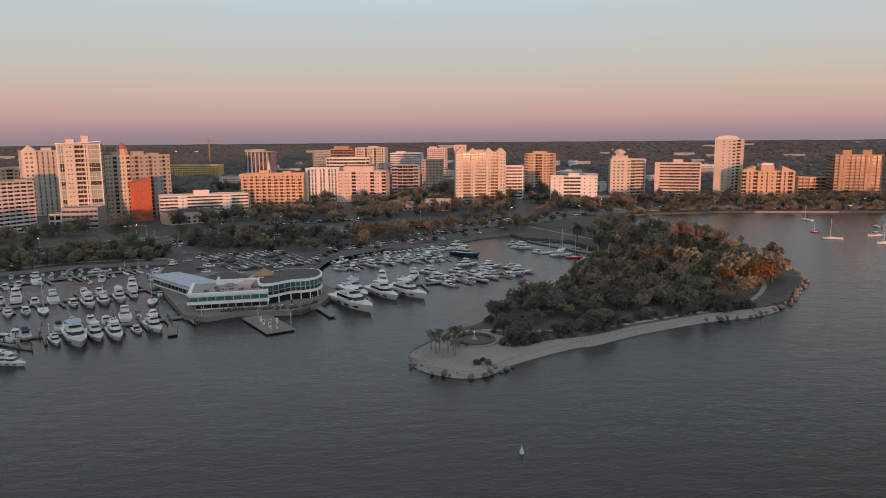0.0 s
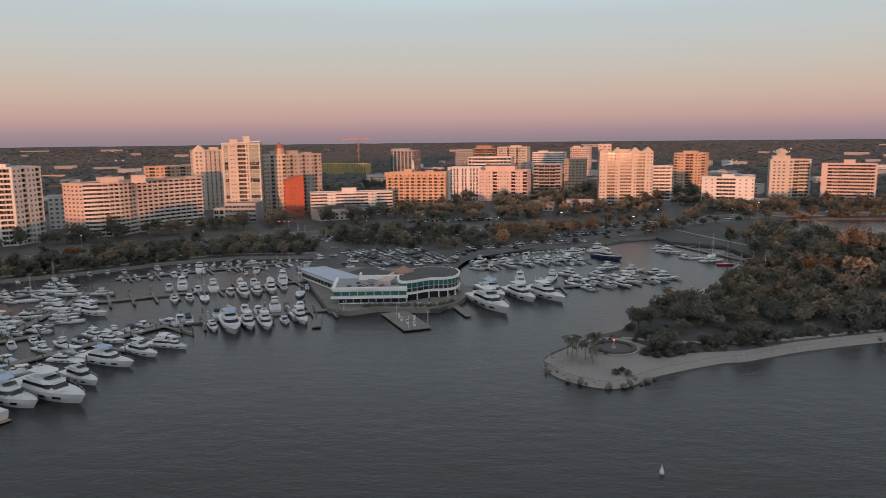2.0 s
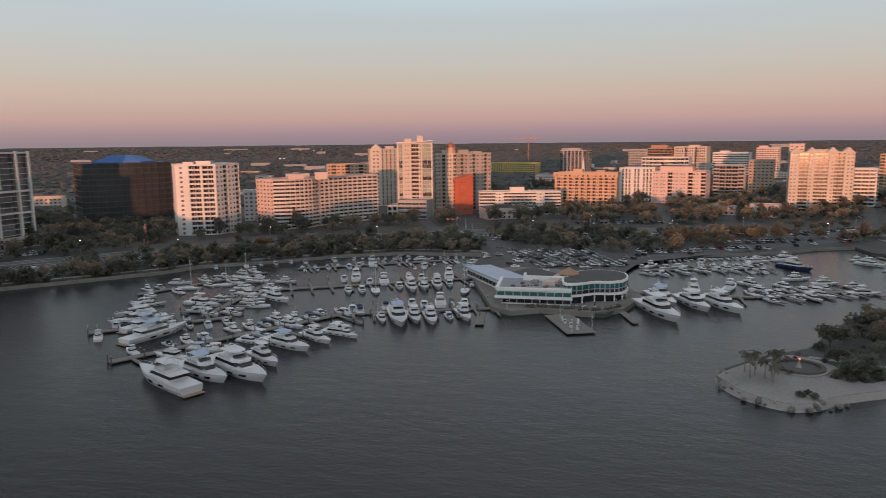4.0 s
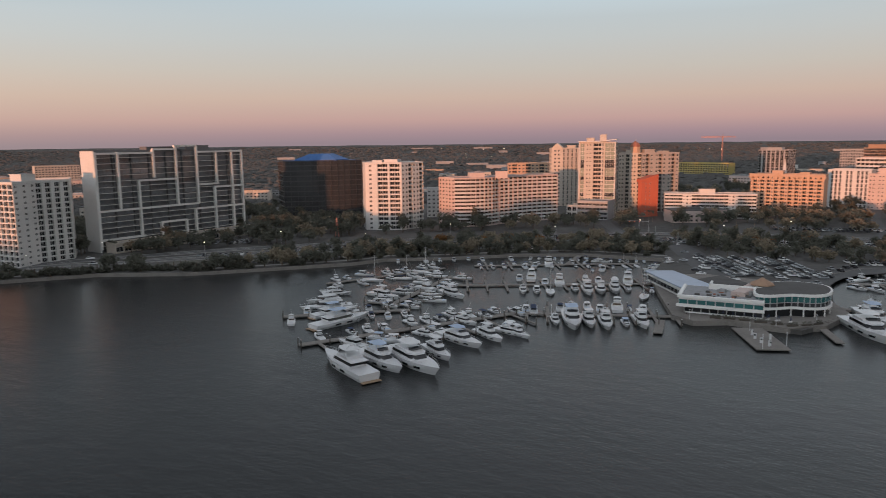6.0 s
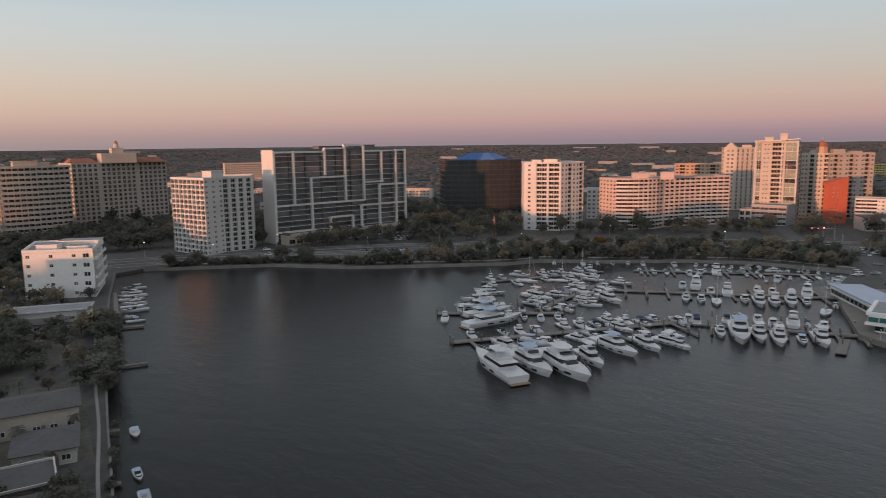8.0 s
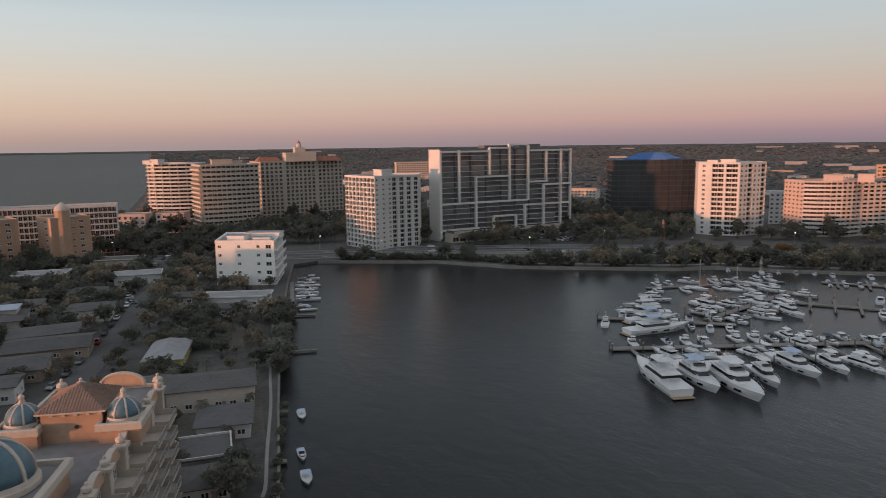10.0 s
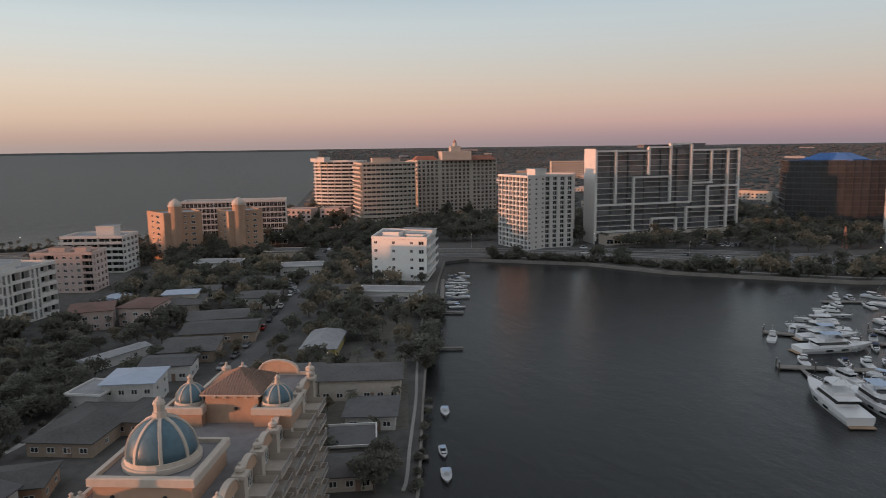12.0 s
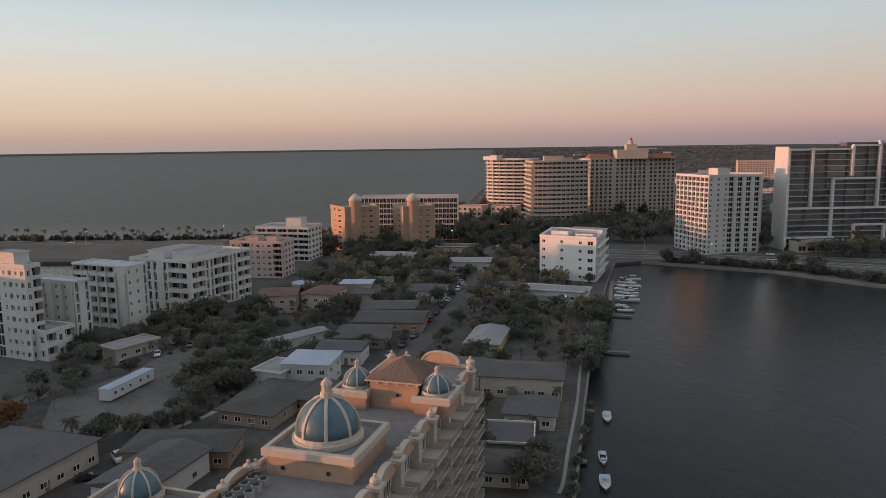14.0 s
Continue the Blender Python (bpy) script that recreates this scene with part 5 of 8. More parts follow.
# rooftop plant: rows of cooling units
unit = thing("cooling_unit", "grey rooftop cooling unit with a round fan grille", "cooling unit", (0, 0, 0), group="rooftop cooling units")
bm = bmesh.new()
box(bm, -0.5, 0.5, -0.5, 0.5, 0, 0.95)
part("casing", bm, GREY, unit)
bm = bmesh.new()
cyl(bm, 0, 0, 0.95, 1.02, 0.42, 0.42, 14)
part("fan_grille", bm, RUBBER, unit, "black round fan grille")
spots = [(u, v) for u in (-13.2, -11.6, -10, -8.4, -6.8, -5.2) for v in (-8.6, -7.0)] + [(33, -7), (35, -7), (33, -5)]
frame_m = pose(-85, -4, LAND_Z, 0, 0, 165.5)
for i, (u, v) in enumerate(spots):
    m = frame_m @ Matrix.Translation((u, -v, TOPZ + 0.12))
    if i:
        copy_thing(unit, m)
    else:
        unit.matrix_basis = m
FOOTPRINTS.append([tuple((frame_m @ Vector((u, -v, 0)))[:2]) for u, v in ((-24, -28), (47, -13), (47, 12), (-24, 12))])

# ---- the marina restaurant and its quay ----
bm = bmesh.new()
prism(bm, [(-131, 314), (-112, 279), (-93, 246), (-84, 242), (-75, 250), (-56, 251), (-47, 262), (-44, 285), (-52, 300), (-66, 330), (-110, 330)], -1.0, 1.9)
tagged(part("quay", bm, DOCK), "weathered grey quay around the marina restaurant", "quay", kind="structure")

cafe = thing("marina_restaurant", "white two-storey marina restaurant with teal ribbon windows and curved upper deck", "restaurant", (-80, 268, 1.9))
cafe.scale = (1, 1, 0.8)


def cafe_prism(name, poly, z0, z1, material, label=""):
    bm = bmesh.new()
    prism(bm, [(x + 80, y - 268) for x, y in poly], z0, z1)
    return part(name, bm, material, cafe, label)


def strip_glass(a, b, z0, z1, n, glass, out=0.12):
    """A ribbon of single panes between posts, along one wall."""
    a, b = Vector(a), Vector(b)
    u = (b - a).normalized()
    ang = math.degrees(math.atan2(u.y, u.x))
    w = (b - a).length / n
    for i in range(n):
        c = a + u * (w * (i + 0.5)) + Vector((u.y, -u.x)) * out
        share("window", window_mesh(w * 0.995, z1 - z0, RAIL, glass, 0), cafe, at=pose(c.x + 80, c.y - 268, z0, 0, 0, ang))


WEST = [(-91, 252), (-66, 258), (-70, 276), (-96, 270)]
cafe_prism("wall", WEST, 0, 3.4, PAINTED)
cafe_prism("upper_wall", [(x, y) for x, y in ((-92.5, 250.5), (-65.5, 257), (-70, 278), (-98, 271))], 3.4, 7.6, PAINTED)
strip_glass((-92.5, 250.5), (-65.5, 257), 4.3, 6.4, 9, GLASS_TEAL)
strip_glass((-98, 271), (-92.5, 250.5), 4.3, 6.4, 6, GLASS_TEAL)
strip_glass((-91, 252), (-66, 258), 0.6, 2.6, 9, GLASS)
cafe_prism("fascia", [(-93.2, 249.9), (-65, 256.6), (-65.4, 258.2), (-93.4, 251.6)], 3.0, 4.1, PAINTED)
cafe_prism("parapet", [(-93, 250), (-65.2, 256.6), (-65.5, 257.8), (-92.6, 251.2)], 7.0, 8.2, PAINTED)
cafe_prism("parapet", [(-93, 250), (-92, 251.4), (-97.4, 271), (-98.4, 271)], 7.0, 8.2, PAINTED)
cafe_prism("roof_deck", [(-92, 251.5), (-66, 258), (-70, 277), (-97, 270.5)], 7.6, 7.75, ROOF_LIGHT, "stained pale roof deck")
cafe_prism("roof_screen", [(-88, 268), (-70.5, 272), (-70.7, 272.8), (-88.2, 268.8)], 7.7, 10.2, PAINTED)
cafe_prism("roof_screen", [(-88, 268), (-87.2, 268), (-88.8, 275), (-89.6, 275)], 7.7, 10.2, PAINTED)
for x, y in ((-84, 257), (-80, 260), (-76, 259), (-72, 262), (-88, 256)):
    bm = bmesh.new()
    cyl(bm, x + 80, y - 268, 7.75, 8.3, 1.0, 0.9, 12)
    part("roof_vent", bm, ROOF_DARK, cafe, "dark round roof vent")
for x, y, w in ((-82, 265, 2.4), (-77, 266, 3.0), (-73, 267, 2.2)):
    bm = bmesh.new()
    box(bm, x + 80 - w / 2, x + 80 + w / 2, y - 269, y - 267, 7.75, 9.2)
    box(bm, x + 80 - w / 2 + 0.2, x + 80 + w / 2 - 0.2, y - 268.8, y - 267.2, 9.2, 9.35)
    part("roof_unit", bm, GREY, cafe, "grey roof air unit")
rng = random.Random(61)
for k in range(16):
    x, y = rng.uniform(-89, -71), rng.uniform(254, 266)
    if not inside(x, y, [(-90, 253), (-67, 259), (-71, 270), (-92, 267)]):
        continue
    bm = bmesh.new()
    w, d, hh = rng.uniform(0.5, 1.6), rng.uniform(0.5, 1.4), rng.uniform(0.3, 1.1)
    box(bm, x + 80 - w / 2, x + 80 + w / 2, y - 268 - d / 2, y - 268 + d / 2, 7.75, 7.75 + hh)
    part("roof_unit", bm, (GREY, TAN, ROOF_DARK, TILE_RED)[k % 4], cafe)
# the north-west arm under its white roof
cafe_prism("arm_wall", [(-94, 268), (-90, 282), (-118, 306), (-126, 300)], 0, 4.6, PAINTED)
cafe_prism("arm_roof", [(-93, 266.5), (-88.6, 282.5), (-117.5, 308), (-127.5, 300.5)], 4.6, 5.2, ROOF_WHITE, "white metal roof of the dining arm")
cafe_prism("arm_roof", [(-104, 294), (-88, 284), (-82, 300), (-98, 312)], 4.0, 4.5, ROOF_DARK, "dark flat roof behind the arm")
strip_glass((-125, 299), (-95, 268.6), 1.2, 3.4, 12, GLASS, 0.3)
# the curved east drum
EAST = [(-70, 262), (-65, 262), (-59.5, 268.5), (-54, 270.5), (-50, 275), (-50, 284), (-55, 292), (-67, 291), (-73, 278)]
EAST = smooth_line(EAST, 3, True)
cx, cy = sum(p[0] for p in EAST) / len(EAST), sum(p[1] for p in EAST) / len(EAST)


def grown(k):
    return [(cx + (x - cx) * k, cy + (y - cy) * k) for x, y in EAST]


cafe_prism("drum_floor", grown(1.03), 3.2, 4.3, PAINTED)
cafe_prism("drum_core", grown(0.9), 0, 3.2, GLASS, "dark glazed ground floor")
cafe_prism("drum_wall", grown(0.97), 4.6, 9.0, GREY)
cafe_prism("drum_parapet", grown(1.02), 8.8, 10.0, PAINTED, "white curved parapet band")
cafe_prism("drum_roof", grown(0.96), 9.9, 10.15, ROOF_DARK, "dark flat roof")
ring = grown(0.975)
for a, b in zip(ring, ring[1:] + ring[:1]):
    strip_glass(a, b, 4.3, 6.2, 1, GLASS, 0.05)
    strip_glass(a, b, 6.2, 8.8, 1, GLASS_TEAL, 0.05)
for k in range(0, len(EAST), 2):
    x, y = grown(0.98)[k]
    bm = bmesh.new()
    cyl(bm, x + 80, y - 268, 0, 3.2, 0.22, 0.22, 8)
    part("column", bm, PAINTED, cafe)
bm = bmesh.new()
rings = [[(8 + r * math.cos(6.2832 * i / 8), 10 + r * math.sin(6.2832 * i / 8), z) for i in range(8)] for r, z in ((4.4, 10.3), (4.2, 10.8), (1.2, 12.8), (0.2, 13.6))]
loft(bm, rings)
part("skylight", bm, BROWN, cafe, "octagonal tan skylight roof")
bm = bmesh.new()
prism(bm, [(2.2, -7), (6.8, -6), (7, 10), (2.6, 12)], 3.2, 9.6)
# pink on this white block paints in the low sun on it
part("stair_block", bm, PINK, cafe, "white stair block between the wings")
FOOTPRINTS.append([(-128, 300), (-92, 249), (-46, 262), (-46, 300), (-100, 312)])

# outdoor terrace: rail, posts with lamps, tables
terrace = thing("terrace_railing", "dark terrace railing along the quay edge", "railing", (0, 0, 1.9))
line = smooth_line([(-80, 248), (-72, 251.5), (-56, 253), (-50, 258), (-46, 268)], 3)
for a, b in zip(line, line[1:]):
    bm = bmesh.new()
    for z in (0.5, 1.0):
        bar(bm, (*a, z), (*b, z), 0.05)
    bar(bm, (*a, 0), (*a, 1.05), 0.06)
    part("rail_panel", bm, PILE, terrace)
table = thing("terrace_table", "small terrace table with a closed umbrella", "table", (0, 0, 0), group="terrace tables")
bm = bmesh.new()
cyl(bm, 0, 0, 0.68, 0.75, 0.6, 0.6, 12)
part("tabletop", bm, WHITE, table)
bm = bmesh.new()
cyl(bm, 0, 0, 0, 2.3, 0.05, 0.04, 6)
cyl(bm, 0, 0, 1.4, 2.5, 0.22, 0.05, 8)
part("umbrella", bm, CANVAS_DARK, table, "closed dark umbrella")
rng = random.Random(5)
k = 0
for x in (-78, -74.5, -71, -67.5, -64, -60.5, -57):
    for y in (253.6, 256.2):
        y2 = y + (x + 80) * 0.12
        if not inside(x, y2, WEST):
            m = pose(x + rng.uniform(-.4, .4), y2 - 1.2 * (k % 2), 1.9)
            if k:
                copy_thing(table, m)
            else:
                table.matrix_basis = m
            k += 1

for k, (x, y) in enumerate(((-79, 249.6), (-75, 251.6), (-70, 252.4), (-65, 252.8), (-60, 253.2), (-55.5, 254.4), (-52, 258), (-49.4, 262))):
    planter = thing("planter", "dark planter box with low clipped greenery on the terrace", "planter", (x, y, 1.9), k * 9, group="terrace planters")
    bm = bmesh.new()
    box(bm, -1.9, 1.9, -0.35, 0.35, 0, 0.55)
    part("box", bm, PILE, planter)
    rng = random.Random(k)
    bm = bmesh.new()
    for _ in range(26):
        c = Vector((rng.uniform(-1.8, 1.8), rng.uniform(-0.3, 0.3), rng.uniform(0.6, 1.3)))
        d = Vector((rng.gauss(0, 1), rng.gauss(0, 1), rng.gauss(0, 1))).normalized() * 0.35
        e = d.orthogonal().normalized() * 0.25
        bm.faces.new([bm.verts.new(c + q) for q in (d, e, -d, -e)])
    part("greenery", bm, LEAF, planter)

# ---- houses of the point ----
def gable_house(x, y, w, d, ang, h=3.4, rise=1.8, wall=None, roof=None, hip=True, label="low house with a weathered shingle roof", windows=3, flat_roof=False, lit=False):
    """A house whose front edge centre is at x, y; ang as in rect()."""
    wall, roof = wall or CREAM, roof or SHINGLE
    HOUSE_SPOTS.append((x - math.sin(radians(ang)) * d / 2, y + math.cos(radians(ang)) * d / 2, max(w, d) * 0.55))
    t = thing("house", label, "house", (x, y, LAND_Z), ang)
    bm = bmesh.new()
    box(bm, -w / 2, w / 2, 0, d, 0, h)
    part("wall", bm, wall, t)
    bm = bmesh.new()
    o = 0.7
    a, b, c, e = -w / 2 - o, w / 2 + o, -o, d + o
    if flat_roof:
        box(bm, a, b, c, e, h, h + 0.35)
        rim = bmesh.new()
        loft(rim, [[(a + k, c + k, z), (b - k, c + k, z), (b - k, e - k, z), (a + k, e - k, z)] for k, z in ((0, h + 0.35), (0, h + 0.8), (0.3, h + 0.8), (0.3, h + 0.36))], cap=False)
        part("parapet", rim, wall, t)
    else:
        eave = [bm.verts.new(p) for p in ((a, c, h - 0.14), (b, c, h - 0.14), (b, e, h - 0.14), (a, e, h - 0.14))]
        lo = [bm.verts.new(p) for p in ((a, c, h + 0.07), (b, c, h + 0.07), (b, e, h + 0.07), (a, e, h + 0.07))]
        long_x = (b - a) >= (e - c)
        k = min(b - a, e - c) / 2 if hip else 0.0
        if long_x:
            r = [bm.verts.new((a + k, (c + e) / 2, h + rise)), bm.verts.new((b - k, (c + e) / 2, h + rise))]
            fs = ((lo[0], lo[1], r[1], r[0]), (lo[1], lo[2], r[1]), (lo[2], lo[3], r[0], r[1]), (lo[3], lo[0], r[0]))
        else:
            r = [bm.verts.new(((a + b) / 2, c + k, h + rise)), bm.verts.new(((a + b) / 2, e - k, h + rise))]
            fs = ((lo[0], lo[1], r[0]), (lo[1], lo[2], r[1], r[0]), (lo[2], lo[3], r[1]), (lo[3], lo[0], r[0], r[1]))
        for f in fs:
            bm.faces.new(f)
        for i in range(4):
            bm.faces.new((eave[i], eave[(i + 1) % 4], lo[(i + 1) % 4], lo[i]))
        bm.faces.new(eave[::-1])
    part("roof", bm, roof, t)
    levels = max(1, int(h / 2.9))
    for j in range(levels):
        for i in range(windows):
            xx = -w / 2 + w * (i + 0.5) / windows
            share("window", window_mesh(min(1.8, w / windows * 0.5), 1.3, FRAME, GLASS, 1), t, at=pose(xx, -0.04, 0.9 + 2.9 * j))
        for i in range(2):
            share("window", window_mesh(1.3, 1.2, FRAME, GLASS, 1), t, at=pose(w / 2 + 0.04, d * (i + 0.5) / 2, 0.9 + 2.9 * j, 0, 0, 90))
    bm = bmesh.new()
    box(bm, w * 0.12, w * 0.12 + 1.0, -0.1, 0.05, 0, 2.1)
    part("door", bm, TILE_BROWN, t)
    if lit:
        bm = bmesh.new()
        box(bm, w * 0.12 + 1.3, w * 0.12 + 1.55, -0.25, -0.05, 2.1, 2.35)
        part("porch_lamp", bm, LIT, t, "small glowing porch lamp")
    return t


GREY_R, PALE_R = ROOF_GREY, ROOF_LIGHT
# the row along the water behind the domed house
gable_house(-170, 25, 20, 13, 81, 5.4, 1.5, CREAM, SHINGLE, True, "two-storey waterfront apartment house with a grey roof", 6)
gable_house(-176, 8, 14, 11, 81, 5.4, 1.4, CREAM, SHINGLE, True, "grey-roofed wing of the waterfront apartment house", 4)
gable_house(-151, 25.5, 11, 12, 79, 3.4, 1.2, WHITE, ROOF_GREY, True, "low cottage with a grey hip roof near the seawall", 3)
gable_house(-136, 20, 9.5, 10, 84, 3.1, 0.0, WHITE, ROOF_GREY, True, "low flat-roofed cottage with a roof terrace", 3, True)
gable_house(-124, 19, 9, 9, 84, 3.1, 1.0, CREAM, SHINGLE, True, "low cottage beside the domed apartment house", 3)
gable_house(-207, 16, 10, 21, 78, 3.4, 2.2, YELLOW, ROOF_LIGHT, True, "long cottage with a pale metal hip roof and a lit porch", 3, False, True)
gable_house(-280, 46, 25, 10, 71, 3.8, 0.0, WHITE, ROOF_LIGHT, True, "low white annex in front of the condominium", 7, True, True)
gable_house(-266, 40, 18, 9, 75, 3.2, 0.9, CREAM, SHINGLE, True, "low house among trees by the water", 3)
gable_house(-294, 30, 14, 10, 75, 3.2, 1.0, CREAM, SHINGLE, True, "low shingle house among trees", 3)
# blocks between the two streets
gable_house(-177, -30, 12, 12, 84, 6.6, 1.3, WHITE, ROOF_WHITE, True, "white two-storey house with a pale blue metal roof", 4)
gable_house(-176, -39.5, 8, 10, 70, 4.6, 0.0, WHITE, ROOF_LIGHT, True, "white house wing with a roof terrace", 2, True)
gable_house(-152, -38, 14, 22, 74, 3.3, 1.5, TAN, ROOF_DARK, True, "low house with a broad dark shingle roof", 4)
gable_house(-160, -25, 10, 14, 74, 3.3, 1.3, TAN, ROOF_DARK, True, "dark-roofed house wing beside the lane", 3)
gable_house(-131, -45, 21, 10, 91, 3.6, 1.3, BROWN, ROOF_DARK, True, "long brown house with a deep dark porch", 5)
gable_house(-114, -48, 11, 18, 74, 4.6, 1.4, WHITE, ROOF_GREY, False, "long apartment house with a grey gabled roof and gallery", 5)
gable_house(-117, -66, 34, 22, 165, 5.0, 1.1, CREAM, ROOF_GREY, True, "broad cream apartment house with a grey roof", 9)
gable_house(-213, -22, 16, 16, 87, 3.5, 1.5, TAN, SHINGLE, True, "low house with a worn grey shingle roof", 3)
gable_house(-197, -25, 13, 10, 85, 4.4, 0.9, WHITE, ROOF_GREY, False, "white house with a low pale roof", 3)
gable_house(-233, -15, 23, 17, 86, 3.4, 1.5, TAN, SHINGLE, False, "long low house with a worn roof", 4)
gable_house(-253, -17, 20, 14, 92, 3.3, 1.4, TAN, SHINGLE, False, "low house with a long grey roof", 4)
gable_house(-211, -49, 5, 20, 50, 3.0, 0.8, WHITE, ROOF_LIGHT, False, "long pale carport roof", 1)
gable_house(-260, -60, 14, 16, 100, 6.8, 1.6, PINK, TILE_DULL, True, "two-storey pink apartment house with a dull red tile roof", 4)
gable_house(-263, -46, 12, 16, 76, 6.8, 1.6, PINK, TILE_DULL, True, "pink apartment wing with a dull red tile roof", 3)
gable_house(-274, -34, 16, 20, 88, 4.5, 1.4, CREAM, SHINGLE, True, "two-storey house with a shingle roof and balcony", 4)
gable_house(-282, -34, 12, 9, 88, 7.0, 0.6, CREAM, ROOF_WHITE, True, "upper storey house with a white metal roof", 3)
gable_house(-280, -6, 15, 14, 82, 4.4, 1.4, WHITE, SHINGLE, True, "small white house with a porch and lean-to", 3)
gable_house(-304, -30, 14, 12, 85, 3.6, 1.4, CREAM, SHINGLE, True, "small cream house among trees", 3)
gable_house(-320, -8, 14, 11, 85, 3.6, 1.6, WHITE, SHINGLE, True, "small white house by the lane", 3)
gable_house(-206, -88, 14, 7, 150, 3.4, 0.0, CREAM, PALE_R, True, "flat-roofed entrance pavilion beside the canal condominiums", 3, True)
gable_house(-296, -62, 8, 10, 80, 3.4, 0.9, WHITE, ROOF_WHITE, False, "small pavilion with a pale blue roof", 2)
gable_house(-350, 12, 20, 12, 85, 4, 0.0, WHITE, PALE_R, True, "low flat-roofed white shop", 4, True)
gable_house(-396, 4, 22, 12, 80, 5, 0.0, CREAM, ROOF_GREY, True, "low flat-roofed shop by the road", 5, True)
gable_house(-372, -30, 22, 12, 80, 4, 0.0, WHITE, PALE_R, True, "low white roadside shop building", 5, True)
# site office trailer on the sandy lot
trailer = thing("site_trailer", "long white site office trailer on a sandy lot", "trailer", (-175, -76, LAND_Z), 348)
bm = bmesh.new()
box(bm, -8.5, 8.5, -1.6, 1.6, 0.5, 3.3)
body = part("body", bm, GEL, trailer)
bm = bmesh.new()
box(bm, -8.6, 8.6, -1.7, 1.7, 3.3, 3.5)
part("roof", bm, ROOF_WHITE, trailer)
for x in (-6, -3, 1, 4, 6.5):
    share("window", window_mesh(0.9, 0.9, FRAME, GLASS, 0), trailer, at=pose(x, 1.65, 1.6, 0, 0, 180))
for x in (-5, 5):
    bm = bmesh.new()
    box(bm, x - 1, x + 1, -1.2, 1.2, 0, 0.5)
    part("wheel_set", bm, RUBBER, trailer)
HOUSE_SPOTS.extend(((-175, -76, 12), (-158, -74, 12), (-166, -66, 7), (-186, -71, 9), (-200, -74, 6)))

# ---- boats: each kind is built once, bow towards +y, waterline at z = 0 ----
def hull_rings(L, B, free, bow=1.25, n=11, rake=0.10):
    """Sections of a hull from stern to bow: chine, side and deck edge."""
    rings = []
    for i in range(n):
        t = i / (n - 1)
        y = -L / 2 + L * t
        w = B / 2 * (0.93 + 0.07 * min(1, t * 4)) * (1 - max(0, (t - 0.45) / 0.55) ** 2.2) + 0.02
        deck = free * (1 + (bow - 1) * t ** 2)
        yk = y - L * rake * max(0, t - 0.6) / 0.4
        rings.append([(-w, y, deck), (-w * 0.97, (y + yk) / 2, deck * 0.5), (-w * 0.80, yk, 0.05), (-w * 0.5, yk, -0.35), (w * 0.5, yk, -0.35), (w * 0.80, yk, 0.05), (w * 0.97, (y + yk) / 2, deck * 0.5), (w, y, deck)])
    return rings


def house_rings(w0, w1, y0, y1, z0, z1, front=0.9, back=0.2, tum=0.12):
    """A superstructure block with raked front, tumblehome sides and rounded plan at the bow end."""
    a = [(-w0 / 2, y0, z0), (w0 / 2, y0, z0), (w0 / 2, y1 - w0 * 0.35, z0), (w0 * 0.28, y1, z0), (-w0 * 0.28, y1, z0), (-w0 / 2, y1 - w0 * 0.35, z0)]
    k = 1 - tum
    b = [(-w1 * k / 2, y0 + back, z1), (w1 * k / 2, y0 + back, z1), (w1 * k / 2, y1 - w0 * 0.35 - front, z1), (w1 * 0.26, y1 - front, z1), (-w1 * 0.26, y1 - front, z1), (-w1 * k / 2, y1 - w0 * 0.35 - front, z1)]
    return [a, b]


def band(rings, lo, hi, out=0.04):
    """A glass band between two heights of a house, slightly proud."""
    a, b = rings
    res = []
    for t in (lo, hi):
        ring = []
        for p, q in zip(a, b):
            v = Vector(p).lerp(Vector(q), t)
            flat_v = Vector((v.x, v.y - (a[0][1] + a[3][1]) / 2, 0)).normalized() * out
            ring.append(tuple(v + flat_v))
        res.append(ring)
    return res


def rails(bm, rings, z_up=0.75, first=5, r=0.03):
    for side in (0, 7):
        pts = [Vector(ring[side]) * 1.0 for ring in rings[first:]]
        for p, q in zip(pts, pts[1:]):
            bar(bm, p + Vector((0, 0, z_up)), q + Vector((0, 0, z_up)), r)
            bar(bm, p, p + Vector((0, 0, z_up)), r)


def deck_part(parent, rings, material=GEL, sink=0.12):
    bm = bmesh.new()
    vs = [(bm.verts.new((r[0][0] * 0.96, r[0][1], r[0][2] - sink)), bm.verts.new((r[7][0] * 0.96, r[7][1], r[7][2] - sink))) for r in rings]
    for (a, b), (c, d) in zip(vs, vs[1:]):
        bm.faces.new((a, b, d, c))
    part("deck", bm, material, parent)


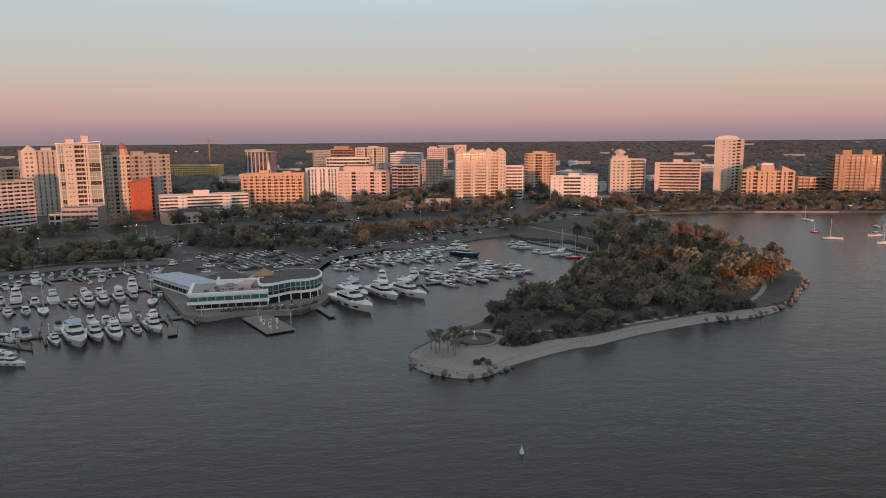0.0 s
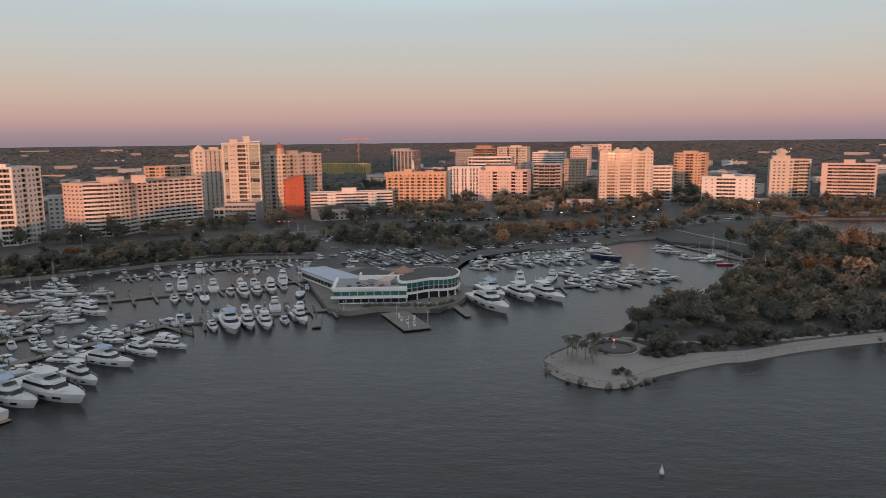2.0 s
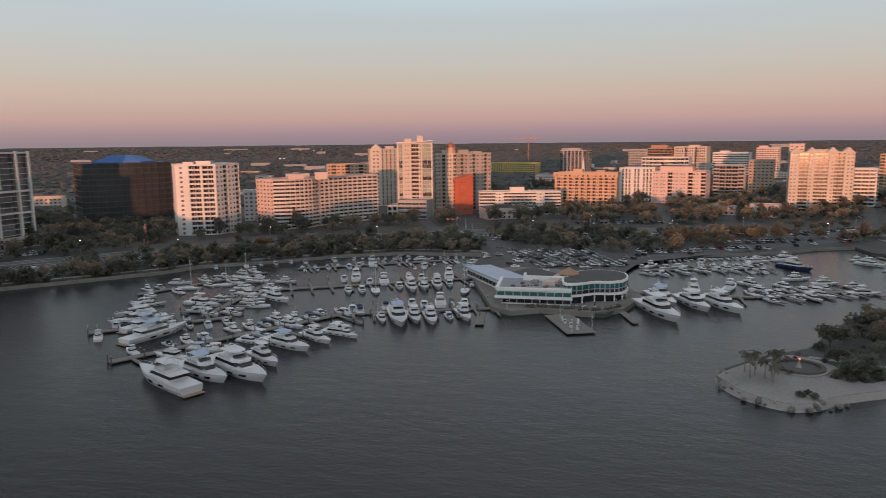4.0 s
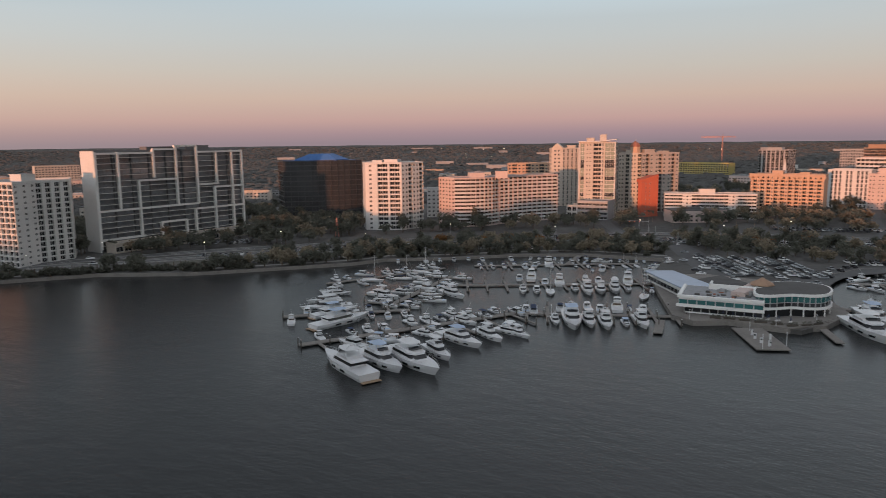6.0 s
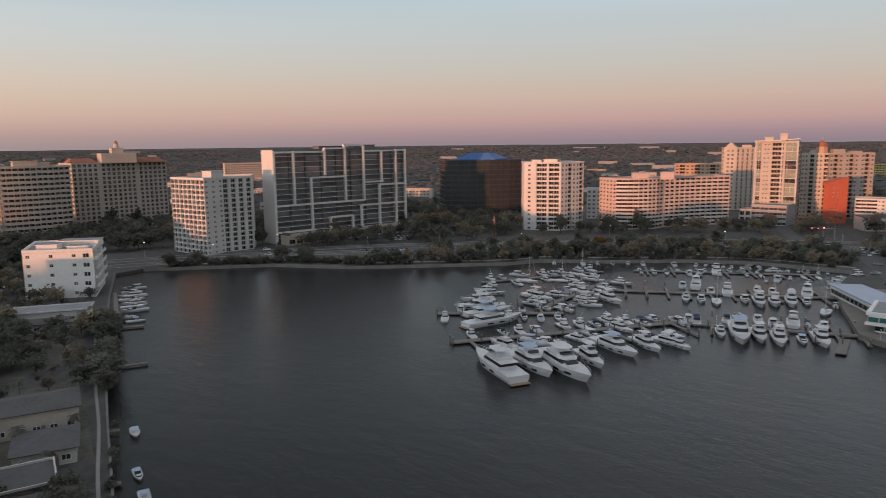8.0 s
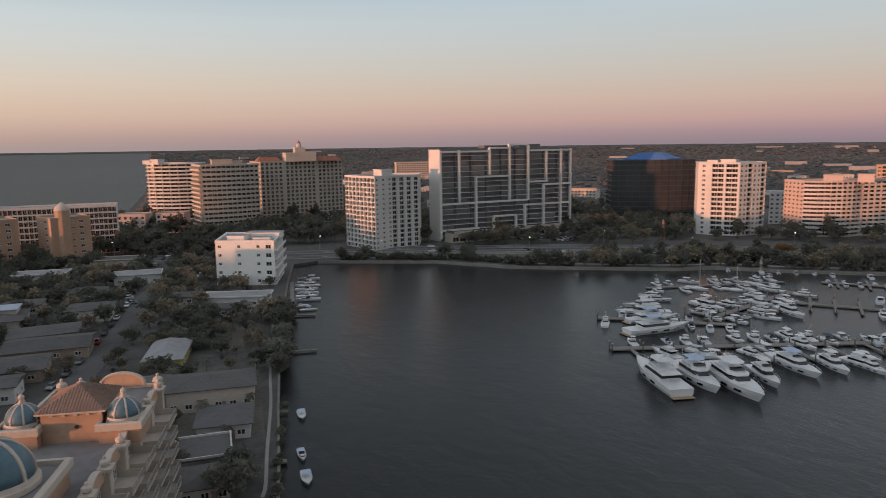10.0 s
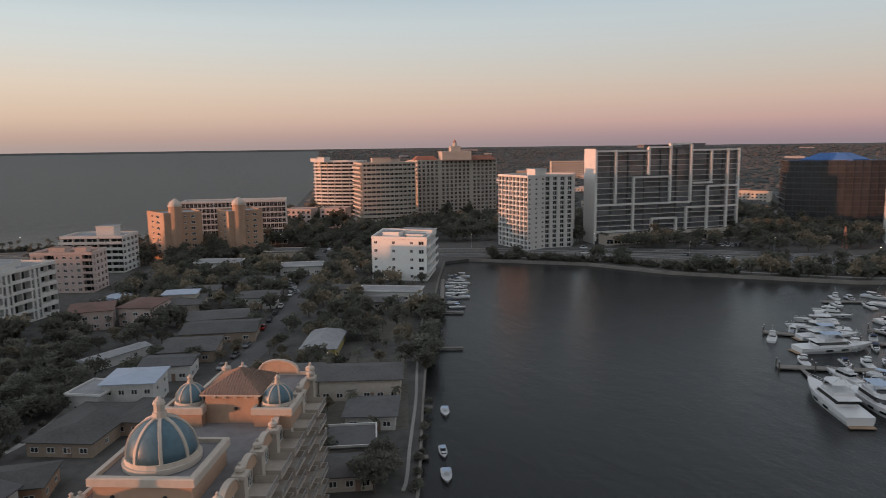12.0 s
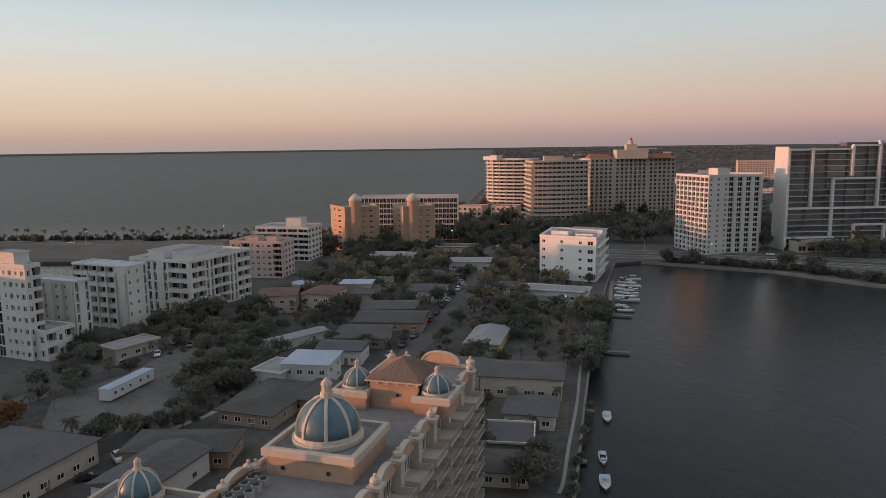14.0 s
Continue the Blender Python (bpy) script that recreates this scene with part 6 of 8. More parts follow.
def motor_yacht(L, name="motor_yacht", label="white flybridge motor yacht with dark cabin windows", stripe=None, hull=None, hard=True):
    B, free = L * 0.245, L * 0.085 + 0.3
    y = thing(name, label, "yacht", group="yachts in the marina")
    bm = bmesh.new()
    rings = hull_rings(L, B, free)
    loft(bm, rings)
    h = part("hull", bm, hull or GEL, y, smooth=False)
    bm = bmesh.new()
    for side in (1, 6):
        pts = [Vector(r[side]) for r in rings[3:9]]
        for i, (p, q) in enumerate(zip(pts, pts[1:])):
            if i % 2 == 0:
                d = Vector((0.05 if side == 6 else -0.05, 0, 0))
                up = Vector((0, 0, 0.13 * free))
                bm.faces.new([bm.verts.new(v) for v in (p + d - up, q + d - up, q + d + up, p + d + up)])
    part("porthole_row", bm, TINT, h, "dark hull windows")
    deck_part(y, rings, GEL)
    # swim platform
    bm = bmesh.new()
    box(bm, -B * 0.42, B * 0.42, -L / 2 - L * 0.055, -L / 2 + 0.1, 0.25, 0.42)
    part("swim_platform", bm, TEAK, y, "teak swim platform")
    z = free * 1.0
    sal = house_rings(B * 0.78, B * 0.74, -L * 0.27, L * 0.21, z - 0.1, z + 1.75, L * 0.085)
    bm = bmesh.new()
    loft(bm, sal)
    s = part("cabin", bm, GEL, y)
    bm = bmesh.new()
    loft(bm, band(sal, 0.42, 0.9), cap=False)
    part("cabin_glass", bm, TINT, s, "dark wrap-round cabin glass")
    # boat deck overhang, flybridge
    bm = bmesh.new()
    loft(bm, house_rings(B * 0.80, B * 0.80, -L * 0.31, L * 0.14, z + 1.75, z + 1.92, 0.1, 0, 0))
    part("boat_deck", bm, GEL, y)
    fly = house_rings(B * 0.72, B * 0.74, -L * 0.20, L * 0.10, z + 1.92, z + 2.75, L * 0.03, 0, 0)
    bm = bmesh.new()
    loft(bm, fly)
    part("flybridge", bm, GEL, y)
    bm = bmesh.new()
    loft(bm, [[(-B * 0.30, L * 0.055, z + 2.75), (B * 0.30, L * 0.055, z + 2.75), (B * 0.2, L * 0.085, z + 2.75), (-B * 0.2, L * 0.085, z + 2.75)],
              [(-B * 0.28, L * 0.03, z + 3.35), (B * 0.28, L * 0.03, z + 3.35), (B * 0.19, L * 0.05, z + 3.35), (-B * 0.19, L * 0.05, z + 3.35)]])
    part("windscreen", bm, TINT, y, "dark flybridge windscreen")
    if hard:
        bm = bmesh.new()
        loft(bm, house_rings(B * 0.70, B * 0.66, -L * 0.19, L * 0.055, z + 4.3, z + 4.45, 0.2, 0.1, 0))
        for x in (-1, 1):
            bar(bm, (x * B * 0.31, -L * 0.15, z + 2.7), (x * B * 0.30, -L * 0.13, z + 4.35), 0.07)
            bar(bm, (x * B * 0.30, L * 0.03, z + 2.7), (x * B * 0.28, 0, z + 4.35), 0.06)
        part("hardtop", bm, stripe or GEL, y, "hardtop on slim posts")
    bm = bmesh.new()
    zz = z + (4.4 if hard else 2.8)
    for x in (-1, 1):
        bar(bm, (x * B * 0.22, -L * 0.12, zz), (x * B * 0.12, -L * 0.135, zz + 0.9), 0.07)
    bar(bm, (-B * 0.12, -L * 0.135, zz + 0.9), (B * 0.12, -L * 0.135, zz + 0.9), 0.08)
    cyl(bm, 0, -L * 0.13, zz + 0.95, zz + 1.3, 0.3, 0.25, 8)
    bar(bm, (0.4, -L * 0.135, zz + 0.9), (0.4, -L * 0.14, zz + 2.6), 0.025)
    part("radar_arch", bm, GEL, y, "radar arch with dome and aerial")
    bm = bmesh.new()
    rails(bm, rings, first=6)
    part("bow_rail", bm, STEEL, y)
    return y


def express_cruiser(L, canvas=None, label="white express cruiser with a low cabin"):
    B, free = L * 0.29, L * 0.085 + 0.35
    y = thing("cabin_cruiser", label, "boat", group="small boats in the marina")
    rings = hull_rings(L, B, free, 1.2, 9)
    bm = bmesh.new()
    loft(bm, rings)
    part("hull", bm, GEL, y)
    deck_part(y, rings)
    cab = house_rings(B * 0.7, B * 0.6, -L * 0.05, L * 0.30, free - 0.1, free + 0.75, L * 0.12)
    bm = bmesh.new()
    loft(bm, cab)
    s = part("cabin", bm, GEL, y)
    bm = bmesh.new()
    loft(bm, band(cab, 0.3, 0.75), cap=False)
    part("cabin_glass", bm, TINT, s, "dark cabin windows")
    bm = bmesh.new()
    loft(bm, [[(-B * 0.36, -L * 0.06, free + 0.5), (B * 0.36, -L * 0.06, free + 0.5), (B * 0.3, L * 0.1, free + 0.7), (-B * 0.3, L * 0.1, free + 0.7)],
              [(-B * 0.33, -L * 0.09, free + 1.5), (B * 0.33, -L * 0.09, free + 1.5), (B * 0.26, L * 0.0, free + 1.5), (-B * 0.26, L * 0.0, free + 1.5)]])
    part("windscreen", bm, TINT, y)
    bm = bmesh.new()
    loft(bm, house_rings(B * 0.76, B * 0.7, -L * 0.30, L * 0.02, free + 1.95, free + 2.08, 0.2, 0.1, 0))
    for x in (-1, 1):
        bar(bm, (x * B * 0.36, -L * 0.25, free), (x * B * 0.33, -L * 0.22, free + 2.0), 0.05)
        bar(bm, (x * B * 0.34, -L * 0.03, free + 0.4), (x * B * 0.3, -L * 0.02, free + 2.0), 0.05)
    part("bimini_top", bm, canvas or GEL, y, "canopy over the cockpit")
    bm = bmesh.new()
    box(bm, -B * 0.36, B * 0.36, -L * 0.44, -L * 0.36, free * 0.5, free + 0.25)
    part("stern_seat", bm, CANVAS_BLUE if not canvas else GEL, y)
    bm = bmesh.new()
    rails(bm, rings, 0.6, 5)
    part("bow_rail", bm, STEEL, y)
    return y


def sport_fisher(L):
    B, free = L * 0.29, L * 0.075 + 0.3
    y = thing("sport_fishing_boat", "white sport fishing boat with a tall tuna tower and outriggers", "boat", group="small boats in the marina")
    rings = hull_rings(L, B, free, 1.7, 9)
    bm = bmesh.new()
    loft(bm, rings)
    part("hull", bm, GEL, y)
    deck_part(y, rings, TEAK)
    z = free * 1.15
    cab = house_rings(B * 0.8, B * 0.72, -L * 0.12, L * 0.24, z - 0.2, z + 1.7, L * 0.12)
    bm = bmesh.new()
    loft(bm, cab)
    s = part("cabin", bm, GEL, y)
    bm = bmesh.new()
    loft(bm, band(cab, 0.45, 0.85), cap=False)
    part("cabin_glass", bm, TINT, s)
    bm = bmesh.new()
    loft(bm, house_rings(B * 0.66, B * 0.66, -L * 0.12, L * 0.10, z + 1.7, z + 2.5, 0.4, 0, 0))
    part("flybridge", bm, GEL, y)
    bm = bmesh.new()
    loft(bm, house_rings(B * 0.66, B * 0.6, -L * 0.13, L * 0.06, z + 4.0, z + 4.15, 0.2, 0, 0))
    for x in (-1, 1):
        for yy in (-0.1, 0.04):
            bar(bm, (x * B * 0.3, L * yy, z + 2.4), (x * B * 0.27, L * yy, z + 4.1), 0.05)
    part("hardtop", bm, GEL, y)
    bm = bmesh.new()
    bar(bm, (0, L * 0.02, z + 4.1), (0, -L * 0.2, z + 8.5), 0.05)
    part("outrigger", bm, MAST, y)
    return y


def sailing_boat(L, hull=None, label="white sailing boat with a bare mast and furled sail"):
    B, free = L * 0.30, 1.05
    y = thing("sailing_boat", label, "sailing boat", group="sailing boats")
    rings = [[(x, yy, z * (1.0)) for x, yy, z in r] for r in hull_rings(L, B, free, 1.25, 9)]
    bm = bmesh.new()
    loft(bm, rings)
    part("hull", bm, hull or GEL, y)
    deck_part(y, rings, GEL, 0.05)
    bm = bmesh.new()
    loft(bm, house_rings(B * 0.55, B * 0.48, -L * 0.12, L * 0.22, free, free + 0.55, L * 0.06))
    part("coachroof", bm, GEL, y)
    bm = bmesh.new()
    cyl(bm, 0, L * 0.10, free, L * 1.35, 0.10, 0.06, 6)
    for s in (0.55, 0.85):
        bar(bm, (-0.9, L * 0.1, L * 1.35 * s), (0.9, L * 0.1, L * 1.35 * s), 0.03)
    part("mast", bm, MAST, y)
    bm = bmesh.new()
    bar(bm, (0, L * 0.09, free + 1.3), (0, -L * 0.30, free + 1.2), 0.18, 0, 6)
    part("furled_sail", bm, CANVAS_DARK, y, "navy sail cover on the boom")
    bm = bmesh.new()
    top = (0, L * 0.1, L * 1.33)
    for p in ((0, L * 0.49, free + 0.2), (0, -L * 0.49, free), (B * 0.45, L * 0.08, free), (-B * 0.45, L * 0.08, free)):
        bar(bm, p, top, 0.018, 0, 3)
    part("rigging", bm, STEEL, y)
    return y


def open_boat(L, canvas=None, label="small white open motorboat with an outboard"):
    B, free = L * 0.34, 0.75
    y = thing("open_motorboat", label, "boat", group="small boats in the marina")
    rings = hull_rings(L, B, free, 1.3, 8)
    bm = bmesh.new()
    loft(bm, rings)
    part("hull", bm, GEL, y)
    deck_part(y, rings, canvas or CONCRETE, 0.25)
    bm = bmesh.new()
    box(bm, -0.5, 0.5, -0.4, 0.5, free - 0.2, free + 0.7, 0, 0.1)
    part("console", bm, GEL, y)
    bm = bmesh.new()
    box(bm, -0.95, 0.95, -1.1, 0.9, free + 1.55, free + 1.63)
    for x in (-0.8, 0.8):
        for yy in (-0.8, 0.6):
            bar(bm, (x, yy, free - 0.1), (x, yy, free + 1.56), 0.03)
    part("t_top", bm, canvas or CANVAS_BLUE, y, "canvas top on posts")
    bm = bmesh.new()
    box(bm, -0.25, 0.25, -L / 2 - 0.6, -L / 2, 0.0, free + 0.6, 0, 0.06)
    part("outboard", bm, RUBBER, y, "black outboard engine")
    return y


FLEET = {"big": motor_yacht(24), "blue_top": motor_yacht(22, "motor_yacht", "large white motor yacht with a pale blue canvas top", CANVAS_BLUE),
         "mid": motor_yacht(17), "open_fly": motor_yacht(15, "motor_yacht", "white motor yacht with an open flybridge", None, None, False),
         "navy": motor_yacht(19, "motor_yacht", "motor yacht with a navy hull and white cabin", None, GEL_BLUE),
         "cruiser": express_cruiser(11.5), "blue_cruiser": express_cruiser(12.5, CANVAS_BLUE, "white cruiser under a pale blue canvas"),
         "dark_cruiser": express_cruiser(11, CANVAS_DARK, "white cruiser with a navy canvas top"), "fisher": sport_fisher(14),
         "sail": sailing_boat(11), "red_sail": sailing_boat(9.5, GEL_RED, "sailing boat with a red hull at the island dock"), "dinghy": open_boat(7), "skiff": open_boat(6, CANVAS_DARK, "small open boat with a dark canvas top")}
USED = set()
SIZE = {"big": 24, "blue_top": 22, "mid": 17, "open_fly": 15, "navy": 19, "cruiser": 11.5, "blue_cruiser": 12.5, "dark_cruiser": 11, "fisher": 14, "sail": 11, "red_sail": 9.5, "dinghy": 7, "skiff": 6}


MOORED = []


def moor(kind, x, y, heading, length=None):
    """Puts a boat on the water; heading 0 looks to +y, turning left."""
    s = (length or SIZE[kind]) / SIZE[kind]
    MOORED.append((x, y))
    m = pose(x, y, 0.0, 0, 0, heading) @ Matrix.Diagonal((s * 0.96, s * 0.95, s * 0.84, 1))
    if kind in USED:
        return copy_thing(FLEET[kind], m)
    USED.add(kind)
    FLEET[kind].matrix_basis = m
    return FLEET[kind]


def heading_of(dx, dy):
    return math.degrees(math.atan2(-dx, dy))


def berth_row(p, q, n, kinds, lengths, side, seed, turn=0.0, skip=0.12, flip=0.3, clear=0.0):
    """Boats side by side along a pier from p to q, on its left (side 1) or right (-1)."""
    rng = random.Random(seed)
    p, q = Vector(p), Vector(q)
    u = (q - p).normalized()
    v = Vector((-u.y, u.x)) * side
    for i in range(n):
        if rng.random() < skip:
            continue
        kind = rng.choice(kinds)
        ln = rng.uniform(*lengths) * (SIZE[kind] / 12.5) ** 0.35
        c = p + (q - p) * ((i + 0.5) / n) + v * (ln / 2 + 1.6) + u * rng.uniform(-0.3, 0.3)
        if clear and any((c.x - a) ** 2 + (c.y - b) ** 2 < clear * clear for a, b in MOORED):
            continue
        d = v if rng.random() > flip else -v
        moor(kind, c.x, c.y, heading_of(d.x, d.y) + turn + rng.uniform(-2, 2), ln)


PILES = []


def pier(name, label, line, width, fingers=0, finger=0, side=0, z=0.75):
    """A dock on piles: main walkway, finger piers and timber piles."""
    t = thing(name, label, "dock", (0, 0, 0), kind="")
    bm = bmesh.new()
    ribbon(bm, line, width, z, thick=0.35)
    part("walkway", bm, DOCK, t)
    a, b = Vector(line[0]), Vector(line[-1])
    u = (b - a).normalized()
    v = Vector((-u.y, u.x))
    for i in range(fingers):
        for s in ((1, -1) if side == 0 else (side,)):
            c = a + (b - a) * ((i + 0.5) / fingers) if fingers > 1 else b
            bm = bmesh.new()
            e = c + v * s * (finger + width / 2)
            ribbon(bm, [tuple(c + v * s * width / 2), tuple(e)], 1.1, z - 0.02, thick=0.3)
            part("finger", bm, DOCK, t)
            PILES.append((e.x, e.y))
    n = max(2, int((b - a).length / 9))
    for i in range(n + 1):
        for s in (-1, 1):
            c = a + (b - a) * (i / n) + v * s * width / 2
            PILES.append((c.x, c.y))
    return t


# west basin
pier("dock", "long grey timber pier with moored yachts", [(-172, 143), (-140, 222)], 3.2, 7, 15, -1)
pier("dock", "grey timber pier of the outer basin", [(-206, 163), (-176, 199)], 3.0, 3, 9, 1)
pier("dock", "grey timber pier in the west basin", [(-186, 196), (-206, 262)], 2.8, 6, 11, 0)
pier("dock", "grey timber pier in the west basin", [(-141, 219), (-90, 251)], 2.8, 8, 11, 0)
pier("dock", "grey timber pier in the west basin", [(-190, 246), (-118, 305)], 2.8, 11, 11, 0)
pier("dock", "grey timber pier along the north quay", [(-214, 290), (-150, 345)], 2.8, 7, 9, 0)
pier("dock", "timber gangway to the north quay", [(-178, 321), (-188, 354)], 3.0)
pier("dock", "grey timber jetty beside the restaurant", [(-95, 241), (-89, 224)], 3.0)
pier("fuel_dock", "wide concrete fuel dock with pumps and posts", [(-68, 248), (-54, 227)], 10.0)
pier("dock", "grey timber finger beside the restaurant", [(-48, 262), (-40, 247)], 2.6)
# east basin
pier("dock", "grey timber pier for large yachts", [(-50, 296), (-4, 306)], 3.0, 4, 13, -1)
pier("dock", "grey timber pier of the east basin", [(-56, 350), (2, 378)], 3.0, 8, 11, 0)
pier("dock", "grey timber pier of the east basin", [(-4, 306), (38, 338)], 3.0, 7, 11, 0)
pier("dock", "grey timber pier by the island", [(52, 434), (90, 368)], 2.4, 5, 8, 1)

# outermost pier: kind, x, y, heading, length
for berth in (("big", -144, 137, 74, 29),
              ("blue_top", -139, 146, -106, 25),
              ("big", -132, 152, -109, 27),
              ("mid", -132, 163, -114, 18),
              ("open_fly", -160, 154, 90, 13),
              ("cruiser", -151, 166, -42, 11),
              ("open_fly", -149, 177, -91, 13),
              ("blue_top", -135, 178, -104, 21),
              ("cruiser", -149, 184, -103, 12),
              ("mid", -149, 198, -98, 13),
              ("mid", -131, 188, -112, 17),
              ("mid", -128, 196, -92, 14),
              ("cruiser", -132, 204, -91, 10),
              ("dark_cruiser", -148, 209, -108, 10),
              ("cruiser", -143, 221, 67, 12),
              ("dark_cruiser", -138, 226, 34, 12),
              ("blue_cruiser", -157, 165, -67, 10)):
    moor(*berth)
# second pier: kind, x, y, heading, length
for berth in (("mid", -204, 182, 149, 21),
              ("mid", -215, 190, 158, 15),
              ("open_fly", -228, 205, 148, 12),
              ("blue_top", -183, 171, -6, 24),
              ("blue_top", -195, 179, -8, 20),
              ("mid", -220, 202, -39, 13),
              ("mid", -201, 211, -91, 18),
              ("cruiser", -187, 200, -104, 12),
              ("cruiser", -180, 204, -97, 12),
              ("open_fly", -199, 220, -78, 14),
              ("cruiser", -179, 217, 120, 11),
              ("mid", -180, 230, -107, 18),
              ("cruiser", -195, 247, -94, 12),
              ("fisher", -196, 232, -98, 14),
              ("sail", -229, 232, -71, 12),
              ("sail", -220, 244, -65, 11),
              ("cruiser", -242, 240, -68, 12),
              ("sail", -223, 261, -95, 12)):
    moor(*berth)
# row nearest the restaurant: kind, x, y, heading, length
for berth in (("open_fly", -124, 218, -143, 15),
              ("blue_top", -119, 221, -145, 25),
              ("mid", -114, 224, -144, 18),
              ("mid", -108, 225, -146, 18),
              ("blue_cruiser", -103, 230, -147, 13),
              ("mid", -99, 234, -143, 18),
              ("dark_cruiser", -133, 237, 26, 12),
              ("cruiser", -129, 240, 30, 12),
              ("cruiser", -126, 245, 29, 12),
              ("cruiser", -120, 244, 28, 12),
              ("fisher", -116, 250, 27, 16),
              ("skiff", -111, 250, 26, 6),
              ("cruiser", -107, 253, 25, 12),
              ("dark_cruiser", -140, 229, 31, 12),
              ("cruiser", -142, 227, 33, 12),
              ("mid", -125, 196, -109, 13)):
    moor(*berth)
# middle row: kind, x, y, heading, length
for berth in (("open_fly", -161, 254, -144, 15),
              ("cruiser", -156, 257, -145, 12),
              ("sail", -150, 258, -146, 12),
              ("cruiser", -145, 270, -145, 12),
              ("mid", -139, 270, -144, 18),
              ("fisher", -135, 274, -148, 16),
              ("mid", -131, 279, -149, 18),
              ("cruiser", -127, 283, -151, 12),
              ("sail", -115, 272, -161, 12),
              ("mid", -174, 281, 31, 18),
              ("cruiser", -163, 275, 30, 12),
              ("fisher", -158, 279, 32, 16),
              ("open_fly", -152, 292, 30, 15),
              ("cruiser", -146, 293, 27, 12),
              ("cruiser", -140, 297, 28, 12),
              ("mid", -135, 300, 25, 18),
              ("dinghy", -118, 287, 23, 6),
              ("cruiser", -178, 277, 33, 12)):
    moor(*berth)
# north quay: kind, x, y, heading, length
for berth in (("cruiser", -193, 304, 44, 10),
              ("cruiser", -190, 310, 19, 11),
              ("fisher", -187, 318, 31, 16),
              ("dinghy", -160, 314, 20, 6),
              ("cruiser", -158, 321, 21, 12),
              ("dinghy", -156, 328, 30, 6),
              ("dinghy", -147, 327, -16, 6),
              ("open_fly", -169, 340, -69, 12),
              ("mid", -136, 352, -23, 13),
              ("cruiser", -142, 365, -15, 11),
              ("dinghy", -203, 375, -38, 6)):
    moor(*berth)
# east basin, large yachts by the channel: kind, x, y, heading, length
for berth in (("big", -35, 266, -146, 29),
              ("blue_top", -37, 287, -149, 25),
              ("big", -25, 284, -148, 24),
              ("big", -15, 286, -143, 25),
              ("open_fly", -41, 311, -20, 15),
              ("mid", -28, 314, 10, 18),
              ("fisher", -14, 322, -11, 16),
              ("open_fly", -2, 321, -117, 13),
              ("cruiser", 2, 313, -138, 12),
              ("mid", -6, 331, -130, 14),
              ("open_fly", 7, 333, -130, 14),
              ("mid", 20, 320, -118, 13),
              ("mid", 23, 346, -63, 13),
              ("mid", 12, 353, -62, 13),
              ("mid", 36, 330, -74, 14),
              ("open_fly", 34, 346, -57, 12),
              ("dark_cruiser", -0, 309, -110, 10),
              ("dinghy", -44, 276, 175, 6)):
    moor(*berth)
# east basin, inner pier: kind, x, y, heading, length
for berth in (("cruiser", -51, 342, -117, 10),
              ("cruiser", -44, 342, -136, 11),
              ("mid", -36, 351, -145, 13),
              ("open_fly", -28, 358, -125, 13),
              ("cruiser", -21, 363, -120, 10),
              ("mid", -18, 367, -136, 13),
              ("mid", -8, 372, -125, 13),
              ("cruiser", -45, 362, -34, 10),
              ("fisher", -53, 363, -29, 12),
              ("open_fly", -40, 367, -62, 12),
              ("navy", 12, 383, -128, 20),
              ("mid", -5, 396, -66, 13),
              ("mid", 8, 408, -44, 17),
              ("cruiser", -31, 385, -6, 12),
              ("mid", 46, 407, -118, 15),
              ("open_fly", 42, 422, -46, 13)):
    moor(*berth)
# island side: kind, x, y, heading, length
for berth in (("cruiser", 53, 389, -129, 10),
              ("sail", 58, 388, -74, 9),
              ("mid", 64, 380, -78, 13),
              ("red_sail", 69, 371, -92, 9),
              ("cruiser", 75, 362, -64, 10),
              ("sail", 72, 352, -36, 9),
              ("sail", 79, 359, -42, 9),
              ("mid", 83, 359, -78, 13),
              ("sail", 82, 348, -16, 10),
              ("cruiser", 40, 281, -52, 10),
              ("mid", 47, 290, -37, 14),
              ("sail", 67, 397, -18, 12),
              ("mid", 99, 439, -93, 14)):
    moor(*berth)
berth_row((-208, 331), (-150, 357), 15, ["dinghy", "skiff", "dinghy", "cruiser"], (6, 8), -1, 64, 0, 0.05)
berth_row((-139, 352), (-128, 318), 7, ["dinghy", "skiff", "cruiser"], (6, 9), -1, 65, 0, 0.1)
berth_row((-122, 300), (-100, 264), 8, ["skiff", "dinghy"], (4, 6), 1, 66, 0, 0.1)
berth_row((-262, 278), (-214, 327), 9, ["sail", "cruiser", "dinghy"], (8, 10), -1, 61, 0, 0.1)
berth_row((-54, 384), (2, 420), 20, ["dinghy", "skiff", "cruiser"], (6, 8.5), -1, 75, 0, 0.05, 0.5)
